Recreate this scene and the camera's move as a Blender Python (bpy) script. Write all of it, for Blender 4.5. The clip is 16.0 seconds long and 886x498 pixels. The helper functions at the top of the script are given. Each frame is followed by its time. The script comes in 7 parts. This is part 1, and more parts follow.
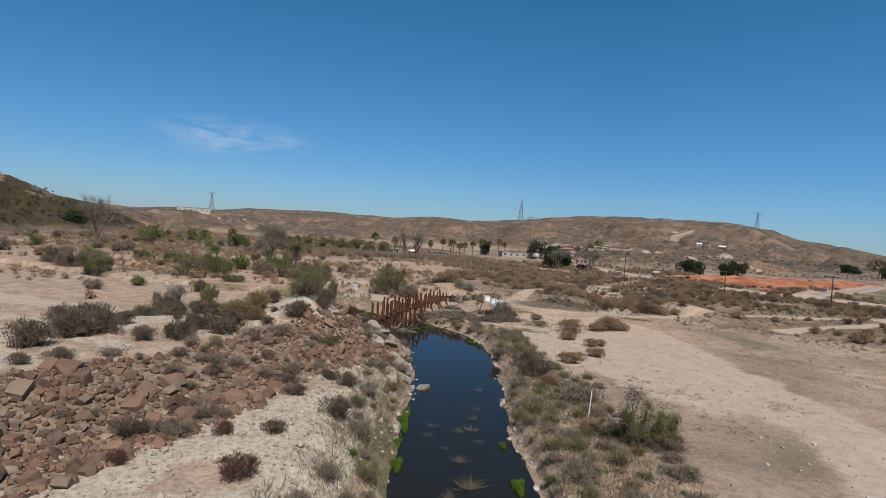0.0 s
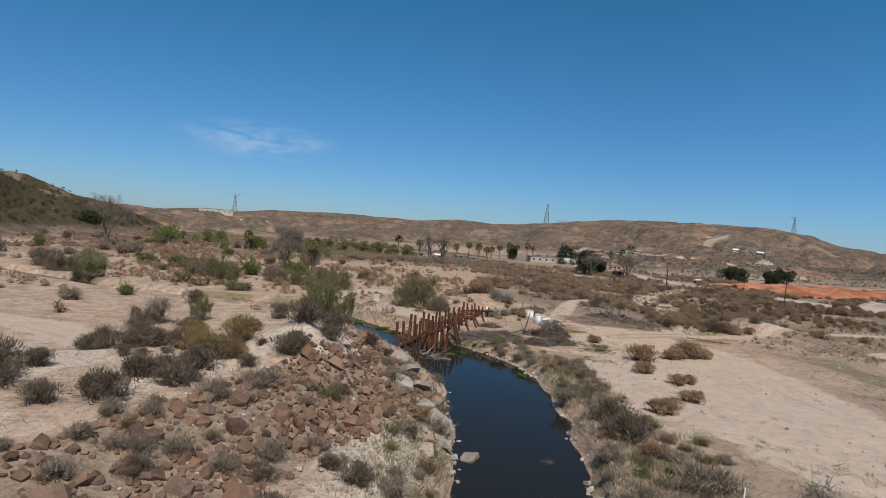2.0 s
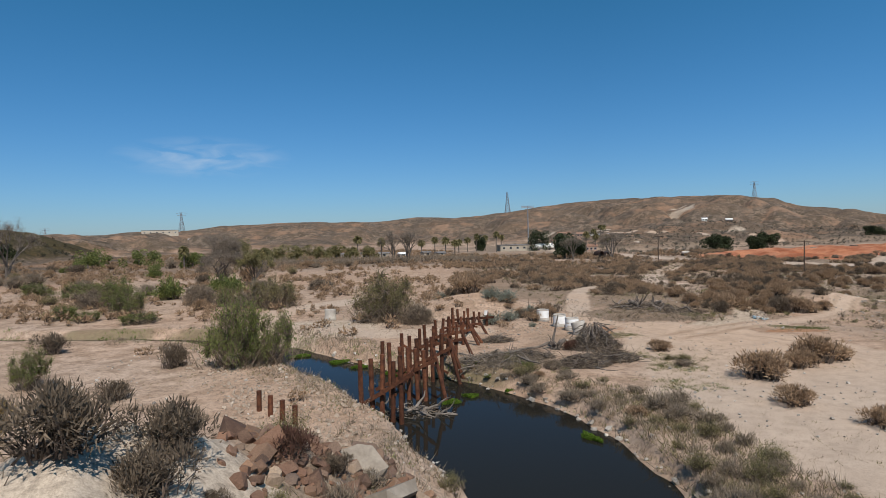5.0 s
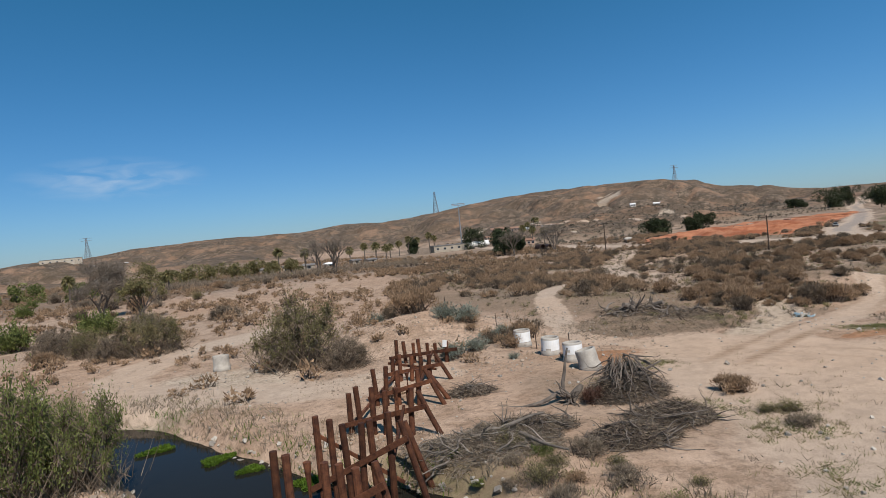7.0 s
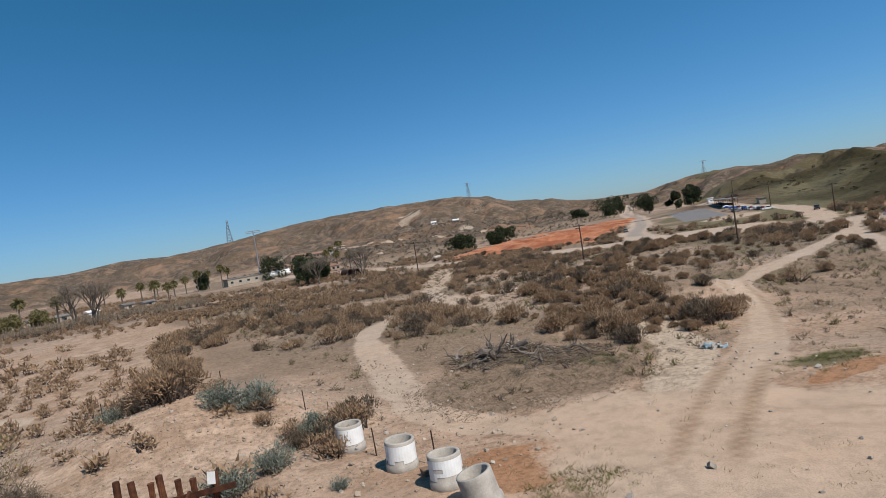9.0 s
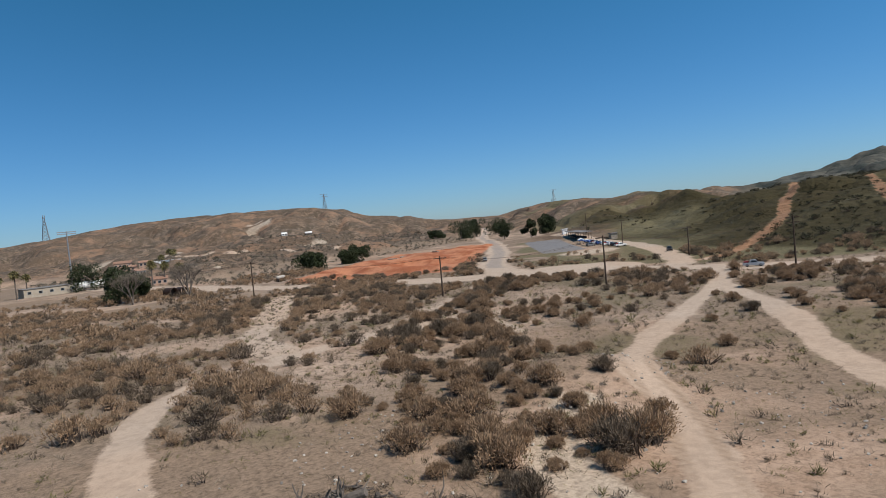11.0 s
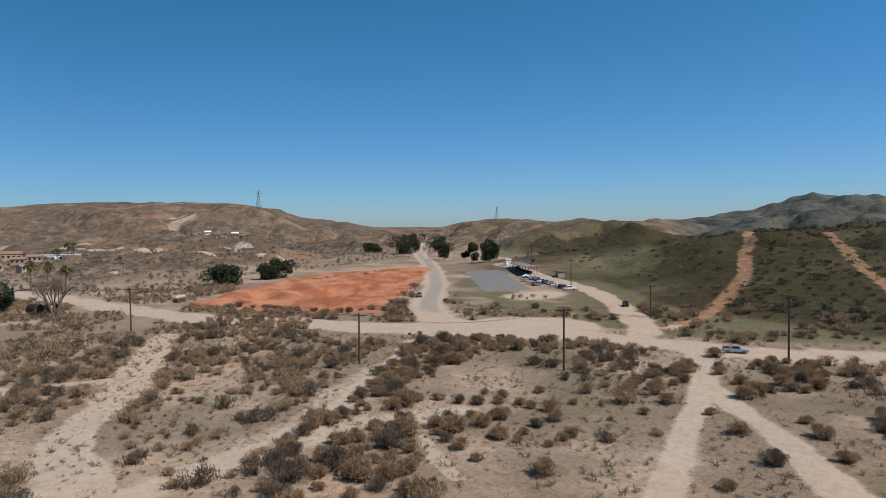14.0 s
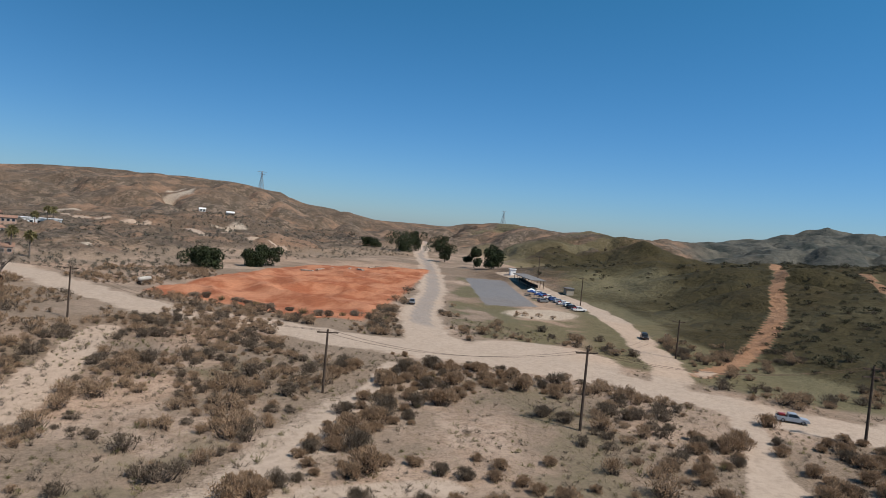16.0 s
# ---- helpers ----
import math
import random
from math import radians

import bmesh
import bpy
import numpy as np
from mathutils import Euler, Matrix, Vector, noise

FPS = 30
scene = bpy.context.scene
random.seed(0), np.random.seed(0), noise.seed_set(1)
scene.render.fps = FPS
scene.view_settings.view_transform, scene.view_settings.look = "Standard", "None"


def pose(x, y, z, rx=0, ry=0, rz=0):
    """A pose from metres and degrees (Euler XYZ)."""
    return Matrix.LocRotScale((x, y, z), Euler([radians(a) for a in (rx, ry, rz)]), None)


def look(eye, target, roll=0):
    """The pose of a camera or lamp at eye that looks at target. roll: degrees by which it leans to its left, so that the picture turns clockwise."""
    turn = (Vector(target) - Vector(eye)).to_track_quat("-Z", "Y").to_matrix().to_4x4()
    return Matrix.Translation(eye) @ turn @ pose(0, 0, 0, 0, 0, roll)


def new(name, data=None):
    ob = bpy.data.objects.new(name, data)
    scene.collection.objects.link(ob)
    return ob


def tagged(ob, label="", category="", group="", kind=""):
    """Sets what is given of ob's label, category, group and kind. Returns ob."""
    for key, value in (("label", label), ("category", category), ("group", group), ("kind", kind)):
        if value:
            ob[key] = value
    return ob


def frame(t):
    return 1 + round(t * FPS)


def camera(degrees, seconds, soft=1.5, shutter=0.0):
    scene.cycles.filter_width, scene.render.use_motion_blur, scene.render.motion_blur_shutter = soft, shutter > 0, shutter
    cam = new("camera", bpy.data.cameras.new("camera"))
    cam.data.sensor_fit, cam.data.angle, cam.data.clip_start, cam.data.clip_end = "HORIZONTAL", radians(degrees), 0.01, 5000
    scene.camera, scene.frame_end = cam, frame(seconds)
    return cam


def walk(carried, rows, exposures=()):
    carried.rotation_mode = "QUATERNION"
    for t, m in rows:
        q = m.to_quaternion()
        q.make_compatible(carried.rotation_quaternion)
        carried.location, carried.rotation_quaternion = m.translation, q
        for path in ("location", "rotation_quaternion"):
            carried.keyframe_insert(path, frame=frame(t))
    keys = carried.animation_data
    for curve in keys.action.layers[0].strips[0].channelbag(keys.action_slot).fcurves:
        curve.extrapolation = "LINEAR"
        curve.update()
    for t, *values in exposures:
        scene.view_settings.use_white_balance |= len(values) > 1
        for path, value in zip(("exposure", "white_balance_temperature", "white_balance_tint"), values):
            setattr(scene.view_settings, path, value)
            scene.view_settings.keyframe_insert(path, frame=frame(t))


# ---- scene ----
cam = camera(70.0, 16.0, 0.8)
PATH = [
    (0, (0.692, -0.050, 14.362), (0.705, 1.949, 14.307), 3.9),
    (0.5, (0.305, 3.427, 14.376), (0.297, 5.426, 14.322), 5.1),
    (1, (-0.116, 7.291, 14.364), (-0.145, 9.290, 14.312), 5.3),
    (1.5, (-0.589, 11.032, 14.291), (-0.637, 13.031, 14.240), 5.2),
    (2, (-1.170, 15.347, 14.213), (-1.229, 17.345, 14.163), 4.3),
    (2.5, (-1.715, 19.456, 14.129), (-1.769, 21.455, 14.080), 1.8),
    (3, (-2.301, 24.059, 13.650), (-2.346, 26.057, 13.600), 0.0),
    (3.5, (-2.758, 28.227, 12.947), (-2.802, 30.226, 12.897), 0.3),
    (4, (-3.169, 32.733, 12.590), (-3.204, 34.732, 12.541), 0.5),
    (4.2, (-3.354, 34.384, 12.507), (-3.369, 36.384, 12.459), -0.6),
    (6.3, (-2.898, 55.300, 12.090), (-2.735, 57.292, 12.034), -1.2),
    (6.5, (-2.899, 57.301, 12.048), (-2.712, 59.292, 11.994), -2.2),
    (7, (-2.742, 62.080, 11.977), (-2.459, 64.059, 11.922), -5.7),
    (7.5, (-2.121, 67.010, 11.921), (-1.682, 68.960, 11.863), -9.7),
    (8, (-1.077, 72.067, 11.896), (-0.463, 73.969, 11.836), -10.7),
    (8.5, (0.200, 76.440, 11.983), (0.948, 78.293, 11.921), -9.8),
    (9, (1.767, 80.599, 12.139), (2.643, 82.397, 12.076), -9.2),
    (9.5, (3.493, 84.087, 12.396), (4.487, 85.822, 12.327), -9.1),
    (10, (5.999, 87.842, 12.982), (7.102, 89.509, 12.901), -8.2),
    (10.2, (7.136, 89.293, 13.187), (8.272, 90.937, 13.105), -7.6),
    (12.3, (21.083, 104.036, 17.658), (22.472, 105.473, 17.587), -3.2),
    (12.5, (22.182, 105.076, 18.056), (23.574, 106.511, 17.988), -2.6),
    (13, (24.591, 107.330, 19.551), (25.985, 108.763, 19.481), -1.1),
    (13.5, (27.089, 109.690, 20.621), (28.484, 111.122, 20.549), -0.6),
    (14, (29.835, 112.337, 21.419), (31.237, 113.762, 21.345), -0.7),
    (14.5, (32.641, 115.213, 21.910), (34.069, 116.611, 21.832), -1.6),
    (15, (36.136, 118.464, 22.139), (37.581, 119.844, 22.060), -2.2),
    (15.5, (39.788, 121.928, 22.159), (41.219, 123.323, 22.080), 1.1),
    (16, (43.764, 125.881, 22.014), (45.160, 127.311, 21.937), 4.8),
]
PLAN = 1.35  # metres to one unit of the plan
walk(cam, [(t, look(Vector(eye) * PLAN, Vector(target) * PLAN, roll)) for t, eye, target, roll in PATH])

# ---- light ----
SUN_EL, SUN_AZ = 50.0, 166.0
CLOUD = (-0.315, 0.94, 0.118)
world = bpy.data.worlds.new("sky")
scene.world = world
world.use_nodes = True
wn, wl = world.node_tree.nodes, world.node_tree.links
sky = wn.new("ShaderNodeTexSky")
sky.sky_type = "NISHITA"
sky.sun_disc = False
sky.sun_elevation, sky.sun_rotation = radians(SUN_EL), radians(SUN_AZ)
sky.altitude, sky.air_density, sky.dust_density, sky.ozone_density = 400.0, 1.0, 0.2, 1.3
wn["Background"].inputs["Strength"].default_value = 0.088
tone = wn.new("ShaderNodeHueSaturation")
tone.inputs["Saturation"].default_value, tone.inputs["Hue"].default_value = 1.12, 0.5
wl.new(sky.outputs[0], tone.inputs["Color"])
cool = wn.new("ShaderNodeMix")
cool.data_type, cool.blend_type = "RGBA", "MULTIPLY"
cool.inputs[0].default_value = 1.0
rise = wn.new("ShaderNodeSeparateXYZ")
wl.new(wn.new("ShaderNodeTexCoord").outputs["Generated"], rise.inputs[0])
tint = wn.new("ShaderNodeValToRGB")
tint.color_ramp.elements[0].position, tint.color_ramp.elements[0].color = 0.0, (0.38, 0.565, 0.93, 1)
tint.color_ramp.elements[1].position, tint.color_ramp.elements[1].color = 0.45, (0.265, 0.84, 0.945, 1)
wl.new(rise.outputs["Z"], tint.inputs[0])
wl.new(tint.outputs[0], cool.inputs[7])
wl.new(tone.outputs[0], cool.inputs[6])
# a wisp of high cloud in the north-west
way = wn.new("ShaderNodeTexCoord").outputs["Generated"]
place = wn.new("ShaderNodeMapping")
place.inputs["Location"].default_value = (-CLOUD[0], -CLOUD[1], -CLOUD[2])
wl.new(way, place.inputs["Vector"])
squash = wn.new("ShaderNodeMapping")
squash.inputs["Rotation"].default_value = (0, radians(-6), radians(-20))
squash.inputs["Scale"].default_value = (8.0, 4.0, 30.0)
wl.new(place.outputs[0], squash.inputs["Vector"])
span = wn.new("ShaderNodeTexGradient")
span.gradient_type = "SPHERICAL"
wl.new(squash.outputs[0], span.inputs[0])
wisp = wn.new("ShaderNodeTexNoise")
wisp.inputs["Scale"].default_value, wisp.inputs["Detail"].default_value, wisp.inputs["Distortion"].default_value = 2.2, 9.0, 0.6
wl.new(squash.outputs[0], wisp.inputs["Vector"])
streak = wn.new("ShaderNodeValToRGB")
streak.color_ramp.elements[0].position, streak.color_ramp.elements[0].color = 0.40, (0, 0, 0, 1)
streak.color_ramp.elements[1].position, streak.color_ramp.elements[1].color = 0.72, (0.75, 0.75, 0.75, 1)
wl.new(wisp.outputs["Fac"], streak.inputs[0])
both = wn.new("ShaderNodeMath")
both.operation = "MULTIPLY"
wl.new(span.outputs["Fac"], both.inputs[0])
wl.new(streak.outputs[0], both.inputs[1])
veil = wn.new("ShaderNodeMix")
veil.data_type = "RGBA"
veil.inputs[7].default_value = (5.2, 6.6, 8.4, 1)
wl.new(both.outputs[0], veil.inputs[0])
# the sky pales towards the east
east = wn.new("ShaderNodeMapRange")
east.inputs["From Min"].default_value, east.inputs["From Max"].default_value = 0.25, 1.1
east.inputs["To Min"].default_value, east.inputs["To Max"].default_value = 1.0, 1.36
wl.new(rise.outputs["X"], east.inputs["Value"])
paler = wn.new("ShaderNodeMix")
paler.data_type, paler.blend_type = "RGBA", "MULTIPLY"
paler.inputs[0].default_value = 1.0
wl.new(cool.outputs[2], paler.inputs[6])
wl.new(east.outputs[0], paler.inputs[7])
wl.new(paler.outputs[2], veil.inputs[6])
wl.new(veil.outputs[2], wn["Background"].inputs[0])
sun = new("sun", bpy.data.lights.new("sun", "SUN"))
sun.data.energy, sun.data.angle, sun.data.color = 4.85, radians(0.53), (1.0, 0.925, 0.85)
a, e = radians(SUN_AZ), radians(SUN_EL)
sun.matrix_world = look((0, 0, 0), (-math.sin(a) * math.cos(e), -math.cos(a) * math.cos(e), -math.sin(e)))
scene.view_settings.exposure = 0.0


# ---- noise and small helpers ----
def hashed(ix, iy, seed):
    n = np.sin(ix * 127.1 + iy * 311.7 + seed * 74.7) * 43758.5453
    return n - np.floor(n)


def vnoise(x, y, seed=0):
    x, y = np.asarray(x, float), np.asarray(y, float)
    ix, iy = np.floor(x), np.floor(y)
    fx, fy = x - ix, y - iy
    fx, fy = fx * fx * (3 - 2 * fx), fy * fy * (3 - 2 * fy)
    p, q = hashed(ix, iy, seed), hashed(ix + 1, iy, seed)
    r, s = hashed(ix, iy + 1, seed), hashed(ix + 1, iy + 1, seed)
    return (p + (q - p) * fx) * (1 - fy) + (r + (s - r) * fx) * fy


def fbm(x, y, seed=0, octaves=4):
    total, amp, norm = 0.0, 1.0, 0.0
    for k in range(octaves):
        total = total + amp * vnoise(x * 2 ** k, y * 2 ** k, seed + 13 * k)
        norm += amp
        amp *= 0.5
    return total / norm


def step(a, b, x):
    t = np.clip((np.asarray(x, float) - a) / (b - a), 0, 1)
    return t * t * (3 - 2 * t)


def line_dist(x, y, pts):
    """Distance to a polyline, and how far along it (0 to 1)."""
    x, y = np.asarray(x, float), np.asarray(y, float)
    best, along = np.full(x.shape, 1e9), np.zeros(x.shape)
    n = len(pts) - 1
    for i in range(n):
        (ax, ay), (bx, by) = pts[i], pts[i + 1]
        dx, dy = bx - ax, by - ay
        t = np.clip(((x - ax) * dx + (y - ay) * dy) / (dx * dx + dy * dy), 0, 1)
        d = np.hypot(x - ax - t * dx, y - ay - t * dy)
        along = np.where(d < best, (i + t) / n, along)
        best = np.minimum(best, d)
    return best, along


def smooth_line(pts, n=8):
    """A rounded polyline through the points (Catmull-Rom)."""
    p = [pts[0]] + list(pts) + [pts[-1]]
    out = []
    for i in range(1, len(p) - 2):
        a, b, c, d = (np.array(q, float) for q in p[i - 1:i + 3])
        for k in range(n):
            t = k / n
            out.append(tuple(0.5 * (2 * b + (c - a) * t + (2 * a - 5 * b + 4 * c - d) * t * t + (3 * b - a - 3 * c + d) * t ** 3)))
    out.append(tuple(pts[-1]))
    return out


# ---- plan of the place ----
WATER = 1.5
CREEK = smooth_line([(2.4, -60), (2.7, 10), (2.75, 40), (2.9, 60), (2.2, 70), (0.2, 77), (-3.6, 83.5), (-8.0, 89), (-12.0, 94.5), (-17, 100.5), (-30, 108), (-55, 113), (-90, 130)])
CREEK_HALF = [(0.0, 4.0), (0.083, 3.9), (0.167, 3.5), (0.25, 4.1), (0.333, 4.5), (0.417, 5.2), (0.5, 4.6), (0.583, 2.9), (0.667, 2.4), (1.0, 2.2)]
TRACK_E = smooth_line([(23, 18), (28.5, 38), (29.5, 56), (29, 75), (29, 90), (24, 98), (20, 103)])
WASHES = [smooth_line([(76, 236), (69, 222), (62, 208), (54.9, 194.7), (48, 184), (44.9, 176), (42.4, 164)]), smooth_line([(36, 212), (46, 207.5), (57, 204)]), smooth_line([(62, 163.5), (68, 165), (75.5, 163), (80, 160)]), smooth_line([(66, 148), (70, 156), (76, 163.5)])]
WASH = smooth_line([(44, 122), (37, 118), (32.5, 110.6), (27, 106), (22, 101.5)])
TRAIL_A = smooth_line([(147, 169), (152.2, 169.3), (166, 169.8), (183, 172.3), (209, 177.6), (226, 183.5), (240, 188.5), (267, 196.5), (284, 203.5), (304, 210)])
TRAIL_B = smooth_line([(290, 179), (257, 167), (225.4, 155.6), (203, 145.3), (177.7, 135)])
TRACK_NE = smooth_line([(15.3, 94.6), (20, 98), (26.6, 102.2), (34.7, 106.9), (46.7, 116.5), (53, 123.5), (63, 130), (76.3, 135), (90.5, 139.8), (108.2, 145.5), (120, 151), (131, 158)])
TRACK_S = smooth_line([(60, 107), (67.7, 114.3), (75.6, 119.8), (87, 126.8), (97.1, 135), (108, 145)])
TRACK_P = smooth_line([(20, 100), (14.6, 111), (16.6, 122), (22, 143), (30, 154), (39.5, 159), (47.3, 162.7), (56.6, 164.5), (63, 167.8), (69.5, 170.5), (77, 176), (90, 185), (98.5, 191), (104, 196)])
TRACK_W = smooth_line([(-60, 40), (-34, 47), (-27, 52), (-24, 60), (-33, 70), (-50, 78), (-80, 88)])
TRACK_WC = smooth_line([(1, 104), (-8, 105), (-16, 107), (-22, 116), (-20, 128), (-10, 140)])
ROAD = smooth_line([(60, 450), (72, 372), (80, 327), (84.4, 288), (90.5, 255), (98, 240), (107.5, 217), (114, 203.5), (123, 190.5), (128.5, 178), (130, 162.5), (134, 145), (142.5, 133), (153, 112), (166, 80), (180, 20)])
ROAD_N = smooth_line([(121, 205), (138, 227.6), (161, 250.5), (182, 270.6), (228.6, 321.5), (283.7, 384.5), (330, 440), (430, 540)])
ROAD_LOT = smooth_line([(133, 168), (144.2, 172.6), (166, 190), (187.6, 208.2), (205, 228), (225, 262), (245, 295)])
RUBBLE = smooth_line([(-25, 2), (-19.5, 17), (-16, 28.5), (-12, 37), (-8.6, 46), (-6.2, 53), (-5.2, 58), (-7, 64), (-12, 69)])
BENCH_ROAD = smooth_line([(140, 536), (158, 514), (177, 499), (184, 467), (197, 442), (214, 420)])
BENCH = smooth_line([(40, 520), (62, 420), (84, 330), (106, 300), (150, 364), (215, 386), (300, 425), (420, 470)])
# skyline: bearing in degrees from north, and height at one kilometre
SKYLINE = [(-180, 25.0), (-90, 30.0), (-60, 22.0), (-44, 13.3), (-42, 12.2), (-40, 11.1), (-38, 10.0), (-36, 11.4), (-34, 13.5), (-32, 13.8), (-30, 14.1), (-28, 18.4), (-26, 20.3), (-24, 18.9), (-22, 22.6), (-20, 27.5), (-18, 28.6), (-16, 29.6), (-14, 31.5), (-12, 31.1), (-10, 30.5), (-8, 30.4), (-6, 30.8), (-4, 34.5), (-2, 38.0), (0, 36.7), (2, 34.4), (4, 37.2), (6, 41.6), (8, 44.0), (10, 50.0), (12, 53.5), (14, 55.5), (16, 56.8), (18, 57.2), (20, 57.0), (22, 57.5), (24, 57.5), (26, 55.5), (28, 52.0), (30, 46.0), (32, 33.0), (34, 27.5), (36, 26.5), (38, 19.6), (40, 18.1), (42, 18.9), (44, 16.6), (46, 25.4), (48, 27.2), (50, 30.7), (52, 24.3), (54, 23.8), (56, 28.5), (58, 22.1), (60, 21.2), (62, 24.7), (64, 24.5), (66, 25.2), (68, 28.7), (70, 34.5), (72, 38.3), (74, 51.0), (76, 50.1), (78, 50.7), (80, 43.9), (82, 57.6), (84, 55.9), (95, 49.0), (110, 40.0), (180, 25.0)]


def creek_dist(x, y):
    """How far from the water's edge (negative: in the water)."""
    d, s = line_dist(x, y, CREEK)
    half = np.interp(s, [k for k, _ in CREEK_HALF], [h for _, h in CREEK_HALF])
    return d - half + 1.3 * (fbm(np.asarray(x) * 0.25, np.asarray(y) * 0.25, 3, 3) - 0.5)


def side_of(x, y, pts):
    """Distance to a polyline, positive on its right."""
    x, y = np.asarray(x, float), np.asarray(y, float)
    best, side = np.full(x.shape, 1e9), np.ones(x.shape)
    for (ax, ay), (bx, by) in zip(pts, pts[1:]):
        dx, dy = bx - ax, by - ay
        t = np.clip(((x - ax) * dx + (y - ay) * dy) / (dx * dx + dy * dy), 0, 1)
        d = np.hypot(x - ax - t * dx, y - ay - t * dy)
        side = np.where(d < best, np.sign((x - ax) * dy - (y - ay) * dx), side)
        best = np.minimum(best, d)
    return best * side


def quad_mask(x, y, corners, soft=4.0):
    """1 inside a convex polygon given anticlockwise."""
    inside = np.full(np.shape(x), 1e9)
    for (ax, ay), (bx, by) in zip(corners, corners[1:] + corners[:1]):
        d = ((bx - ax) * (y - ay) - (by - ay) * (x - ax)) / math.hypot(bx - ax, by - ay)
        inside = np.minimum(inside, d)
    return step(-soft / 2, soft / 2, inside)


ORANGE = [(96.6, 278), (114, 234), (121.4, 227.4), (158, 258), (228, 322), (204, 348), (168.4, 338), (135, 311)]
LOT = [(174, 240.5), (189, 234.3), (227, 279.5), (221, 293.5)]
ISLAND = [(130.2, 207), (141, 189.5), (160, 188.6), (176, 200), (191, 221), (217, 264), (222, 300), (175, 257.6), (140, 220.5)]


def height(x, y):
    x, y = np.asarray(x, float), np.asarray(y, float)
    # the wide flat, falling gently to the east
    z = 2.45 - 1.5 * step(16, 75, x + 0.15 * (y - 110)) + 0.5 * (fbm(x / 14, y / 14, 5) - 0.5) + 0.22 * (fbm(x / 3, y / 3, 8, 3) - 0.5)
    # the terrace west of the creek: a rubble slope, then a sandy bench down to the water
    u = side_of(x, y, RUBBLE)
    north = (y - 54) * 0.8 - (x + 13) * 0.6
    ridge = 1 - step(2.0, 10.0, north + 2.5 * (fbm(x / 6, y / 6, 17, 3) - 0.5))
    west = step(-62, -40, x)
    level = 6.1 - 1.75 * step(-3.2, 3.2, u) + 0.5 * (fbm(x / 5, y / 5, 11, 4) - 0.5) + 2.3 * np.exp(-(((x + 9.9) / 3.6) ** 2 + ((y - 55.6) / 3.4) ** 2))
    z = np.where(x < 6, z + (level - z) * ridge * west * step(6, 2, x), z)
    # mound behind the far end of the trestle
    z = z + 2.1 * np.exp(-(((x - 3) / 7) ** 2 + ((y - 121) / 6) ** 2)) * (0.8 + 0.4 * fbm(x / 4, y / 4, 14, 3))
    # low bank by the north-east track
    z = z + 1.8 * np.exp(-(((x - 50) / 7) ** 2 + ((y - 127) / 7) ** 2))
    # creek bed and banks
    d = creek_dist(x, y)
    gully = 0.55 * (fbm(x / 1.7, y / 1.7, 71, 3) - 0.5)
    z = np.minimum(z, WATER + 0.12 + 0.68 * np.maximum(d, 0) + gully * step(0.5, 3, d))
    z = np.where(d < 0.6, np.minimum(z, WATER + 0.12) - 1.2 * step(0.5, -1.8, d), z)
    # hills
    r = np.hypot(x - 20, y - 95)
    az = np.degrees(np.arctan2(x - 20, y - 95))
    top = np.interp(az, [k for k, _ in SKYLINE], [h for _, h in SKYLINE])
    crest = np.interp(az, [-180, -60, -40, -20, 5, 15, 30, 36, 45, 52, 60, 66, 75, 90, 180], [500, 420, 520, 900, 950, 900, 760, 800, 1100, 700, 620, 1100, 1300, 1000, 600])
    foot = np.interp(az, [-180, -70, -52, -36, -20, 0, 12, 20, 32, 40, 46, 52, 60, 75, 180], [200, 130, 170, 300, 480, 470, 430, 330, 330, 420, 420, 360, 330, 320, 220])
    top = 20 + (top - 20) * crest / 1000
    t = (r - foot) / (crest - foot)
    rough = fbm(x / 150, y / 150, 31, 5) - 0.5
    gully = np.abs(fbm(x / 60 + 7, y / 60, 37, 4) - 0.5) * 2
    prof = step(0, 1, t) * (1 - 0.35 * step(1.0, 2.2, t))
    mid = np.clip(t, 0, 1) * np.clip(1 - t, 0, 1) * 4
    rise = np.maximum(top, 6) * prof
    z = z + rise + np.where(t > 0, mid * (rough * (11 + 11 * step(40, 48, az)) - gully * 9 + 9 * (fbm(x / 35, y / 35, 47, 4) - 0.5) - 13 * (1 - np.abs(2 * fbm(x / 55 + 3, y / 55, 41, 4) - 1)) ** 4 + 4 + 42 * step(62, 67, az) * (fbm(x / 95, y / 95 + 9, 45, 6) - 0.5)), 0) + np.where(t > 1, rough * 10 * np.minimum(t - 1, 1), 0)
    # bench hill behind the road, in front of the mesa
    d = -side_of(x, y, BENCH) + 14 * (fbm(x / 30, y / 30, 33, 4) - 0.5)
    span = step(6, 13, az) * step(47, 38, az) * step(900, 500, r)
    fine = fbm(x / 18, y / 18, 39, 4) - 0.5
    bench = 0.8 + 8.3 * step(0, 52, d) + 6.5 * step(75, 190, d) * (0.6 + 1.0 * fbm(x / 70, y / 70, 43, 3)) + fine * 6 * step(0, 30, d) - 5 * step(4, 30, d) * (1 - np.abs(2 * fbm(x / 26, y / 26 + 5, 49, 3) - 1)) ** 4
    z = np.where((d > 0) & (span > 0), z + np.maximum(bench - z, 0) * span, z)
    # green hill beside the road in the east
    near = step(50, 56, az) * step(128, 100, az)
    foot = np.interp(az, [50, 54, 57, 59, 62.8, 73, 90, 128], [370, 300, 215, 166, 152, 137, 130, 130])
    up = np.clip((r - foot) / 125, 0, 1)
    up = up * (0.55 + 0.45 * up * (2 - up))
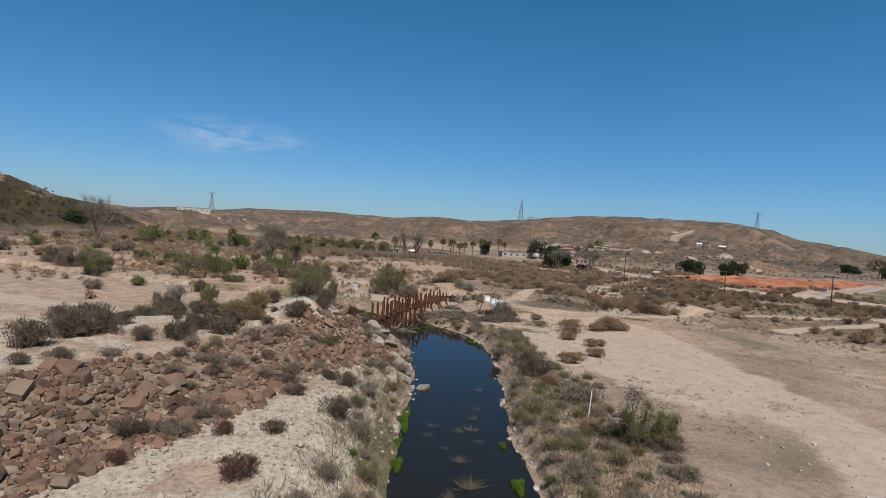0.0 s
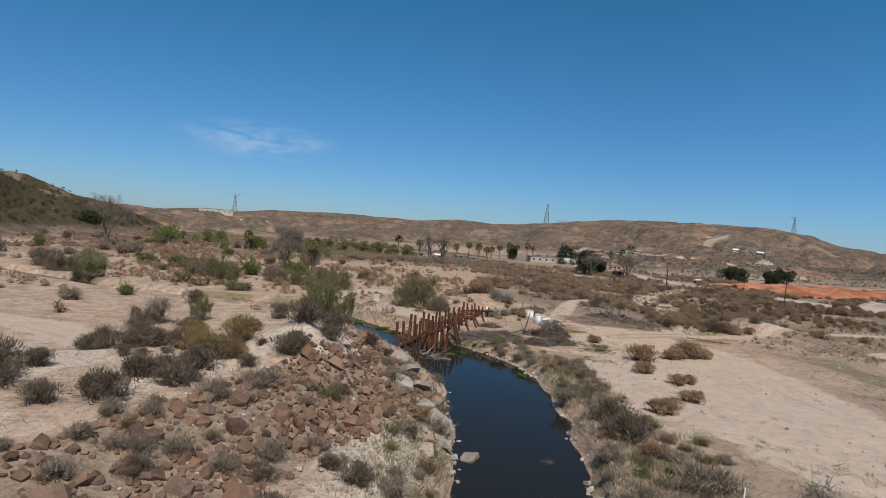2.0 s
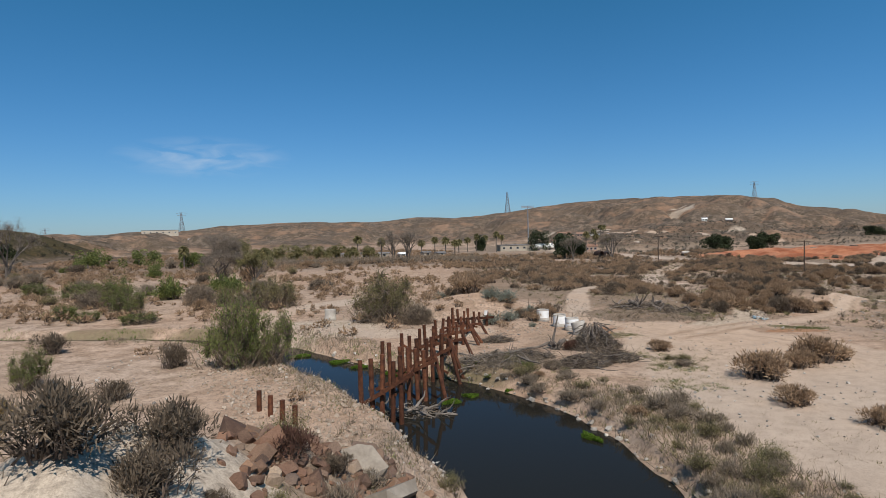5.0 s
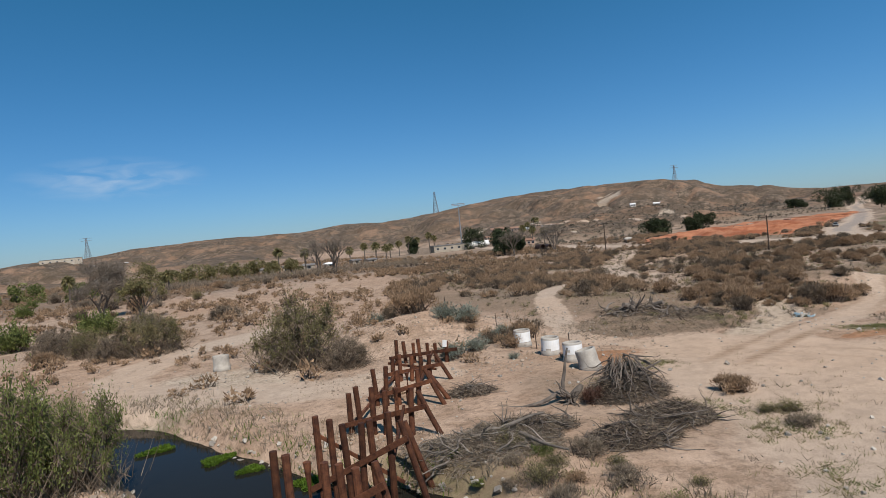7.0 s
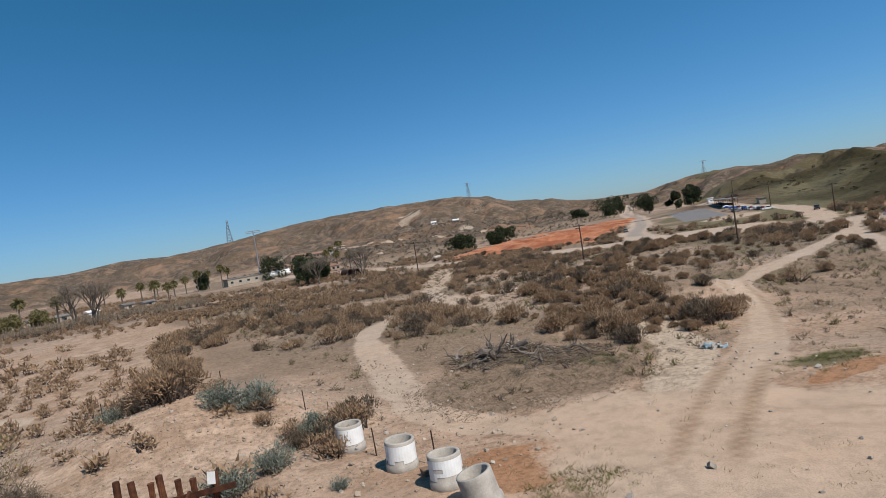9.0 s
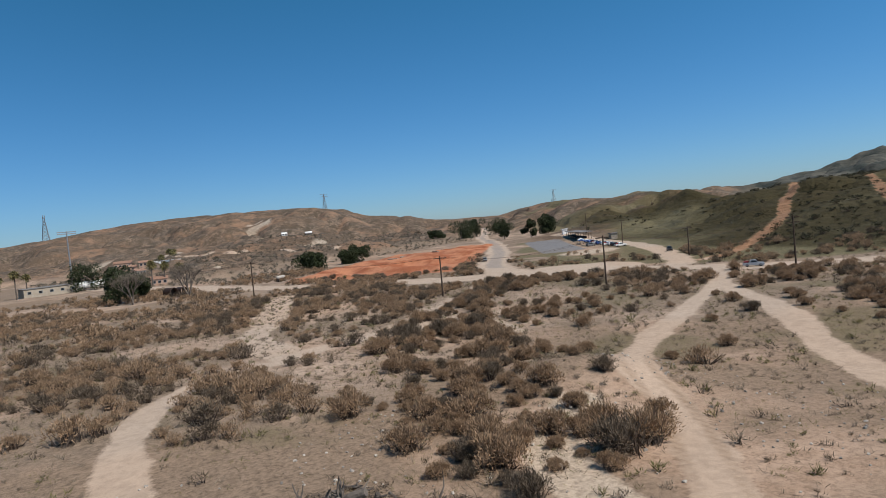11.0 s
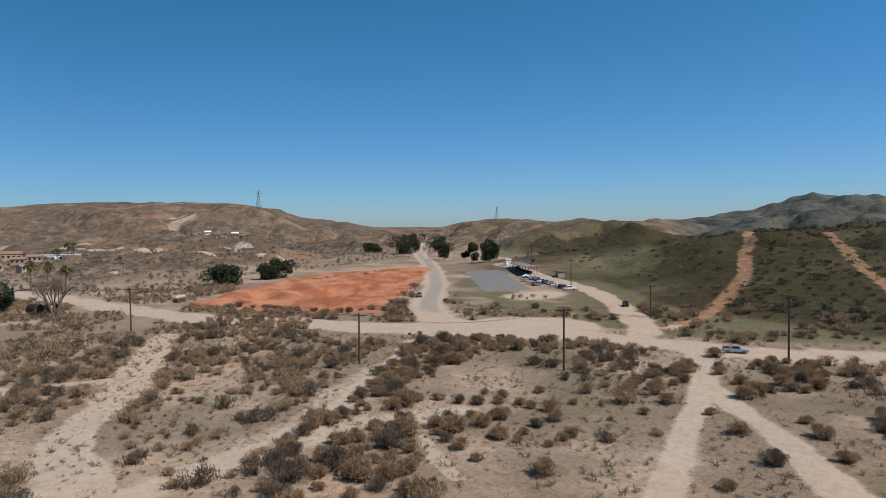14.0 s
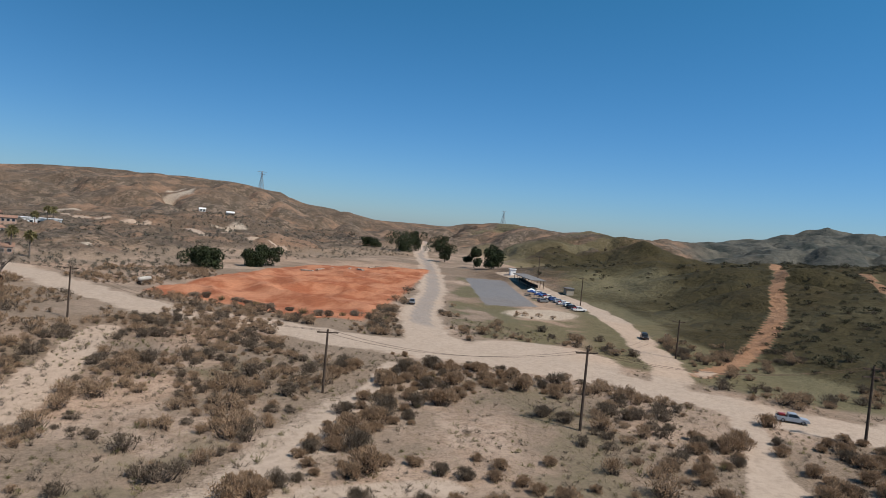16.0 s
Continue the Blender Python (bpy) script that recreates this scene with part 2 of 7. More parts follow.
    down = 1 - 0.5 * step(300, 420, r)
    rim = np.interp(az, [50, 53, 56, 59, 62, 65, 68, 72, 76, 90], [0.5, 0.5, 1.5, 5, 9.5, 14, 17, 19, 19.5, 19])
    z = z + near * (rim + rough * 6 - gully * 4 * step(0, 0.5, up) + fine * 4.5 - 4.5 * step(0.1, 0.5, up) * (1 - np.abs(2 * fbm(x / 38, y / 38 + 2, 53, 3) - 1)) ** 4) * up * down * step(700, 420, r)
    # brown knob
    z = z + 13 * np.exp(-(((x - 300) / 55) ** 2 + ((y - 275) / 45) ** 2)) * (0.85 + rough)
    # bladed heaps and hollows of the orange field
    z = z + quad_mask(x, y, ORANGE, 14) * (2.6 * (1 - np.abs(2 * fbm(x / 17, y / 17, 59, 3) - 1)) ** 2 - 1.0 + 0.8 * (fbm(x / 5, y / 5, 61, 3) - 0.5))
    # hill at the western edge
    z = z + 27 * np.exp(-(((x + 235) / 55) ** 2 + ((y - 300) / 70) ** 2)) * (0.9 + rough)
    return z


def ground_z(x, y):
    return float(height(np.array([x]), np.array([y]))[0])


# ---- materials ----
def material(name, rough=0.9, metal=0.0):
    m = bpy.data.materials.new(name)
    m.use_nodes = True
    b = m.node_tree.nodes["Principled BSDF"]
    b.inputs["Roughness"].default_value, b.inputs["Metallic"].default_value = rough, metal
    b.inputs["Specular IOR Level"].default_value = 0.25
    return m, m.node_tree.nodes, m.node_tree.links, b


def mix(nodes, links, fac, c1, c2, blend="MIX"):
    n = nodes.new("ShaderNodeMix")
    n.data_type, n.blend_type = "RGBA", blend
    for sock, v in ((n.inputs[0], fac), (n.inputs[6], c1), (n.inputs[7], c2)):
        if isinstance(v, bpy.types.NodeSocket):
            links.new(v, sock)
        elif isinstance(v, (int, float)):
            sock.default_value = v
        else:
            sock.default_value = (*v, 1)
    return n.outputs[2]


def noise_tex(nodes, links, scale, detail=4.0, rough=0.6, vec=None):
    n = nodes.new("ShaderNodeTexNoise")
    n.inputs["Scale"].default_value, n.inputs["Detail"].default_value, n.inputs["Roughness"].default_value = scale, detail, rough
    if vec is not None:
        links.new(vec, n.inputs["Vector"])
    return n.outputs["Fac"]


def ramp(nodes, links, src, stops):
    n = nodes.new("ShaderNodeValToRGB")
    while len(n.color_ramp.elements) < len(stops):
        n.color_ramp.elements.new(0.5)
    for el, (p, c) in zip(n.color_ramp.elements, stops):
        el.position, el.color = p, (*(c if isinstance(c, tuple) else (c, c, c)), 1)
    links.new(src, n.inputs[0])
    return n.outputs[0]


def bump(nodes, links, bsdf, src, strength, dist):
    n = nodes.new("ShaderNodeBump")
    n.inputs["Strength"].default_value, n.inputs["Distance"].default_value = strength, dist
    links.new(src, n.inputs["Height"])
    links.new(n.outputs[0], bsdf.inputs["Normal"])


def plain(name, c1, c2, scale=6.0, rough=0.85, metal=0.0, bumps=0.0, by="object", spread=0.25, fine=0.25, through_light=0.0):
    """Two colours mixed by noise, with fine grain, and lighter or darker from piece to piece."""
    m, n, l, b = material(name, rough, metal)
    co = n.new("ShaderNodeTexCoord").outputs["Object"]
    f = noise_tex(n, l, scale, 5, 0.65, co)
    col = mix(n, l, ramp(n, l, f, [(0.35, 0.0), (0.65, 1.0)]), c1, c2)
    g = noise_tex(n, l, scale * 9, 3, 0.6, co)
    col = mix(n, l, fine, col, ramp(n, l, g, [(0.3, 0.35), (0.7, 1.0)]), "MULTIPLY")
    rnd = n.new("ShaderNodeObjectInfo").outputs["Random"] if by == "object" else n.new("ShaderNodeNewGeometry").outputs["Random Per Island"]
    col = mix(n, l, 1.0, col, ramp(n, l, rnd, [(0.0, 1 - spread), (1.0, 1.0)]), "MULTIPLY")
    l.new(col, b.inputs["Base Color"])
    if bumps:
        bump(n, l, b, mix(n, l, 0.5, f, g), bumps, 0.05)
    if through_light:
        leaf = n.new("ShaderNodeBsdfTranslucent")
        l.new(col, leaf.inputs["Color"])
        both = n.new("ShaderNodeMixShader")
        both.inputs[0].default_value = through_light
        l.new(b.outputs[0], both.inputs[1])
        l.new(leaf.outputs[0], both.inputs[2])
        l.new(both.outputs[0], n["Material Output"].inputs["Surface"])
    return m


def ground_material():
    m, n, l, b = material("dry_ground", 0.95)
    b.inputs["Specular IOR Level"].default_value = 0.1
    pos = n.new("ShaderNodeNewGeometry").outputs["Position"]
    big, med = noise_tex(n, l, 0.035, 6, 0.6, pos), noise_tex(n, l, 0.35, 6, 0.65, pos)
    fine, grit = noise_tex(n, l, 2.6, 6, 0.7, pos), noise_tex(n, l, 14.0, 3, 0.7, pos)

    def masks(name):
        at = n.new("ShaderNodeAttribute")
        at.attribute_name = name
        s = n.new("ShaderNodeSeparateColor")
        l.new(at.outputs["Color"], s.inputs[0])
        return s.outputs

    def edge(mask, width=0.5, lo=0.25, hi=0.6):
        """A mask with a ragged edge."""
        q = n.new("ShaderNodeMath")
        q.operation = "MULTIPLY_ADD"
        l.new(mix(n, l, 0.5, med, fine), q.inputs[0])
        q.inputs[1].default_value = width * 2
        q.inputs[2].default_value = -width
        s = n.new("ShaderNodeMath")
        l.new(mask, s.inputs[0])
        l.new(q.outputs[0], s.inputs[1])
        return ramp(n, l, s.outputs[0], [(lo, 0.0), (hi, 1.0)])

    road, orange, green = masks("mask_a")[:3]
    litter, asphalt, far = masks("mask_b")[:3]
    pale, rust, hill = masks("mask_c")[:3]
    distant = n.new("ShaderNodeAttribute")
    distant.attribute_name = "mask_d"
    distant = distant.outputs["Fac"]
    soil = mix(n, l, ramp(n, l, med, [(0.42, 0.0), (0.58, 1.0)]), (0.345, 0.25, 0.18), (0.52, 0.395, 0.30))
    soil = mix(n, l, ramp(n, l, big, [(0.4, 0.0), (0.62, 0.6)]), soil, (0.415, 0.295, 0.21))
    hills = mix(n, l, ramp(n, l, big, [(0.38, 0.0), (0.62, 1.0)]), (0.18, 0.138, 0.108), (0.315, 0.235, 0.175))
    hills = mix(n, l, ramp(n, l, noise_tex(n, l, 0.11, 6, 0.7, pos), [(0.44, 0.0), (0.56, 0.9)]), hills, (0.105, 0.086, 0.066))
    hills = mix(n, l, ramp(n, l, noise_tex(n, l, 0.42, 3, 0.6, pos), [(0.50, 0.0), (0.60, 0.85)]), hills, (0.095, 0.075, 0.05))
    hills = mix(n, l, ramp(n, l, noise_tex(n, l, 0.011, 5, 0.65, pos), [(0.42, 0.0), (0.56, 0.7)]), hills, (0.165, 0.12, 0.085))
    hills = mix(n, l, ramp(n, l, noise_tex(n, l, 0.022, 6, 0.7, pos), [(0.52, 0.0), (0.62, 0.6)]), hills, (0.40, 0.25, 0.165))
    soil = mix(n, l, hill, soil, hills)
    soil = mix(n, l, edge(litter), soil, mix(n, l, fine, (0.185, 0.138, 0.098), (0.36, 0.272, 0.198)))
    soil = mix(n, l, edge(green), soil, mix(n, l, med, (0.105, 0.098, 0.052), (0.235, 0.198, 0.118)))
    soil = mix(n, l, edge(far, 0.7), soil, mix(n, l, med, (0.036, 0.035, 0.016), (0.095, 0.074, 0.037)))
    soil = mix(n, l, edge(pale), soil, mix(n, l, fine, (0.41, 0.335, 0.255), (0.60, 0.507, 0.402)))
    soil = mix(n, l, edge(rust, 0.5, 0.40, 0.52), soil, mix(n, l, med, (0.29, 0.15, 0.082), (0.42, 0.265, 0.165)))
    soil = mix(n, l, 0.5, soil, ramp(n, l, fine, [(0.38, 0.35), (0.54, 1.0)]), "MULTIPLY")
    soil = mix(n, l, edge(road, 0.55, 0.3, 0.55), soil, mix(n, l, med, (0.40, 0.31, 0.235), (0.535, 0.425, 0.33)))
    rut = n.new("ShaderNodeAttribute")
    rut.attribute_name = "rut"
    soil = mix(n, l, edge(rut.outputs["Fac"], 0.35), soil, mix(n, l, fine, (0.24, 0.172, 0.118), (0.36, 0.268, 0.19)))
    soil = mix(n, l, edge(asphalt, 0.15), soil, mix(n, l, med, (0.17, 0.168, 0.17), (0.25, 0.24, 0.235)))
    soil = mix(n, l, edge(orange, 0.25), soil, mix(n, l, ramp(n, l, noise_tex(n, l, 0.09, 4, 0.6, pos), [(0.42, 0.0), (0.58, 1.0)]), (0.33, 0.118, 0.06), (0.50, 0.225, 0.125)))
    # far mountain: grey-green with distance haze put into the colour
    soil = mix(n, l, distant, soil, mix(n, l, ramp(n, l, noise_tex(n, l, 0.025, 8, 0.72, pos), [(0.4, 0.0), (0.6, 1.0)]), (0.05, 0.058, 0.052), (0.135, 0.13, 0.108)))
    soil = mix(n, l, 0.22, soil, ramp(n, l, noise_tex(n, l, 1.1, 5, 0.65, pos), [(0.38, 0.35), (0.54, 1.0)]), "MULTIPLY")
    soil = mix(n, l, 0.36, soil, ramp(n, l, grit, [(0.38, 0.35), (0.54, 1.0)]), "MULTIPLY")
    warmth = n.new("ShaderNodeAttribute")
    warmth.attribute_name = "warmth"
    soil = mix(n, l, warmth.outputs["Fac"], soil, mix(n, l, 1.0, soil, (1.06, 0.985, 0.92), "MULTIPLY"))
    l.new(soil, b.inputs["Base Color"])
    bump(n, l, b, mix(n, l, 0.4, fine, grit), 0.55, 0.12)
    near = b.inputs["Normal"].links[0].from_node
    relief = n.new("ShaderNodeBump")
    relief.inputs["Strength"].default_value, relief.inputs["Distance"].default_value = 0.75, 8.0
    l.new(mix(n, l, hill, (0.5, 0.5, 0.5), noise_tex(n, l, 0.055, 9, 0.62, pos)), relief.inputs["Height"])
    l.new(relief.outputs[0], near.inputs["Normal"])
    return m


def stone_material(name, by, tones, rough=0.9):
    """Stone whose colour changes from piece to piece, with stains and grain on each."""
    m, n, l, b = material(name, rough)
    co = n.new("ShaderNodeNewGeometry").outputs["Position"]
    rnd = n.new("ShaderNodeObjectInfo").outputs["Random"] if by == "object" else n.new("ShaderNodeNewGeometry").outputs["Random Per Island"]
    col = ramp(n, l, rnd, [(k / (len(tones) - 1), c) for k, c in enumerate(tones)])
    f, g = noise_tex(n, l, 2.2, 5, 0.65, co), noise_tex(n, l, 16.0, 4, 0.7, co)
    col = mix(n, l, ramp(n, l, f, [(0.45, 0.0), (0.65, 0.3)]), col, (0.25, 0.165, 0.11))
    col = mix(n, l, 0.5, col, ramp(n, l, g, [(0.35, 0.4), (0.6, 1.0)]), "MULTIPLY")
    l.new(col, b.inputs["Base Color"])
    bump(n, l, b, mix(n, l, 0.5, f, g), 0.35, 0.08)
    return m


M_GROUND = ground_material()
M_WATER, _n, _l, _b = material("dark_water", 0.04)
_b.inputs["Base Color"].default_value = (0.016, 0.015, 0.012, 1)
_b.inputs["Specular IOR Level"].default_value = 0.05
bump(_n, _l, _b, noise_tex(_n, _l, 1.6, 3, 0.5, _n.new("ShaderNodeNewGeometry").outputs["Position"]), 0.06, 0.05)
M_RUST = plain("rusted_timber", (0.07, 0.026, 0.015), (0.20, 0.078, 0.038), 3.0, 0.8, bumps=0.6, spread=0.55)
M_POLE = plain("weathered_pole", (0.05, 0.035, 0.026), (0.11, 0.08, 0.06), 2.0, 0.9, bumps=0.3)


# ---- building helpers ----
def mesh_of(bm, name, mat):
    me = bpy.data.meshes.new(name)
    bm.to_mesh(me)
    bm.free()
    if mat is not None:
        me.materials.append(mat)
    return me


def part(name, bm, mat, parent, label=""):
    me = bm if isinstance(bm, bpy.types.Mesh) else mesh_of(bm, name, mat)
    ob = new(name, me)
    ob.parent = parent
    if label:
        ob["label"] = label
    return ob


def thing(name, x, y, z=None, turn=0.0, label="", category="", group="", kind=""):
    ob = new(name)
    ob.empty_display_size = 0.2
    ob.matrix_basis = pose(x, y, ground_z(x, y) if z is None else z, 0, 0, turn)
    return tagged(ob, label, category, group, kind)


def raw_mesh(name, verts, faces, mat, smooth=False):
    me = bpy.data.meshes.new(name)
    me.from_pydata([tuple(v) for v in verts], [], faces)
    me.materials.append(mat)
    if smooth:
        me.polygons.foreach_set("use_smooth", [True] * len(me.polygons))
    return me


def add_tube(bm, path, radii, sides=8, cap=True):
    """A tube along points, with a radius at each."""
    rings = []
    for i, p in enumerate(path):
        d = Vector(path[min(i + 1, len(path) - 1)]) - Vector(path[max(i - 1, 0)])
        q = d.to_track_quat("Z", "Y")
        rings.append([bm.verts.new(Vector(p) + q @ Vector((radii[i] * math.cos(k * math.tau / sides), radii[i] * math.sin(k * math.tau / sides), 0))) for k in range(sides)])
    for a, b in zip(rings, rings[1:]):
        for k in range(sides):
            bm.faces.new((a[k], a[(k + 1) % sides], b[(k + 1) % sides], b[k]))
    if cap:
        bm.faces.new(rings[0][::-1])
        bm.faces.new(rings[-1])
    return bm


def add_box(bm, size, m=Matrix(), bevel=0.0):
    got = bmesh.ops.create_cube(bm, size=1, matrix=m @ Matrix.Diagonal((*size, 1)))
    if bevel:
        edges = list({e for v in got["verts"] for e in v.link_edges})
        bmesh.ops.bevel(bm, geom=edges, offset=bevel, segments=2, affect="EDGES", profile=0.7)
    return bm


def beam(a, b, w, h, bevel=0.02):
    """A squared timber from a to b."""
    a, b = Vector(a), Vector(b)
    q = (b - a).to_track_quat("X", "Z").to_matrix().to_4x4()
    return add_box(bmesh.new(), ((b - a).length, w, h), Matrix.Translation((a + b) / 2) @ q, bevel)


# ---- ground: one sheet out to the horizon ----
def build_ground():
    cx, cy = 10.0, 12.0
    fine = np.arange(-78, 96, 0.28)
    coarse = np.arange(96, 282, 3.1)
    az = np.radians(np.concatenate([fine, coarse]))
    rs = [0.6]
    while rs[-1] < 3600:
        rs.append(rs[-1] + (0.5 if rs[-1] < 128 else (0.0085 if rs[-1] < 380 else 0.014) * rs[-1]))
    rs = np.array(rs)
    na, nr = len(az), len(rs)
    A, R = np.meshgrid(az, rs)
    X, Y = (cx + R * np.sin(A)).ravel(), (cy + R * np.cos(A)).ravel()
    Z = height(X, Y)
    X0 = np.concatenate([[cx], X])
    Y0 = np.concatenate([[cy], Y])
    Z0 = np.concatenate([[ground_z(cx, cy)], Z])
    i, j = np.meshgrid(np.arange(nr - 1), np.arange(na), indexing="ij")
    j2 = (j + 1) % na
    quads = np.stack([1 + i * na + j, 1 + (i + 1) * na + j, 1 + (i + 1) * na + j2, 1 + i * na + j2], -1).reshape(-1, 4)[:, ::-1]
    k = np.arange(na)
    tris = np.stack([np.zeros(na, int), 1 + k, 1 + (k + 1) % na], -1)[:, ::-1]
    me = bpy.data.meshes.new("ground")
    me.vertices.add(len(X0))
    me.vertices.foreach_set("co", np.stack([X0, Y0, Z0], -1).astype(np.float32).ravel())
    loops = np.concatenate([quads.ravel(), tris.ravel()])
    me.loops.add(len(loops))
    me.loops.foreach_set("vertex_index", loops.astype(np.int32))
    starts = np.concatenate([np.arange(len(quads)) * 4, len(quads) * 4 + np.arange(na) * 3])
    me.polygons.add(len(starts))
    me.polygons.foreach_set("loop_start", starts.astype(np.int32))
    me.polygons.foreach_set("use_smooth", np.ones(len(starts), bool))
    me.update(calc_edges=True)
    me.validate()
    for name, cols in zip(("mask_a", "mask_b", "mask_c"), surface_masks(X0, Y0, Z0)):
        at = me.attributes.new(name, "FLOAT_COLOR", "POINT")
        at.data.foreach_set("color", np.stack([*cols, np.ones(len(X0))], -1).astype(np.float32).ravel())
    # where the far eastern mountain takes its haze-greyed colour
    at = me.attributes.new("mask_d", "FLOAT", "POINT")
    r, az = np.hypot(X0 - 20, Y0 - 95), np.degrees(np.arctan2(X0 - 20, Y0 - 95))
    at.data.foreach_set("value", (step(62, 66, az) * step(130, 110, az) * step(520, 640, r)).astype(np.float32))
    at = me.attributes.new("warmth", "FLOAT", "POINT")
    pink = np.exp(-(((X0 - 25) / 14) ** 2 + ((Y0 - 96) / 13) ** 2)) + 0.6 * np.exp(-(((X0 - 4) / 10) ** 2 + ((Y0 - 120) / 9) ** 2)) + 0.6 * step(0.5, 0.65, fbm(X0 / 30, Y0 / 30, 115, 3))
    at.data.foreach_set("value", np.clip(pink, 0, 1).astype(np.float32))
    at = me.attributes.new("rut", "FLOAT", "POINT")
    rut = np.zeros(len(X0))
    for pts, deep in ((TRACK_NE, 0.52), (TRACK_E, 0.3), (TRACK_W, 0.3)):
        q, f = line_dist(X0, Y0, pts)
        rut = np.maximum(rut, deep * np.exp(-((q - 1.05) / 0.55) ** 2) * step(85, 60, X0) * step(0.0, 0.1, f) * step(1.0, 0.9, f) * (0.5 + fbm(X0 / 9, Y0 / 9, 143, 3)))
    at.data.foreach_set("value", rut.astype(np.float32))
    me.materials.append(M_GROUND)
    return tagged(new("ground", me), "dry sandy valley floor with brown and green hills", "ground", kind="structure")


def road_mask(x, y):
    m = np.zeros(np.shape(x))
    ragged = fbm(np.asarray(x) / 5, np.asarray(y) / 5, 141, 3)
    for pts, half in ((TRACK_E, 3.6), (TRACK_NE, 1.5), (TRACK_S, 1.7), (TRACK_P, 1.4), (TRAIL_A, 1.0), (BENCH_ROAD, 2.6), (TRACK_W, 3.0), (TRACK_WC, 2.6), (ROAD, 5.2), (ROAD_N, 4.6), (ROAD_LOT, 3.2)):
        d, s = line_dist(x, y, pts)
        d = d + half * 0.9 * (ragged - 0.5)
        one = 1 - step(half * 0.25, half * 1.6, d)
        m = np.maximum(m, one)
    d = np.hypot(x - 131, y - 190)
    return np.maximum(m, 1 - step(10, 17, d))


def surface_masks(x, y, z):
    zero = np.zeros(len(x))
    r = np.hypot(x - 20, y - 95)
    az = np.degrees(np.arctan2(x - 20, y - 95))
    road = road_mask(x, y)
    orange = quad_mask(x, y, ORANGE, 5)
    n1, n2 = fbm(x / 22, y / 22, 51), fbm(x / 8, y / 8, 57)
    d = creek_dist(x, y)
    green = 0.5 * step(4.5, 0.5, d) * step(0.55, 0.7, n2)
    green = np.maximum(green, 0.45 * step(0.58, 0.7, n1) * step(200, 90, r) * step(12, 24, x))
    green = np.maximum(green, 0.9 * step(3.6, 1.6, d) * step(4, -1, x) * step(62, 50, y) * step(0.42, 0.52, n2))
    for sx, sy, wx, wy in ((66, 181, 11, 8), (57, 173, 5, 4), (90, 155, 16, 13), (102, 166, 14, 14), (76, 205, 14, 12)):
        green = np.maximum(green, 0.42 * step(1.3, 0.3, np.hypot((x - sx) / wx, (y - sy) / wy)) * step(0.42, 0.62, n2))
    hills = np.maximum(step(230, 420, r) * step(4, 10, z), step(1.6, 3.2, z) * step(130, 160, r))
    east = step(46, 56, az) * step(130, 110, az) * step(1.1, 1.9, z) * step(700, 420, r) * step(112, 130, r)
    cover = east * np.clip(0.72 + 1.5 * (fbm(x / 40, y / 40, 63) - 0.45), 0, 1)
    green = np.maximum(green, step(42, 50, az) * step(700, 900, r) * 0.5 * fbm(x / 90, y / 90, 65))
    green = np.maximum(green, 0.62 * quad_mask(x, y, ISLAND, 6) * step(0.42, 0.6, n2))
    litter = np.clip(0.5 + 1.1 * (n1 - 0.5) + 1.2 * (n2 - 0.5), 0, 1) * step(6, 2, z) * step(2, 9, x) * (0.6 + 0.4 * step(104, 116, y + 0.35 * (x - 30)))
    pale = 0.95 * step(2.2 + 2 * step(40, 30, y), 4.0 + 2 * step(40, 30, y), side_of(x, y, RUBBLE)) * step(1.0, 2.8, d) * step(64, 55, y) * step(2, -1, x) * step(0.3, 0.5, n2 + 0.12)
    pale = np.maximum(pale, 0.85 * step(0.3, 0.48, n2) * step(-3.6, -6.0, side_of(x, y, RUBBLE)) * step(-60, -30, x) * step(80, 60, y))
    road = np.maximum(road, 0.8 * step(1.05, 0.75, np.hypot((x - 21) / 11, (y - 76) / 32) + 0.5 * (n2 - 0.5)))
    q, _ = line_dist(x, y, WASH)
    pale = np.maximum(pale, 0.9 * step(2.4, 1.0, q))
    pale = np.maximum(pale, 0.5 * step(9, 5, np.hypot(x + 14, y - 109)))
    for pts, half in zip(WASHES, (3.3, 2.2, 1.8, 1.2)):
        q, _ = line_dist(x, y, pts)
        road = np.maximum(road, 0.85 * step(half, half * 0.6, q + 2.5 * (n2 - 0.5)))
        green = green * step(half * 0.6, half, q)
    q, _ = line_dist(x, y, TRACK_P)
    road = np.maximum(road, 0.5 * step(6, 3, q + 3 * (n2 - 0.5)) * step(44, 54, x) * step(96, 84, x))
    rust = 0.9 * np.exp(-(((x - 15.5) / 3.4) ** 2 + ((y - 101.5) / 2.6) ** 2)) + 0.85 * step(0.56, 0.64, n2) * np.exp(-(((x - 24) / 12) ** 2 + ((y - 103) / 9) ** 2))
    rust = np.maximum(rust, 0.3 * hills * step(0.5, 0.68, fbm(x / 45, y / 45, 67)))
    for pts, wide in ((TRAIL_A, 2.3), (TRAIL_B, 1.4)):
        q, _ = line_dist(x, y, pts)
        rust = np.maximum(rust, 0.95 * step(wide, wide * 0.55, q))
        road = np.where((x > 152) & (q < wide * 2.5), np.minimum(road, 0.25), road)
        cover = cover * step(wide * 0.5, wide * 1.2, q)
    # dark far mountain in the east, brown knob, green slopes between
    green = np.maximum(green, 0.55 * step(44, 48, az) * step(62, 58, az) * step(330, 420, r) * step(0.4, 0.58, fbm(x / 60, y / 60, 69, 3)))
    knob = np.exp(-(((x - 262) / 30) ** 2 + ((y - 252) / 26) ** 2))
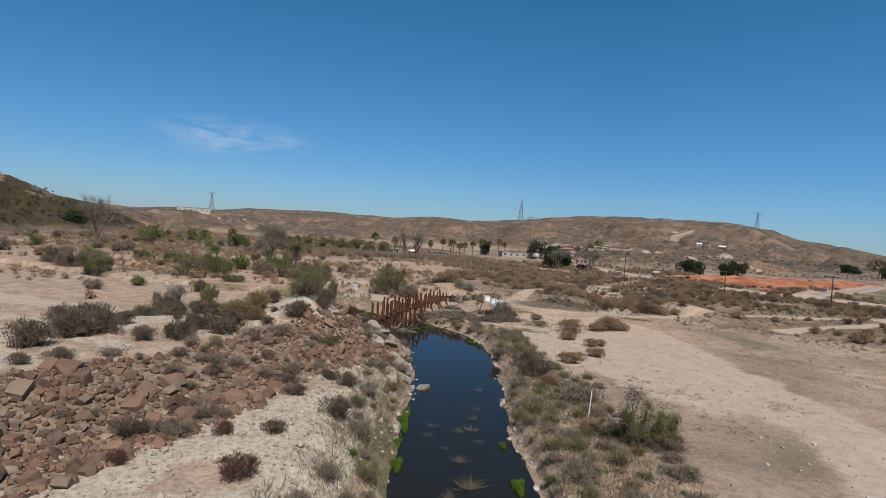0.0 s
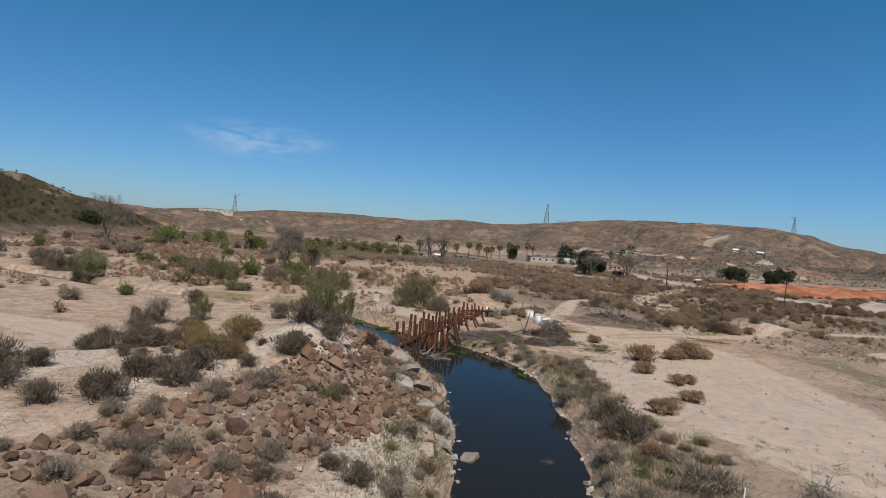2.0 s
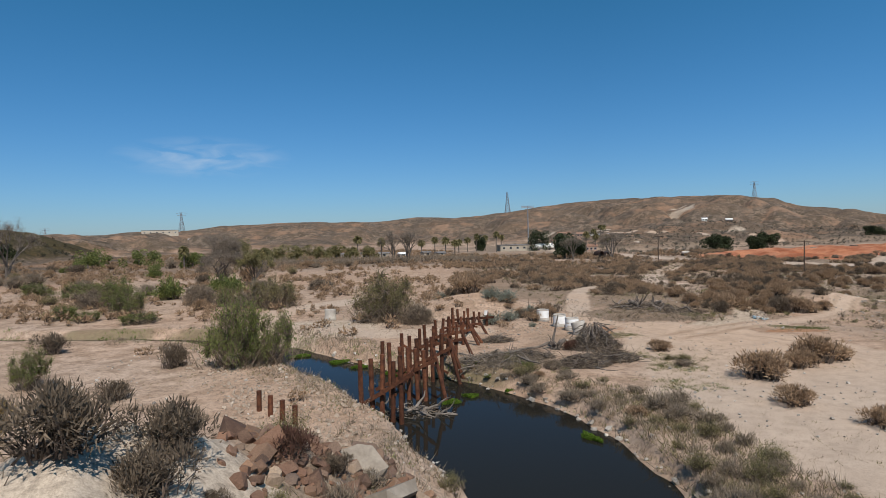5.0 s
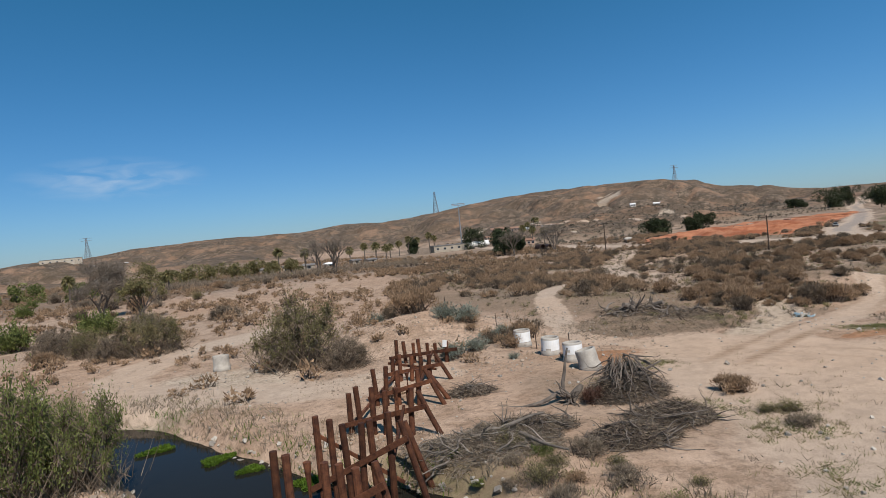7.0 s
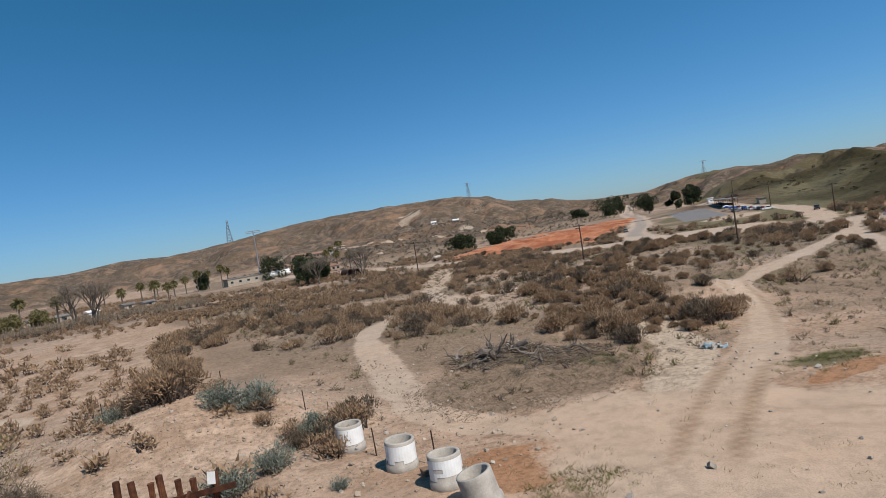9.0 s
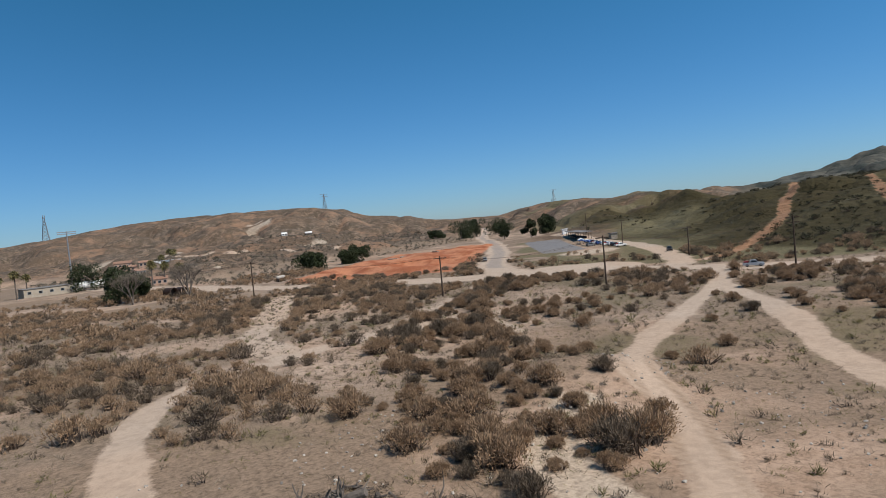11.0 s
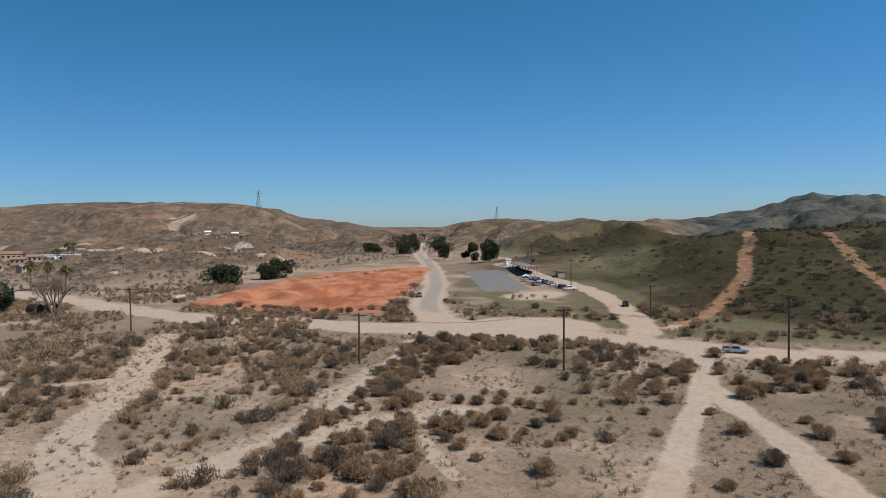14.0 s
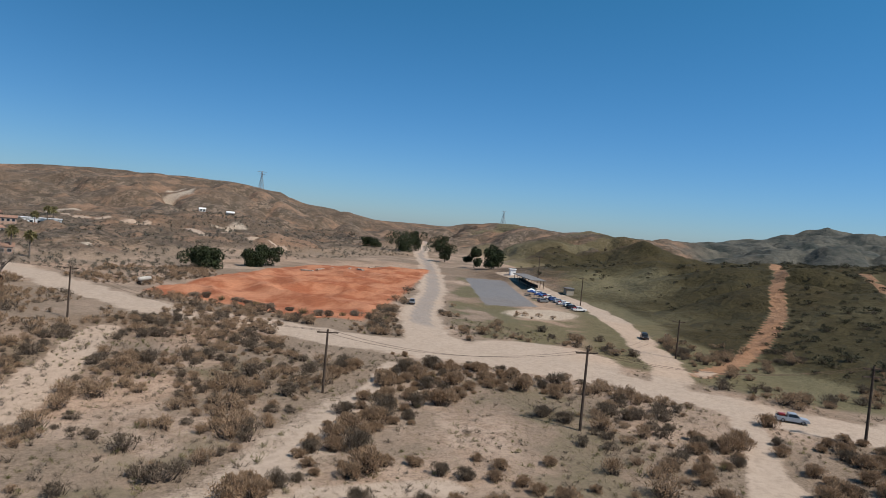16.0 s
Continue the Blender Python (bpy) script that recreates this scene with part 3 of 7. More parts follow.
    cover = np.maximum(cover, 0.6 * step(-120, -150, x) * step(3, 7, z) * step(560, 430, r) * step(0.35, 0.55, n1 + 0.1))
    green = np.maximum(green, 0.7 * step(7, 14, -side_of(x, y, ROAD)) * step(50, 55, az) * step(130, 110, az) * step(500, 400, r) * step(118, 132, r))
    cover = cover * (1 - 0.9 * knob)
    rust = np.maximum(rust, 0.2 * knob)
    pale = np.maximum(pale, 0.95 * step(1.2, 0.7, np.hypot((x + 10.4) / 4.6, (y - 55.8) / 4.2)))
    # pale cuts in the mesa and a bare stripe up its slope
    for sx, sy, wx, wy in ((250, 665, 24, 14), (262, 690, 12, 7), (150, 600, 20, 12), (110, 640, 22, 14), (108, 371, 2.2, 13), (222, 500, 16, 9)):
        pale = np.maximum(pale, 0.75 * step(1.0, 0.6, np.hypot((x - sx) / wx, (y - sy) / wy)))
    pale = np.maximum(pale, 0.8 * step(1.2, 0.6, np.hypot((x - 177) / 13, (y - 224) / 9)))
    # red wet stains and green weeds round the meeting of the tracks
    for sx, sy, wx, wy in ((13.6, 102.0, 2.2, 2.6), (15.4, 100.4, 2.0, 1.4), (26.2, 96.0, 1.0, 0.7), (21.5, 101.6, 1.8, 0.6), (18.5, 105.0, 1.3, 0.5), (31.5, 99.6, 3.4, 0.9), (18.6, 96.2, 0.8, 0.6)):
        rust = np.maximum(rust, 0.95 * step(1.15, 0.7, np.hypot((x - sx) / wx, (y - sy) / wy)))
    for sx, sy, wx, wy in ((14.2, 98.6, 2.6, 1.3), (33.0, 101.6, 3.2, 1.6), (29.0, 107.5, 2.2, 1.4), (14.6, 86.0, 1.8, 1.6), (13.2, 80.8, 1.8, 1.6), (11.6, 96.4, 1.6, 1.2), (27.5, 112.6, 2.2, 1.6), (13.2, 89.5, 1.4, 1.6)):
        green = np.maximum(green, 0.7 * step(1.4, 0.3, np.hypot((x - sx) / wx, (y - sy) / wy)) * step(0.40, 0.54, fbm(x / 2.2, y / 2.2, 121, 3)))
    litter = np.maximum(litter, 0.8 * step(1.2, 0.7, np.hypot((x - 22) / 7.5, (y - 113) / 6.5)))
    u = side_of(x, y, RUBBLE)
    # the same darker brown over the whole rubble slope, between the stones
    litter = np.maximum(litter, 0.95 * step(-3.8, -2.2, u) * step(4.2 + 2 * step(40, 30, y), 2.6 + 2 * step(40, 30, y), u) * step(68, 64, y) * step(2, -1, x))
    q, _ = line_dist(x, y, ROAD_N)
    for sx, sy, wx, wy in ((15.8, 87.8, 2.4, 1.8), (14.9, 88, 2.4, 1.8), (15.1, 86.1, 2.4, 1.8)):
        litter = np.maximum(litter, 0.85 * step(1.2, 0.5, np.hypot((x - sx) / wx, (y - sy) / wy)))
    asphalt = np.maximum(quad_mask(x, y, LOT, 2), 0.42 * step(3.4, 2.2, q) * step(126, 136, x))
    return (road, orange, np.clip(green, 0, 1)), (litter, asphalt, cover), (np.clip(pale, 0, 1), np.clip(rust, 0, 1), np.maximum(hills, east))


GROUND = build_ground()

# ---- water ----
def build_water():
    verts, faces = [], []
    half = [np.interp(k / (len(CREEK) - 1), [a for a, _ in CREEK_HALF], [b for _, b in CREEK_HALF]) + 2.5 for k in range(len(CREEK))]
    for k, (x, y) in enumerate(CREEK):
        ax, ay = CREEK[max(k - 1, 0)]
        bx, by = CREEK[min(k + 1, len(CREEK) - 1)]
        d = math.hypot(bx - ax, by - ay)
        nx, ny = (by - ay) / d, -(bx - ax) / d
        verts += [(x - nx * half[k], y - ny * half[k], WATER), (x + nx * half[k], y + ny * half[k], WATER)]
        if k:
            faces.append((2 * k - 2, 2 * k - 1, 2 * k + 1, 2 * k))
    return tagged(new("water", raw_mesh("water", verts, faces, M_WATER)), "still dark creek water between scrubby banks", "creek", kind="structure")


build_water()

# ---- more materials ----
# stem brown, its dark tone also puts shade into the bushes' hearts
M_STEM = plain("dry_twigs", (0.085, 0.062, 0.05), (0.17, 0.13, 0.1), 4.0, 0.9, by="island", spread=0.5)
M_TWIG = plain("pale_twigs", (0.16, 0.12, 0.085), (0.28, 0.215, 0.155), 4.0, 0.9, by="island", spread=0.5)
M_BROWN = plain("rusty_scrub_leaves", (0.30, 0.195, 0.118), (0.56, 0.39, 0.245), 1.1, 0.85, by="island", spread=0.4, through_light=0.3)
M_DARK = plain("dark_scrub_leaves", (0.125, 0.095, 0.066), (0.285, 0.22, 0.155), 1.3, 0.85, by="island", spread=0.42, through_light=0.3)
M_RED = plain("reddish_scrub_leaves", (0.13, 0.065, 0.045), (0.22, 0.12, 0.085), 1.6, 0.85, by="island", spread=0.5, through_light=0.3)
M_GOLD = plain("golden_scrub_leaves", (0.27, 0.19, 0.08), (0.46, 0.335, 0.15), 1.6, 0.8, by="island", spread=0.5, through_light=0.35)
M_GREEN = plain("fresh_green_leaves", (0.14, 0.17, 0.045), (0.31, 0.345, 0.11), 1.2, 0.7, by="island", spread=0.55, through_light=0.4)
M_OLIVE = plain("olive_leaves", (0.18, 0.17, 0.07), (0.39, 0.335, 0.155), 1.2, 0.75, by="island", spread=0.5, through_light=0.4)
M_SAGE = plain("sage_leaves", (0.23, 0.26, 0.205), (0.39, 0.42, 0.34), 2.0, 0.8, by="island", spread=0.45, through_light=0.3)
M_GREY = plain("bleached_twigs", (0.20, 0.165, 0.13), (0.36, 0.30, 0.24), 2.0, 0.9, by="island", spread=0.45, through_light=0.2)
M_DEAD = plain("dead_grey_brush", (0.25, 0.20, 0.145), (0.45, 0.36, 0.265), 2.0, 0.9, by="island", spread=0.5, through_light=0.25)
M_TREE = plain("dark_tree_leaves", (0.022, 0.034, 0.012), (0.055, 0.07, 0.026), 0.6, 0.75, by="island", spread=0.5)
M_WEED = plain("bright_water_weed", (0.085, 0.16, 0.012), (0.18, 0.29, 0.03), 2.0, 0.6, by="island", spread=0.4, through_light=0.4)
M_DRY = plain("dry_grass", (0.27, 0.20, 0.125), (0.42, 0.33, 0.21), 1.0, 0.9, by="island", spread=0.55, through_light=0.35)
M_BARK = plain("grey_bark", (0.11, 0.09, 0.075), (0.22, 0.185, 0.155), 3.0, 0.95, bumps=0.4, spread=0.3)
M_WOOD = plain("driftwood", (0.17, 0.145, 0.12), (0.34, 0.29, 0.245), 3.0, 0.9, bumps=0.4, spread=0.5)
ROCK_TONES = ((0.06, 0.037, 0.027), (0.19, 0.108, 0.072), (0.095, 0.058, 0.042), (0.28, 0.17, 0.108), (0.135, 0.10, 0.08), (0.225, 0.125, 0.08), (0.11, 0.067, 0.049), (0.37, 0.28, 0.20))
M_ROCK = stone_material("rust_brown_rock", "object", ROCK_TONES)
M_RUBBLE = stone_material("rubble", "island", ROCK_TONES)
M_PALE = plain("pale_stone", (0.38, 0.34, 0.29), (0.58, 0.53, 0.46), 2.5, 0.9, bumps=0.3, by="island", spread=0.5)
M_SLAB = plain("stained_concrete", (0.28, 0.235, 0.185), (0.42, 0.365, 0.295), 1.6, 0.9, bumps=0.4, spread=0.3)
M_CONC = plain("grey_concrete", (0.36, 0.33, 0.29), (0.52, 0.48, 0.42), 1.6, 0.9, bumps=0.3, spread=0.15)
M_WHITE = plain("chipped_white_paint", (0.74, 0.74, 0.72), (0.86, 0.86, 0.84), 2.0, 0.6, spread=0.06, fine=0.1)
M_STEEL = plain("rusty_steel", (0.05, 0.035, 0.03), (0.13, 0.08, 0.06), 5.0, 0.6, 0.6, spread=0.2)

RNG = np.random.default_rng(7)


# ---- bushes ----
def unit(v):
    return v / np.maximum(np.linalg.norm(v, axis=-1, keepdims=True), 1e-9)


def sprays(rng, starts, tips, width):
    """Thin triangles from starts to tips."""
    d = unit(tips - starts)
    side = unit(np.cross(d, rng.normal(size=d.shape))) * (np.asarray(width) * np.ones(len(starts)))[:, None]
    v = np.stack([starts - side, starts + side, tips], 1).reshape(-1, 3)
    return v, np.arange(len(v)).reshape(-1, 3)


def flakes(rng, at, size, up=0.4):
    """Small leaf triangles lying any way round."""
    a = unit(rng.normal(size=at.shape) + np.array([0, 0, up]))
    b = unit(np.cross(a, rng.normal(size=at.shape)))
    s = (np.asarray(size) * rng.uniform(0.6, 1.3, len(at)))[:, None]
    v = np.stack([at - b * s * 0.42, at + b * s * 0.42, at + a * s], 1).reshape(-1, 3)
    return v, np.arange(len(v)).reshape(-1, 3)


def bush_arrays(seed, twigs, leaves, spread=1.0, leaf=0.11, stiff=0.55, slim=0.3):
    """A bush of radius and height one: the arrays of its stems and of its leaves."""
    rng = np.random.default_rng(seed)
    base = np.column_stack([rng.normal(0, 0.3 if slim < 0.2 else 0.22, (twigs, 2)) * spread, rng.uniform(0, 0.06, twigs)])
    phi = rng.uniform(0, math.tau, twigs)
    th = np.arccos(rng.uniform(0.12, 1.0, twigs) ** stiff)
    lobe = 0.80 + 0.15 * np.sin(phi * 2 + seed) + 0.13 * np.sin(phi * 3 + 2 * seed) + 0.10 * np.sin(th * 7 + phi * 4)
    reach = (1 - 0.42 * rng.uniform(0, 1, twigs) ** 2) * lobe
    tip = np.column_stack([np.sin(th) * np.cos(phi) * reach, np.sin(th) * np.sin(phi) * reach, np.cos(th) * reach * 1.0 + 0.06]) + base * 0.6
    stems = sprays(rng, base, tip, 0.016 if twigs < 150 else 0.009)
    k = rng.integers(0, twigs, leaves)
    f = rng.uniform(0.25, 1.03, leaves)[:, None] ** 0.7
    at = base[k] + (tip[k] - base[k]) * f + rng.normal(0, 0.055, (leaves, 3))
    at[:, 2] = np.maximum(at[:, 2], 0.02)
    d = unit(tip[k] - base[k]) + (rng.normal(0, 0.22, (leaves, 3)) + (0, 0, 0.35) if slim < 0.2 else rng.normal(0, 0.45, (leaves, 3)))
    fol = sprays(rng, at, at + unit(d) * (leaf * rng.uniform(0.6, 1.5, leaves))[:, None], leaf * slim)
    return stems, fol


def scrub_arrays(seed, clumps, leaves, leaf, inner=70, slim=0.2, up=0.45):
    """A dense desert bush of radius and height one: bare stems, a twiggy heart whose dark colour stands in for inner
    shade, and leaf sprays standing on uneven clumps.
    """
    rng = np.random.default_rng(seed)
    phi = rng.uniform(0, math.tau, clumps)
    out = np.sqrt(rng.uniform(0.0, 1.0, clumps)) * 0.74
    out[: clumps // 4] *= 0.4
    high = np.sqrt(np.maximum(1 - out ** 2, 0.1)) * rng.uniform(0.38, 0.74, clumps)
    c = np.column_stack([np.cos(phi) * out, np.sin(phi) * out, high])
    r = rng.uniform(0.2, 0.36, clumps)
    root = np.column_stack([rng.normal(0, 0.14, (clumps, 2)), np.zeros(clumps)])
    st = sprays(rng, root, c + (0, 0, 0.1), 0.02)
    k = rng.integers(0, clumps, inner)
    a = root[k] * 0.6 + c[k] * (0.55, 0.55, 0.0) + rng.normal(0, 0.09, (inner, 3)) * (1, 1, 0)
    b = c[k] + rng.normal(0, 0.5, (inner, 3)) * r[k][:, None]
    b[:, 2] = np.clip(b[:, 2], 0.12, 0.9)
    core = sprays(rng, a, b, 0.02 if inner > 60 else 0.035)
    k = rng.integers(0, clumps, leaves)
    d = unit(rng.normal(size=(leaves, 3)) + (0, 0, up))
    at = c[k] + d * (r[k] * rng.uniform(0.2, 1.0, leaves) ** 0.6)[:, None]
    at[:, 2] = np.maximum(at[:, 2] - leaf * 0.4, 0.0)
    way = unit(d * 0.75 + rng.normal(0, 0.35, (leaves, 3)) + (0, 0, 0.55))
    fol = sprays(rng, at, at + way * (leaf * rng.uniform(0.6, 1.5, leaves))[:, None], leaf * slim)
    return (np.concatenate([st[0], core[0]]), np.concatenate([st[1], core[1] + len(st[0])])), fol


def shrub_arrays(seed, clumps, twigs, leaves, leaf, skirt=0.25):
    """A tall irregular shrub of radius and height one: limbs to several clumps, twigs and small leaves on each."""
    rng = np.random.default_rng(seed)
    phi = rng.uniform(0, math.tau, clumps)
    out = np.sqrt(rng.uniform(0.0, 1.0, clumps)) * 0.68
    high = rng.uniform(0.22, 0.80, clumps) * (1.05 - 0.5 * out)
    c = np.column_stack([np.cos(phi) * out, np.sin(phi) * out, high])
    root = np.column_stack([rng.normal(0, 0.10, (clumps, 2)), np.zeros(clumps)])
    st = sprays(rng, root, c, 0.02)
    r = rng.uniform(0.17, 0.34, clumps) * (1.1 - 0.35 * out)
    k = rng.integers(0, clumps, twigs)
    d = unit(rng.normal(size=(twigs, 3)) + (0, 0, 0.55))
    a = c[k] - d * (r[k] * 0.4)[:, None]
    b = c[k] + d * (r[k] * rng.uniform(0.55, 1.25, twigs))[:, None]
    b[:, 2] = np.maximum(b[:, 2], 0.03)
    tw = sprays(rng, a, b, 0.006)
    low = int(twigs * skirt)
    ph = rng.uniform(0, math.tau, low)
    s0 = np.column_stack([rng.normal(0, 0.3, (low, 2)), np.zeros(low)])
    s1 = s0 + np.column_stack([np.cos(ph) * 0.45, np.sin(ph) * 0.45, rng.uniform(0.1, 0.5, low)])
    sk = sprays(rng, s0, s1, 0.006)
    q = rng.integers(0, twigs, leaves)
    at = a[q] + (b[q] - a[q]) * rng.uniform(0.2, 1.05, (leaves, 1)) + rng.normal(0, 0.022, (leaves, 3))
    at[:, 2] = np.maximum(at[:, 2], 0.02)
    fol = sprays(rng, at, at + unit(unit(b[q] - a[q]) + rng.normal(0, 0.8, (leaves, 3))) * (leaf * rng.uniform(0.6, 1.5, leaves))[:, None], leaf * 0.33)
    n1, n2 = len(st[0]), len(st[0]) + len(tw[0])
    return (np.concatenate([st[0], tw[0], sk[0]]), np.concatenate([st[1], tw[1] + n1, sk[1] + n2])), fol


def mesh_from(name, va, fa, mat, second=None, which=None):
    me = bpy.data.meshes.new(name)
    me.vertices.add(len(va))
    me.vertices.foreach_set("co", np.asarray(va, np.float32).ravel())
    me.loops.add(fa.size)
    me.loops.foreach_set("vertex_index", fa.astype(np.int32).ravel())
    me.polygons.add(len(fa))
    me.polygons.foreach_set("loop_start", np.arange(0, fa.size, 3, dtype=np.int32))
    me.materials.append(mat)
    if second is not None:
        me.materials.append(second)
        me.polygons.foreach_set("material_index", which.astype(np.int32))
    me.update(calc_edges=True)
    return me


M_HILLBUSH = plain("dark_hill_leaves", (0.06, 0.06, 0.036), (0.125, 0.115, 0.07), 1.2, 0.85, by="island", spread=0.5, through_light=0.3)
M_SAGEDRY = plain("grey_sage_brush", (0.15, 0.135, 0.105), (0.30, 0.265, 0.205), 1.4, 0.85, by="island", spread=0.4, through_light=0.3)
BUSHES = {
    "scrub": ("scrub_bush", "dry brown scrub bush with rust-tipped twigs on bare sand", M_BROWN, 150, 2000, 0.115, 0.17),
    "dark": ("dark_bush", "low dark grey-brown scrub bush on pale sand", M_DARK, 150, 2100, 0.13, 0.12),
    "red": ("red_bush", "small reddish dry bush on the sandy slope", M_RED, 120, 1800, 0.15, 0.1),
    "gold": ("golden_bush", "straw-golden brittle shrub with dark lower twigs", M_GOLD, 150, 2400, 0.12, 0.1),
    "green": ("green_bush", "upright fresh green shrub with brown stems", M_GREEN, 170, 1900, 0.11, 0.7),
    "olive": ("olive_shrub", "broad rounded olive-green shrub with bare lower twigs", M_OLIVE, 1500, 9000, 0.028, 0.5),
    "tall": ("green_shrub", "tall fresh green shrub with drooping brown stems", M_GREEN, 1300, 8500, 0.032, 0.25),
    "wide": ("tangled_shrub", "broad grey-brown tangled shrub with bare twigs", M_DEAD, 2200, 5000, 0.03, 0.9),
    "sage": ("sage_bush", "rounded silvery grey-green sage bush on gravel", M_SAGE, 120, 2000, 0.085, 0.55),
    "dead": ("dead_brush", "tangle of dead grey brush lying on the bank", M_DEAD, 260, 900, 0.22, 0.4),
    "brush": ("bank_brush", "dense grey-brown brush on the creek bank", M_DEAD, 200, 1500, 0.18, 0.075),
    "weedy": ("weedy_bush", "low olive weedy bush on the creek bank", M_OLIVE, 240, 1700, 0.055, 0.5),
}
BUSH_MESH = {}
for kind, (name, label, mat, tw, lv, leaf, stiff) in BUSHES.items():
    for k in range(3):
        if kind in ("tall", "olive", "wide"):
            st, fo = shrub_arrays(170 + k + tw, 34, tw, lv, leaf, stiff)
        elif kind in ("scrub", "dark", "red", "gold", "brush"):
            st, fo = scrub_arrays(100 + 10 * len(BUSH_MESH) + k, 22, lv, leaf, tw, stiff)
        else:
            st, fo = bush_arrays(100 + 10 * len(BUSH_MESH) + k, tw, lv, 1.0, leaf, stiff, 0.3 if kind in ("green", "sage", "weedy") else 0.065)
        BUSH_MESH[kind, k] = (mesh_from("stem", *st, M_TWIG if kind in ("tall", "olive", "wide") else M_STEM), mesh_from("foliage", *fo, mat))


def bush(kind, x, y, w, h=None, sink=0.03):
    name, label, *_ = BUSHES[kind]
    h = w * 0.5 if h is None else h
    ob = thing(name, x, y, ground_z(x, y) - sink, RNG.uniform(0, 360), label, "bush" if kind not in ("green", "olive", "tall", "wide") else "shrub", name.replace("_", " ") + " plants")
    ob.scale = (w / 2, w / 2, h)
    st, fo = BUSH_MESH[kind, int(RNG.integers(0, 3))]
    part("stem", st, None, ob)
    part("foliage", fo, None, ob)
    return ob


WEST = [("dark", -14.3, 44.9, 2.4), ("dark", -16.9, 46.3, 1.7), ("dark", -16.4, 47.4, 1.1), ("dark", -13.8, 46.1, 1.2), ("dark", -14.6, 47.9, 2.8),
        ("gold", -15.0, 49.6, 3.0), ("dark", -12.3, 49.2, 1.5), ("dark", -14.4, 54.1, 1.5), ("dark", -12.7, 52.7, 0.9), ("dark", -10.6, 51.6, 2.4),
        ("dark", -10.6, 54.6, 3.0), ("dark", -9.0, 55.2, 2.2), ("dead", -10.8, 46.6, 2.9), ("dark", -22.6, 81.2, 2.6), ("dark", -27.5, 68.2, 4.0), ("dark", -30.5, 67.2, 4.0)]
WEST4 = [("dark", -20.9, 53.0, 2.4), ("dark", -19.2, 53.6, 2.6), ("dark", -18.0, 54.2, 2.2), ("red", -17.0, 52.6, 1.6), ("dark", -16.0, 52.0, 2.0), ("dark", -23.0, 52.4, 2.2), ("dark", -23.7, 45.0, 3.4), ("dark", -24.4, 43.0, 3.2), ("dark", -22.2, 46.4, 2.2), ("dark", -16.4, 46.0, 2.6), ("dark", -15.4, 46.6, 2.2),
         ("dark", -14.2, 51.2, 2.6), ("gold", -14.6, 54.6, 3.0), ("dark", -10.4, 52.0, 2.4), ("dark", -9.4, 57.0, 2.6), ("dead", -25.2, 56.0, 2.6), ("dead", -21.6, 57.4, 3.0), ("dark", -31.0, 74.0, 3.2), ("dark", -28.0, 78.0, 3.0)]
WEST2 = [("dark", -17.6, 51.0, 0.9), ("dark", -18.6, 50.2, 1.1), ("dark", -19.7, 50.4, 1.4), ("dark", -17.6, 53.0, 1.4), ("red", -7.4, 60.6, 1.9), ("dark", -8.1, 56.3, 0.8),
         ("dark", -22.9, 36.8, 3.2), ("dark", -22.4, 40.0, 3.6), ("dark", -21.4, 42.0, 3.2), ("dark", -21.8, 44.1, 1.7), ("dark", -15.9, 41.8, 2.8), ("red", -16.9, 42.4, 1.8), ("dark", -17.8, 40.3, 2.0)]
WEST3 = [("red", -8.6, 29.0, 1.2), ("dark", -6.5, 29.7, 1.4), ("dark", -7.0, 36.4, 1.5), ("dark", -4.5, 39.6, 1.8), ("dark", -4.2, 33.8, 2.3), ("red", -6.7, 24.5, 1.9), ("red", -11.4, 24.9, 1.1),
         ("dark", -12.5, 27.8, 2.0), ("dark", -10.9, 28.4, 1.6), ("dark", -9.5, 31.0, 1.2), ("dead", -17.4, 35.8, 1.8), ("dark", -19.1, 33.7, 1.8), ("dark", -20.6, 32.6, 1.4), ("gold", -13.6, 50.6, 2.0), ("dead", -13.0, 37.6, 1.6)]
EAST = [("scrub", 18.7, 81.8, 4.2), ("scrub", 24.5, 85.9, 4.4), ("scrub", 16.9, 75.4, 2.6), ("scrub", 18.8, 71.4, 2.2), ("scrub", 20.0, 72.0, 1.8), ("scrub", 14.0, 60.7, 2.6), ("dark", 9.5, 57.9, 3.2),
        ("scrub", 15.4, 91.4, 2.2), ("scrub", 15.2, 62.7, 2.0), ("scrub", 17.7, 65.1, 2.2), ("dark", 9.8, 54.0, 3.6), ("dead", 12.0, 47.2, 4.2), ("scrub", 22.6, 84.6, 2.8), ("scrub", 26.6, 86.4, 2.6)]
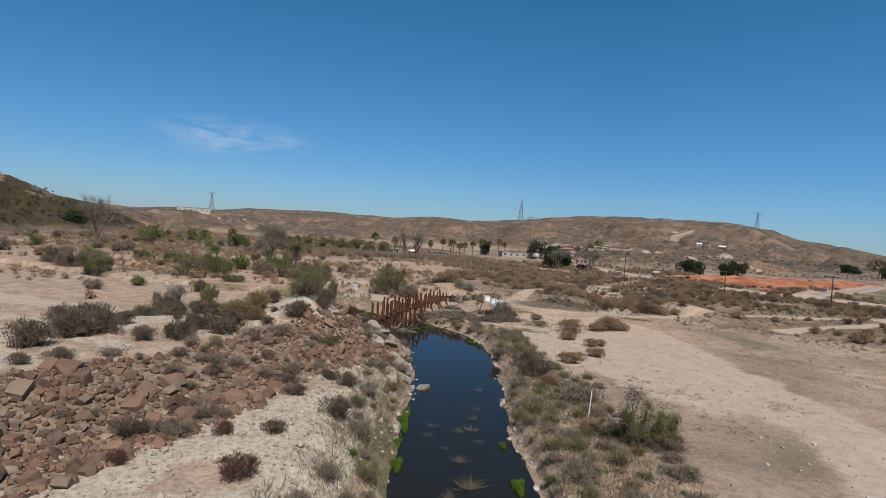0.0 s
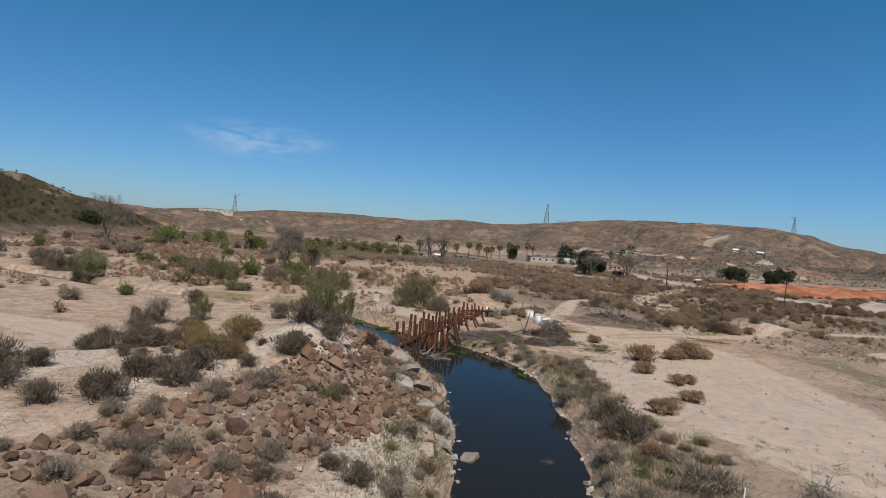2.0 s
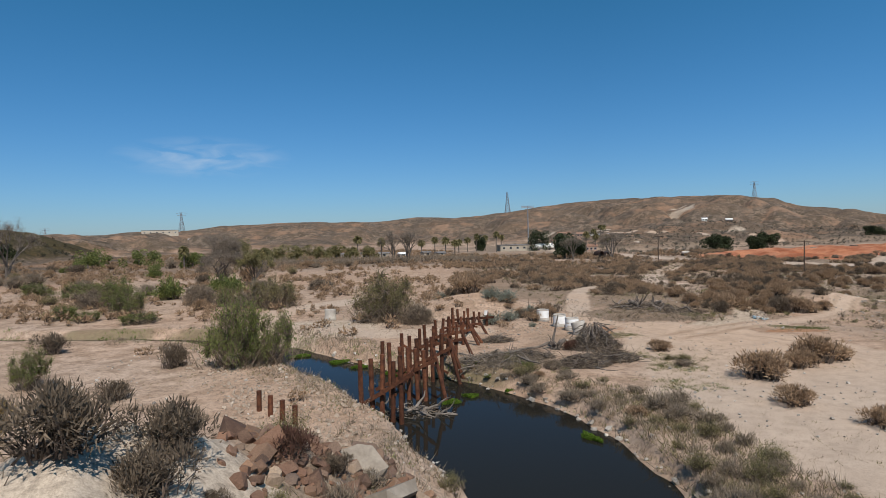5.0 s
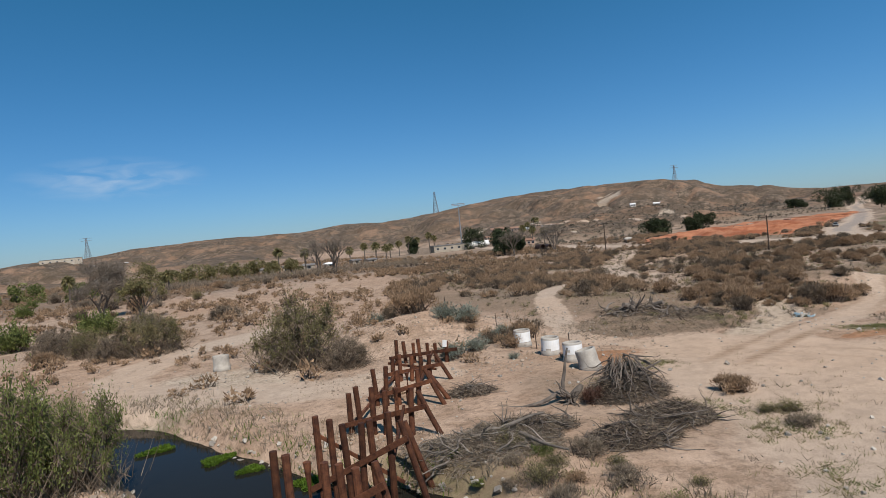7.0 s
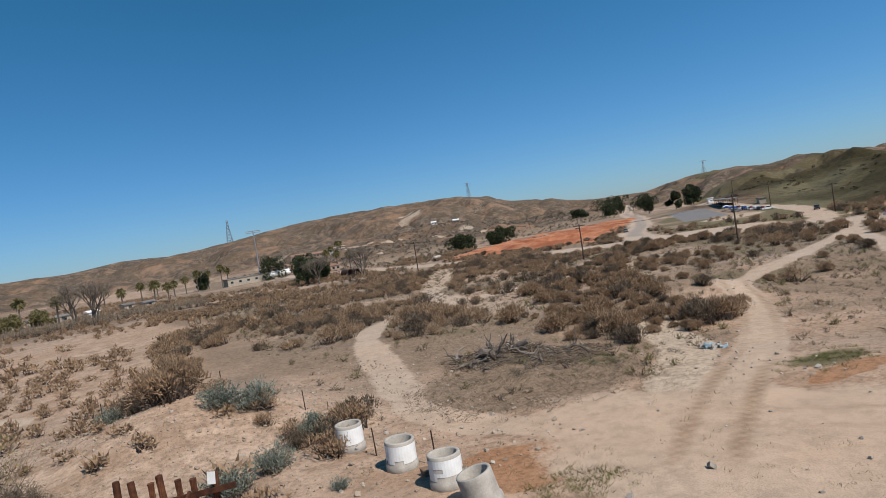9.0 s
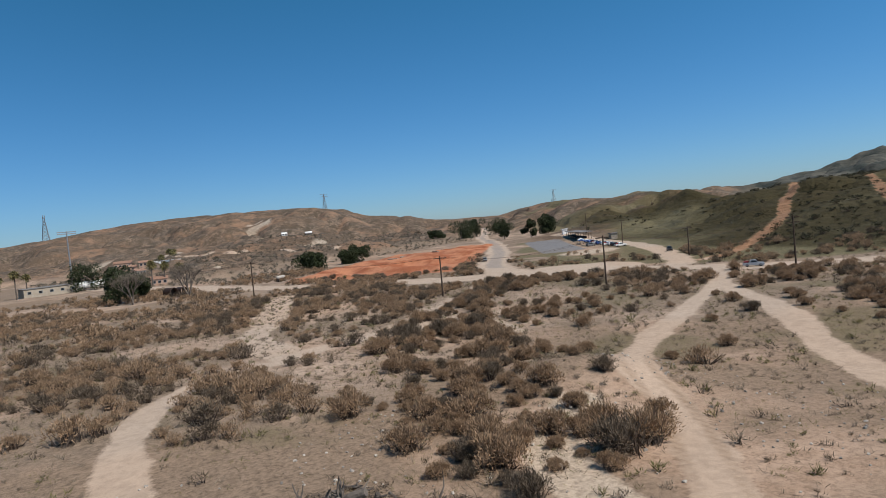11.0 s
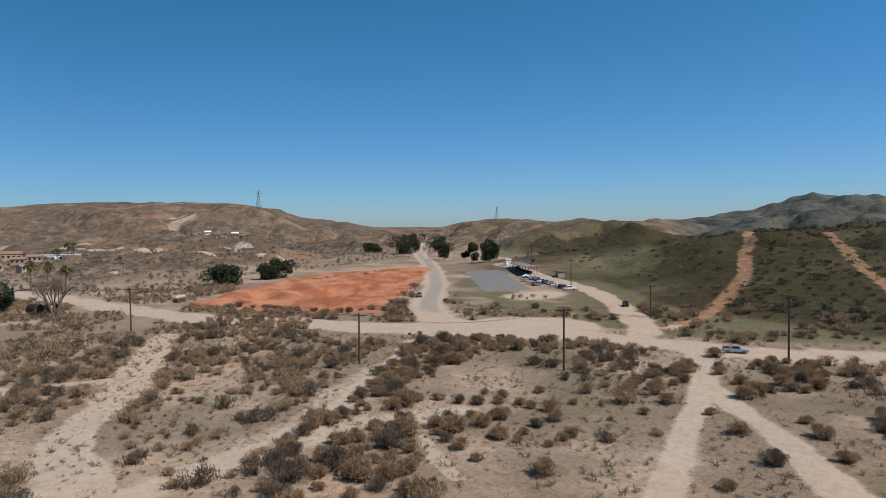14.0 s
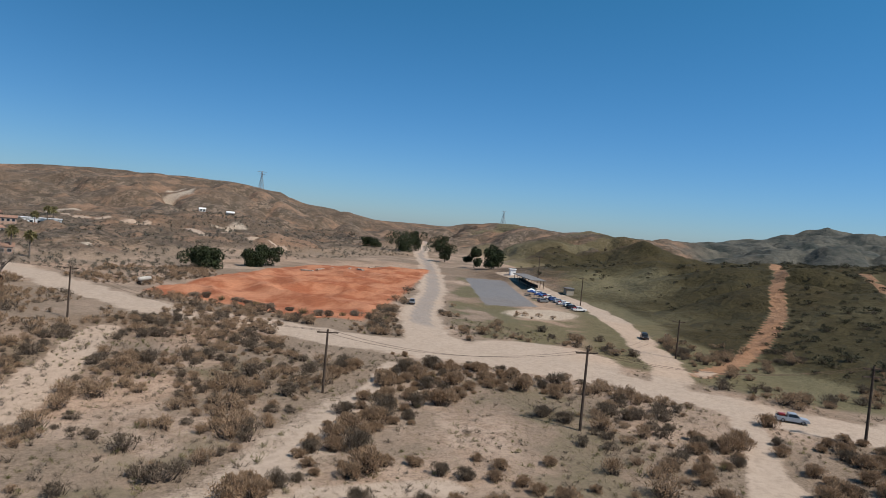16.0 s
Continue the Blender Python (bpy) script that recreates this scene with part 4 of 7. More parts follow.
MID = [("tall", -46.0, 132, 7.0, 6.0), ("tall", -41.9, 125.0, 6.0, 4.6), ("tall", -49.5, 124, 6.0, 2.0), ("tall", -64.0, 120, 8.0, 5.8), ("tall", -17.7, 90.4, 6.4, 6.2), ("tall", -15.0, 91.2, 5.0, 4.8), ("tall", -20.0, 96.0, 4.4, 4.0), ("dark", -22.5, 90.5, 3.0, 2.0),
       ("olive", -7.8, 113.6, 10.0, 6.2), ("wide", -4.2, 110.8, 5.0, 2.6), ("olive", -24.2, 131, 8.4, 5.2), ("wide", -28.0, 130.2, 5.0, 3.0), ("olive", -31.3, 134, 6.5, 4.0), ("tall", -29.5, 84.5, 3.4, 3.2), ("gold", -26.1, 75.3, 3.4, 1.8), ("tall", -20.5, 101, 4.2, 3.4), ("gold", -24.8, 72.4, 3.0, 1.8),
       ("tall", -37, 118, 6.0, 1.6), ("tall", -45, 121, 5.0, 1.5), ("dark", -36, 98, 4.0, 2.0), ("wide", -33.5, 80.5, 4.6, 2.6), ("wide", -36.5, 137, 6.0, 3.4), ("wide", -52, 136, 7.0, 3.6), ("wide", -40, 146, 6.0, 3.0), ("wide", -73, 128, 8.0, 4.4), ("wide", -80, 134, 7.0, 4.6),
       ("tall", -62, 152, 9.0, 3.4), ("tall", -72, 156, 8.0, 3.0), ("wide", -30, 150, 6.0, 2.8), ("wide", -22, 158, 6.0, 2.6)]
SAGE = [("sage", 3.9, 108.6, 2.1), ("sage", 5.9, 110.0, 1.9), ("sage", 8.9, 114.0, 1.8), ("sage", 6.6, 118.6, 2.6), ("sage", 5.0, 119.3, 2.2), ("sage", 8.4, 112.9, 1.5), ("scrub", 2.6, 122.5, 4.0), ("dark", 7.6, 112.2, 1.6), ("sage", 7.7, 105.4, 0.8),
        ("sage", -1.0, 126, 2.0), ("scrub", 10.2, 113.2, 2.2), ("dark", 0.5, 125.4, 2.4)]
for group in (WEST, WEST2, WEST3, WEST4, EAST):
    for kind, x, y, w in group:
        bush(kind, x, y, w * 1.1, w * {"dark": 0.52, "scrub": 0.5, "gold": 0.62, "red": 0.55, "dead": 0.3}[kind])
for kind, x, y, w, h in MID:
    bush(kind, x, y, w, h)
for kind, x, y, w in SAGE:
    bush(kind, x, y, w * 1.3, w * 0.66)


# ---- scrub over the flats ----
BELT = 1.0 if float(side_of(np.array([64.6]), np.array([158.7]), TRACK_P)[0]) > 0 else -1.0


def scrub_density(x, y):
    n = fbm(x / 13, y / 13, 81, 4)
    d = step(0.44, 0.52, n)
    field = step(112, 120, y + 0.35 * (x - 30)) * step(4, 12, x + 0.5 * (y - 128))
    d = d * (0.12 + 0.88 * field)
    d = d * (1 - 0.75 * step(-12, 2, side_of(x, y, TRACK_NE)))
    d = d * (1 - step(0.05, 0.4, road_mask(x, y))) * (1 - quad_mask(x, y, ORANGE, 4)) * (1 - 0.93 * quad_mask(x, y, ISLAND, 4))
    d = d * step(3, 6, creek_dist(x, y))
    # a dense belt along the wash track, thin growth on the grassy side of it, bare washes on the other
    q, _ = line_dist(x, y, TRACK_P)
    side = side_of(x, y, TRACK_P) * BELT
    here = step(40, 56, x) * step(112, 98, x) * step(60, 50, q)
    d = np.where(here * step(0, 0.5, side) > 0.5, np.where(q < 13 + 8 * (n - 0.5), np.maximum(d, 0.75 * step(0.36, 0.5, n)), 0.24 * d), d)
    d = np.where(here * step(0, -0.5, side) > 0.5, np.maximum(d, 0.7 * step(0.38, 0.5, n)), d)
    d = d * (1 - here * step(0.5, 0, side) * step(6.5, 3.5, q))
    for pts, half in zip(WASHES, (3.6, 2.4, 2.0, 1.4)):
        d = d * step(half * 0.8, half * 1.2, line_dist(x, y, pts)[0])
    d = d * (1 - step(1.0, 0.6, np.hypot((x - 24) / 9, (y - 80) / 30)))
    d = d * (1 - step(1.2, 0.8, np.hypot((x - 22) / 10, (y - 110) / 11))) * step(100, 112, y + 0.6 * np.maximum(x - 26, 0))
    d = d * (1 - step(1.15, 0.85, np.hypot((x - 36) / 11, (y - 99) / 11)))
    west = step(2, -4, x)
    d = np.where(west > 0.5, step(0.41, 0.5, n) * step(90, 140, y) * (1 - step(0.05, 0.4, road_mask(x, y))) * step(3, 6, creek_dist(x, y)) + 0.10 * step(0.5, 0.62, n) * step(64, 76, y), d)
    return np.where((x < -2) & (y < 72), 0, d)


def scatter(n, x0, x1, y0, y1, density, gap, seed, cell=None):
    """Random places, at least gap apart, thinned by the density."""
    rng = np.random.default_rng(seed)
    x, y = rng.uniform(x0, x1, n), rng.uniform(y0, y1, n)
    keep = rng.uniform(0, 1, n) < density(x, y)
    x, y = x[keep], y[keep]
    taken, out = {}, []
    for a, b in zip(x, y):
        i, j = int(a // gap), int(b // gap)
        if all(math.hypot(a - p, b - q) > gap for di in (-1, 0, 1) for dj in (-1, 0, 1) for p, q in taken.get((i + di, j + dj), ())):
            taken.setdefault((i, j), []).append((a, b))
            out.append((a, b))
    return np.array(out)


def joined(name, protos, places, widths, heights, mat, seed, label, category, sink=0.04):
    """One mesh of many copies of the prototypes, standing on the ground."""
    rng = np.random.default_rng(seed)
    zs = height(places[:, 0], places[:, 1]) - sink
    vs, fs, which, n = [], [], [], 0
    for (x, y), z, w, h in zip(places, zs, widths, heights):
        v, f, q = protos[int(rng.integers(0, len(protos)))]
        a = rng.uniform(0, math.tau)
        c, s = math.cos(a) * w / 2, math.sin(a) * w / 2
        which.append(q)
        vs.append(np.column_stack([v[:, 0] * c - v[:, 1] * s + x, v[:, 0] * s + v[:, 1] * c + y, v[:, 2] * h + z]))
        fs.append(f + n)
        n += len(v)
    return tagged(new(name, mesh_from(name, np.concatenate(vs), np.concatenate(fs), mat, M_STEM, np.concatenate(which))), label, category, kind="stuff")


def light_protos(seed, clumps, leaves, leaf, inner, count=6, slim=0.2):
    """Cheaper bushes for the far fields: the leaves, and the stems and heart as a second material."""
    out = []
    for k in range(count):
        (v, f), (v2, f2) = scrub_arrays(seed + k, clumps, leaves, leaf, inner, slim)
        out.append((np.concatenate([v, v2]), np.concatenate([f, f2 + len(v)]), np.repeat([1, 0], [len(f), len(f2)])))
    return out


spots = scatter(34000, 3, 175, 60, 330, scrub_density, 1.5, 21)
near_first = np.argsort(np.minimum(line_dist(spots[:, 0], spots[:, 1], [(10, 78), (20, 100), (60, 145), (112, 192)])[0], line_dist(spots[:, 0], spots[:, 1], [(48, 96), (116, 144)])[0] + 2))
spots = spots[near_first]
sizes = np.clip(np.random.default_rng(3).lognormal(0.78, 0.36, len(spots)), 0.7, 4.2)
for (x, y), w in list(zip(spots, sizes))[:400]:
    bush("scrub" if RNG.uniform() < 0.8 else "dark", float(x), float(y), float(w), float(w) * 0.52)
rest, wide = spots[400:], sizes[400:]
half = np.random.default_rng(5).uniform(0, 1, len(rest)) < 0.62
close = np.arange(len(rest)) < 1150
for mask, clumps, leaves, leaf, inner, slim in ((close, 22, 640, 0.13, 50, 0.19), (~close, 11, 120, 0.2, 12, 0.3)):
    joined("scrub_field", light_protos(300, clumps, leaves, leaf, inner, slim=slim), rest[half & mask], wide[half & mask], wide[half & mask] * 0.52, M_BROWN, 11, "hundreds of dry brown scrub bushes over the flat", "scrub")
    joined("dark_scrub_field", light_protos(320, clumps, leaves, leaf, inner, slim=slim), rest[~half & mask], wide[~half & mask], wide[~half & mask] * 0.45, M_DARK, 12, "many dark grey-brown scrub bushes over the flat", "scrub")


def low_density(x, y):
    open_ground = (1 - step(0.05, 0.3, road_mask(x, y))) * (1 - quad_mask(x, y, ORANGE, 4)) * step(4, 8, creek_dist(x, y))
    bare = 1 - step(1.0, 0.6, np.hypot((x - 24) / 12, (y - 88) / 26))
    return open_ground * bare * (0.12 + 0.88 * step(0.44, 0.56, fbm(x / 7, y / 7, 133, 4))) * step(104, 114, y + 0.5 * np.maximum(x - 30, 0))


low_spots = scatter(26000, 12, 150, 88, 240, low_density, 0.95, 27)
lsize = np.clip(np.random.default_rng(28).lognormal(-0.15, 0.4, len(low_spots)), 0.4, 1.8)
third = np.arange(len(low_spots)) % 3
for k, (mat, label) in enumerate(((M_DEAD, "low grey dead brush between the bigger bushes"), (M_OLIVE, "low olive-green weeds between the bigger bushes"), (M_DARK, "low dark grey-brown brush between the bigger bushes"))):
    joined("low_brush", light_protos(400 + 10 * k, 5, 44, 0.42, 8, slim=0.09), low_spots[third == k], lsize[third == k], lsize[third == k] * 0.42, mat, 17 + k, label, "brush")
west_spots = scatter(15000, -150, 16, 66, 420, scrub_density, 1.8, 22)
wsize = np.clip(np.random.default_rng(6).lognormal(0.7, 0.35, len(west_spots)), 0.8, 4.0)
joined("scrub_field", light_protos(340, 9, 90, 0.26, 12, slim=0.28), west_spots, wsize, wsize * 0.45, M_BROWN, 13, "brown scrub bushes scattered west of the creek", "scrub")


wide_spots = scatter(900, -150, -26, 84, 262, lambda x, y: step(0.4, 0.55, fbm(x / 25, y / 25, 85, 3)) * step(4, 8, creek_dist(x, y)) * (1 - step(0.05, 0.3, road_mask(x, y))), 7.0, 26)
for k, (x, y) in enumerate(wide_spots[:70]):
    w = float(RNG.uniform(3.0, 6.5))
    bush(("brush", "dark", "brush", "green", "weedy", "brush", "scrub")[k % 7], float(x), float(y), w, w * float(RNG.uniform(0.4, 0.65)))


def hill_density(x, y):
    z = height(x, y)
    az = np.degrees(np.arctan2(x - 20, y - 95))
    return step(4 - 2.6 * step(54, 58, az), 9 - 6 * step(54, 58, az), z) * step(560, 460, np.hypot(x - 20, y - 95)) * (0.3 + 0.7 * step(0.42, 0.56, fbm(x / 40, y / 40, 91, 3))) * (0.14 + 0.86 * step(-2, 6, side_of(x, y, TRAIL_A))) * (1 - step(0.05, 0.4, road_mask(x, y)))


hill_spots = scatter(14000, 120, 420, 100, 420, hill_density, 2.9, 23)
hsize = np.clip(np.random.default_rng(8).lognormal(1.1, 0.38, len(hill_spots)), 1.3, 6.0)
joined("hill_brush", light_protos(360, 9, 120, 0.2, 10, slim=0.3), hill_spots, hsize * 0.85, hsize * 0.3, M_HILLBUSH, 14, "dark brush dotted over the green hillside", "brush")


def bench_density(x, y):
    d = -side_of(x, y, BENCH)
    return step(-6, 4, d) * step(330, 200, d) * (0.25 + 0.75 * step(0.4, 0.55, fbm(x / 20, y / 20, 93, 3))) * (1 - quad_mask(x, y, ORANGE, 4)) * (1 - step(0.05, 0.4, road_mask(x, y)))


bench_spots = scatter(15000, 58, 330, 285, 560, bench_density, 2.3, 25)
bsize = np.clip(np.random.default_rng(18).lognormal(0.6, 0.4, len(bench_spots)), 0.9, 4.0)
joined("hill_brush", light_protos(370, 7, 60, 0.24, 8, slim=0.3), bench_spots, bsize, bsize * 0.5, M_SAGEDRY, 16, "grey-brown brush covering the slope behind the road", "brush")
left_spots = scatter(2600, -310, -135, 190, 390, lambda x, y: step(4, 8, height(x, y)) * 0.9, 3.0, 30)
vsize = np.clip(np.random.default_rng(19).lognormal(0.9, 0.38, len(left_spots)), 1.2, 5.0)
joined("hill_brush", light_protos(365, 8, 80, 0.22, 10, slim=0.3), left_spots, vsize, vsize * 0.5, M_HILLBUSH, 20, "dark brush over a steep valley-side hill", "brush")
far_spots = scatter(9000, -420, 520, 330, 1000, hill_density, 5.0, 24)
fsize = np.clip(np.random.default_rng(9).lognormal(1.1, 0.4, len(far_spots)), 1.5, 7.0)
joined("hill_brush", light_protos(380, 4, 24, 0.5, 4), far_spots, fsize, fsize * 0.5, M_DARK, 15, "dark brush dotted over the far dry hills", "brush")


# ---- grass, weeds and twigs on the banks ----
def tufts(name, places, mat, blades, tall, seed, label, category, lean=0.5):
    rng = np.random.default_rng(seed)
    n = len(places) * blades
    xy = np.repeat(places, blades, 0) + rng.normal(0, 0.16, (n, 2))
    z = height(xy[:, 0], xy[:, 1])
    base = np.column_stack([xy, z - 0.02])
    hgt = np.repeat(rng.uniform(0.5, 1.25, len(places)), blades) * tall * rng.uniform(0.5, 1.1, n)
    tip = base + np.column_stack([rng.normal(0, lean, (n, 2)) * hgt[:, None], hgt])
    v, f = sprays(rng, base, tip, 0.008 + 0.022 * tall)
    return tagged(new(name, mesh_from(name, v, f, mat)), label, category, kind="stuff")


def bank_density(x, y):
    d = creek_dist(x, y)
    return step(0.0, 0.5, d) * step(5.0, 2.0, d) * (0.25 + 0.75 * step(0.4, 0.6, fbm(x / 3, y / 3, 95, 3)))


bank = scatter(52000, -34, 16, 16, 112, bank_density, 0.26, 31)
tufts("dry_grass", bank[::2], M_DRY, 7, 0.42, 41, "dry straw grass along the creek banks", "grass")
tufts("dead_stalks", bank[1::4], M_DEAD, 8, 0.65, 42, "grey dead stalks along the creek banks", "grass")
tufts("green_grass", bank[3::4], M_GREEN, 8, 0.3, 43, "short green grass along the creek banks", "grass")


reeds = scatter(9000, -60, 0, 84, 122, lambda x, y: step(-0.9, -0.3, creek_dist(x, y)) * step(1.6, 0.6, creek_dist(x, y)) * step(0.46, 0.56, fbm(x / 6, y / 6, 137, 3)), 0.3, 29)
tufts("reeds", reeds, M_WEED, 9, 0.5, 57, "bright green reeds along the upper creek", "reeds", 0.4)


def field_grass(x, y):
    return (0.25 + 0.75 * step(0.42, 0.58, fbm(x / 9, y / 9, 57))) * (0.3 + 0.7 * step(100, 118, y + 0.35 * (x - 30))) * (1 - step(0.05, 0.3, road_mask(x, y))) * 0.8 * (1 - 0.9 * step(1.1, 0.7, np.hypot((x - 24) / 13, (y - 80) / 32)))


flat = scatter(60000, 14, 140, 45, 205, field_grass, 0.5, 32)
tufts("dry_grass", flat[::2], M_DEAD, 9, 0.34, 44, "thin dry grass over the sandy flat", "grass", 0.8)
tufts("low_weeds", flat[1::2], M_OLIVE, 9, 0.26, 45, "low olive weeds over the sandy flat", "grass", 0.8)
wbank = scatter(2600, -30, -2, 15, 75, lambda x, y: 0.7 * step(0.5, 0.6, fbm(x / 4, y / 4, 99, 3)) + 0 * x, 0.5, 33)
tufts("dry_grass", wbank, M_DEAD, 5, 0.3, 46, "sparse dry grass on the rubble slope", "grass", 0.7)
# thin dead stalks and weeds on the bare ground near the heaps and banks
bare = scatter(16000, -26, 32, 66, 128, lambda x, y: step(0.3, 1.0, creek_dist(x, y)) * (0.06 + 0.94 * step(0.5, 0.6, fbm(x / 5, y / 5, 111, 4))) * (1 - 0.8 * step(0.2, 0.6, road_mask(x, y))), 0.3, 36)
tufts("dead_stalks", bare[::4], M_DRY, 9, 0.15, 47, "low straw stalks on bare sand", "grass", 0.5)
tufts("dry_grass", bare[1::4], M_OLIVE, 10, 0.15, 48, "low green sprouts on bare sand", "grass", 0.5)
strewn = scatter(5000, 12, 33, 104, 124, lambda x, y: step(1.15, 0.7, np.hypot((x - 22) / 8, (y - 113) / 7)) * (0.3 + 0.7 * step(0.4, 0.55, fbm(x / 3, y / 3, 119, 3))), 0.24, 40)
tufts("dead_stalks", strewn, M_DEAD, 9, 0.3, 55, "grey dead stalks and twigs strewn over a weedy patch", "grass", 1.2)
SAND_WEEDS = [(15.8, 87.8, 2.2, 1.6), (14.9, 88, 2.2, 1.6), (15.1, 86.1, 2.2, 1.6), (16, 52, 1.2, 0.8), (19.5, 55.1, 2, 1.2), (20.7, 51.7, 1.8, 1.4), (22.5, 50.2, 1.6, 1.2), (20.8, 44.1, 1.4, 1), (17.7, 41.6, 1.8, 1.4), (20.8, 41.7, 2.2, 1.4), (28.6, 49, 3, 1.8), (33.8, 62.6, 2.4, 1.6), (38.3, 74.1, 3, 1.6), (42.6, 73.2, 3.4, 2), (12.8, 82.8, 2.4, 1.6), (39, 95.2, 4, 2)]
weeds = scatter(9000, 8, 38, 76, 116, lambda x, y: np.max([step(1.3, 0.3, np.hypot((x - a) / b, (y - c) / d)) for a, c, b, d in ((14.2, 98.6, 2.6, 1.5), (33.0, 101.6, 3.2, 1.6), (14.6, 86.0, 2.0, 1.8), (13.2, 80.8, 2.0, 1.8), (11.6, 96.4, 1.6, 1.2), (27.5, 112.6, 2.2, 1.6), (13.2, 89.5, 1.4, 1.6))], 0), 0.2, 37)
patches = scatter(14000, 6, 70, 30, 110, lambda x, y: np.max([step(1.3, 0.2, np.hypot((x - a) / b, (y - c) / d)) for a, c, b, d in SAND_WEEDS], 0), 0.22, 77)
tufts("low_weeds", patches[::2], M_OLIVE, 16, 0.2, 78, "thin patches of low weeds on open sand", "grass", 0.9)
tufts("dead_stalks", patches[1::2], M_DEAD, 16, 0.22, 79, "thin patches of dead stalks on open sand", "grass", 0.9)
tufts("green_grass", weeds[1::2], M_GREEN, 34, 0.17, 56, "patches of short green grass on damp sand", "grass", 0.8)
tufts("low_weeds", weeds[::2], M_OLIVE, 30, 0.2, 49, "patches of low green weeds on damp sand", "grass", 0.9)
edge_grass = scatter(12000, -7, 2, 16, 64, lambda x, y: step(0.1, 0.5, creek_dist(x, y)) * step(4.4, 2.2, creek_dist(x, y)) * step(1, -1, x) * (0.3 + 0.7 * step(0.42, 0.55, fbm(x / 3, y / 3, 113, 3))), 0.22, 38)
tufts("green_grass", edge_grass[::2], M_GREEN, 7, 0.3, 50, "green grass between the sandy bank and the water", "grass", 0.7)
tufts("dry_grass", edge_grass[1::2], M_DRY, 7, 0.34, 51, "straw grass between the sandy bank and the water", "grass", 0.7)
low = scatter(26000, 2, 19, 18, 80, lambda x, y: step(0.2, 0.8, creek_dist(x, y)) * step(8.0, 5.5, creek_dist(x, y) + 2.0 * step(50, 62, y)) * (0.3 + 0.7 * step(0.4, 0.52, fbm(x / 5, y / 5, 97, 3))), 0.24, 39)
tufts("dead_stalks", low[::3], M_DEAD, 9, 0.55, 52, "grey-brown dead stalks on the creek bank", "grass", 0.45)
tufts("low_weeds", low[1::3], M_OLIVE, 9, 0.42, 53, "olive weeds on the creek bank", "grass", 0.55)
tufts("dry_grass", low[2::3], M_DRY, 9, 0.4, 54, "straw grass on the creek bank", "grass", 0.5)
verge = scatter(5200, -4.6, 19, 18, 90, lambda x, y: step(0.3, 1.0, creek_dist(x, y)) * step(8.6, 6.6, creek_dist(x, y) + 2.6 * step(50, 62, y) + 5 * step(2, 0, x)) * (0.12 + 0.88 * step(0.44, 0.54, fbm(x / 5, y / 5, 97, 3))), 1.2, 34)
for k, (x, y) in enumerate(verge):
    kind = ("brush", "weedy", "dead", "weedy", "scrub", "green", "brush", "weedy", "dead", "weedy", "brush")[k % 11]
    w = float(RNG.uniform(0.9, 2.5))
    if kind == "green":
        w *= 0.55
    bush(kind, float(x), float(y), w, w * float(RNG.uniform(0.3, 0.48)))
slope_brush = scatter(900, -28, -3, 16, 64, lambda x, y: step(-4.5, -2, side_of(x, y, RUBBLE)) * step(5.5, 3, side_of(x, y, RUBBLE)) * step(0.45, 0.58, fbm(x / 5, y / 5, 109, 3)), 1.2, 35)
for k, (x, y) in enumerate(slope_brush[:110]):
    w = float(RNG.uniform(0.8, 2.2))
    bush(("brush", "dead", "dead", "brush", "weedy", "dark")[k % 6], float(x), float(y), w, w * float(RNG.uniform(0.3, 0.5)), 0.0)
for k in range(16):
    f = k / 15
    bush(("weedy", "dark", "brush")[k % 3], 127 - 26 * f + float(RNG.uniform(-0.8, 0.8)), 226 + 42 * f ** 1.1 + float(RNG.uniform(-0.8, 0.8)), float(RNG.uniform(2.2, 4.0)), float(RNG.uniform(1.0, 1.7)))
bush("weedy", 15.8, 87.8, 2.2, 0.6)
bush("weedy", 14.9, 88, 1.8, 0.5)
bush("dead", 15.1, 86.1, 2.0, 0.5)
bush("tall", 13.8, 37.6, 5.0, 3.2)
bush("wide", 14.6, 37.0, 3.6, 1.5)
bush("wide", 12.2, 38.6, 3.2, 1.5)


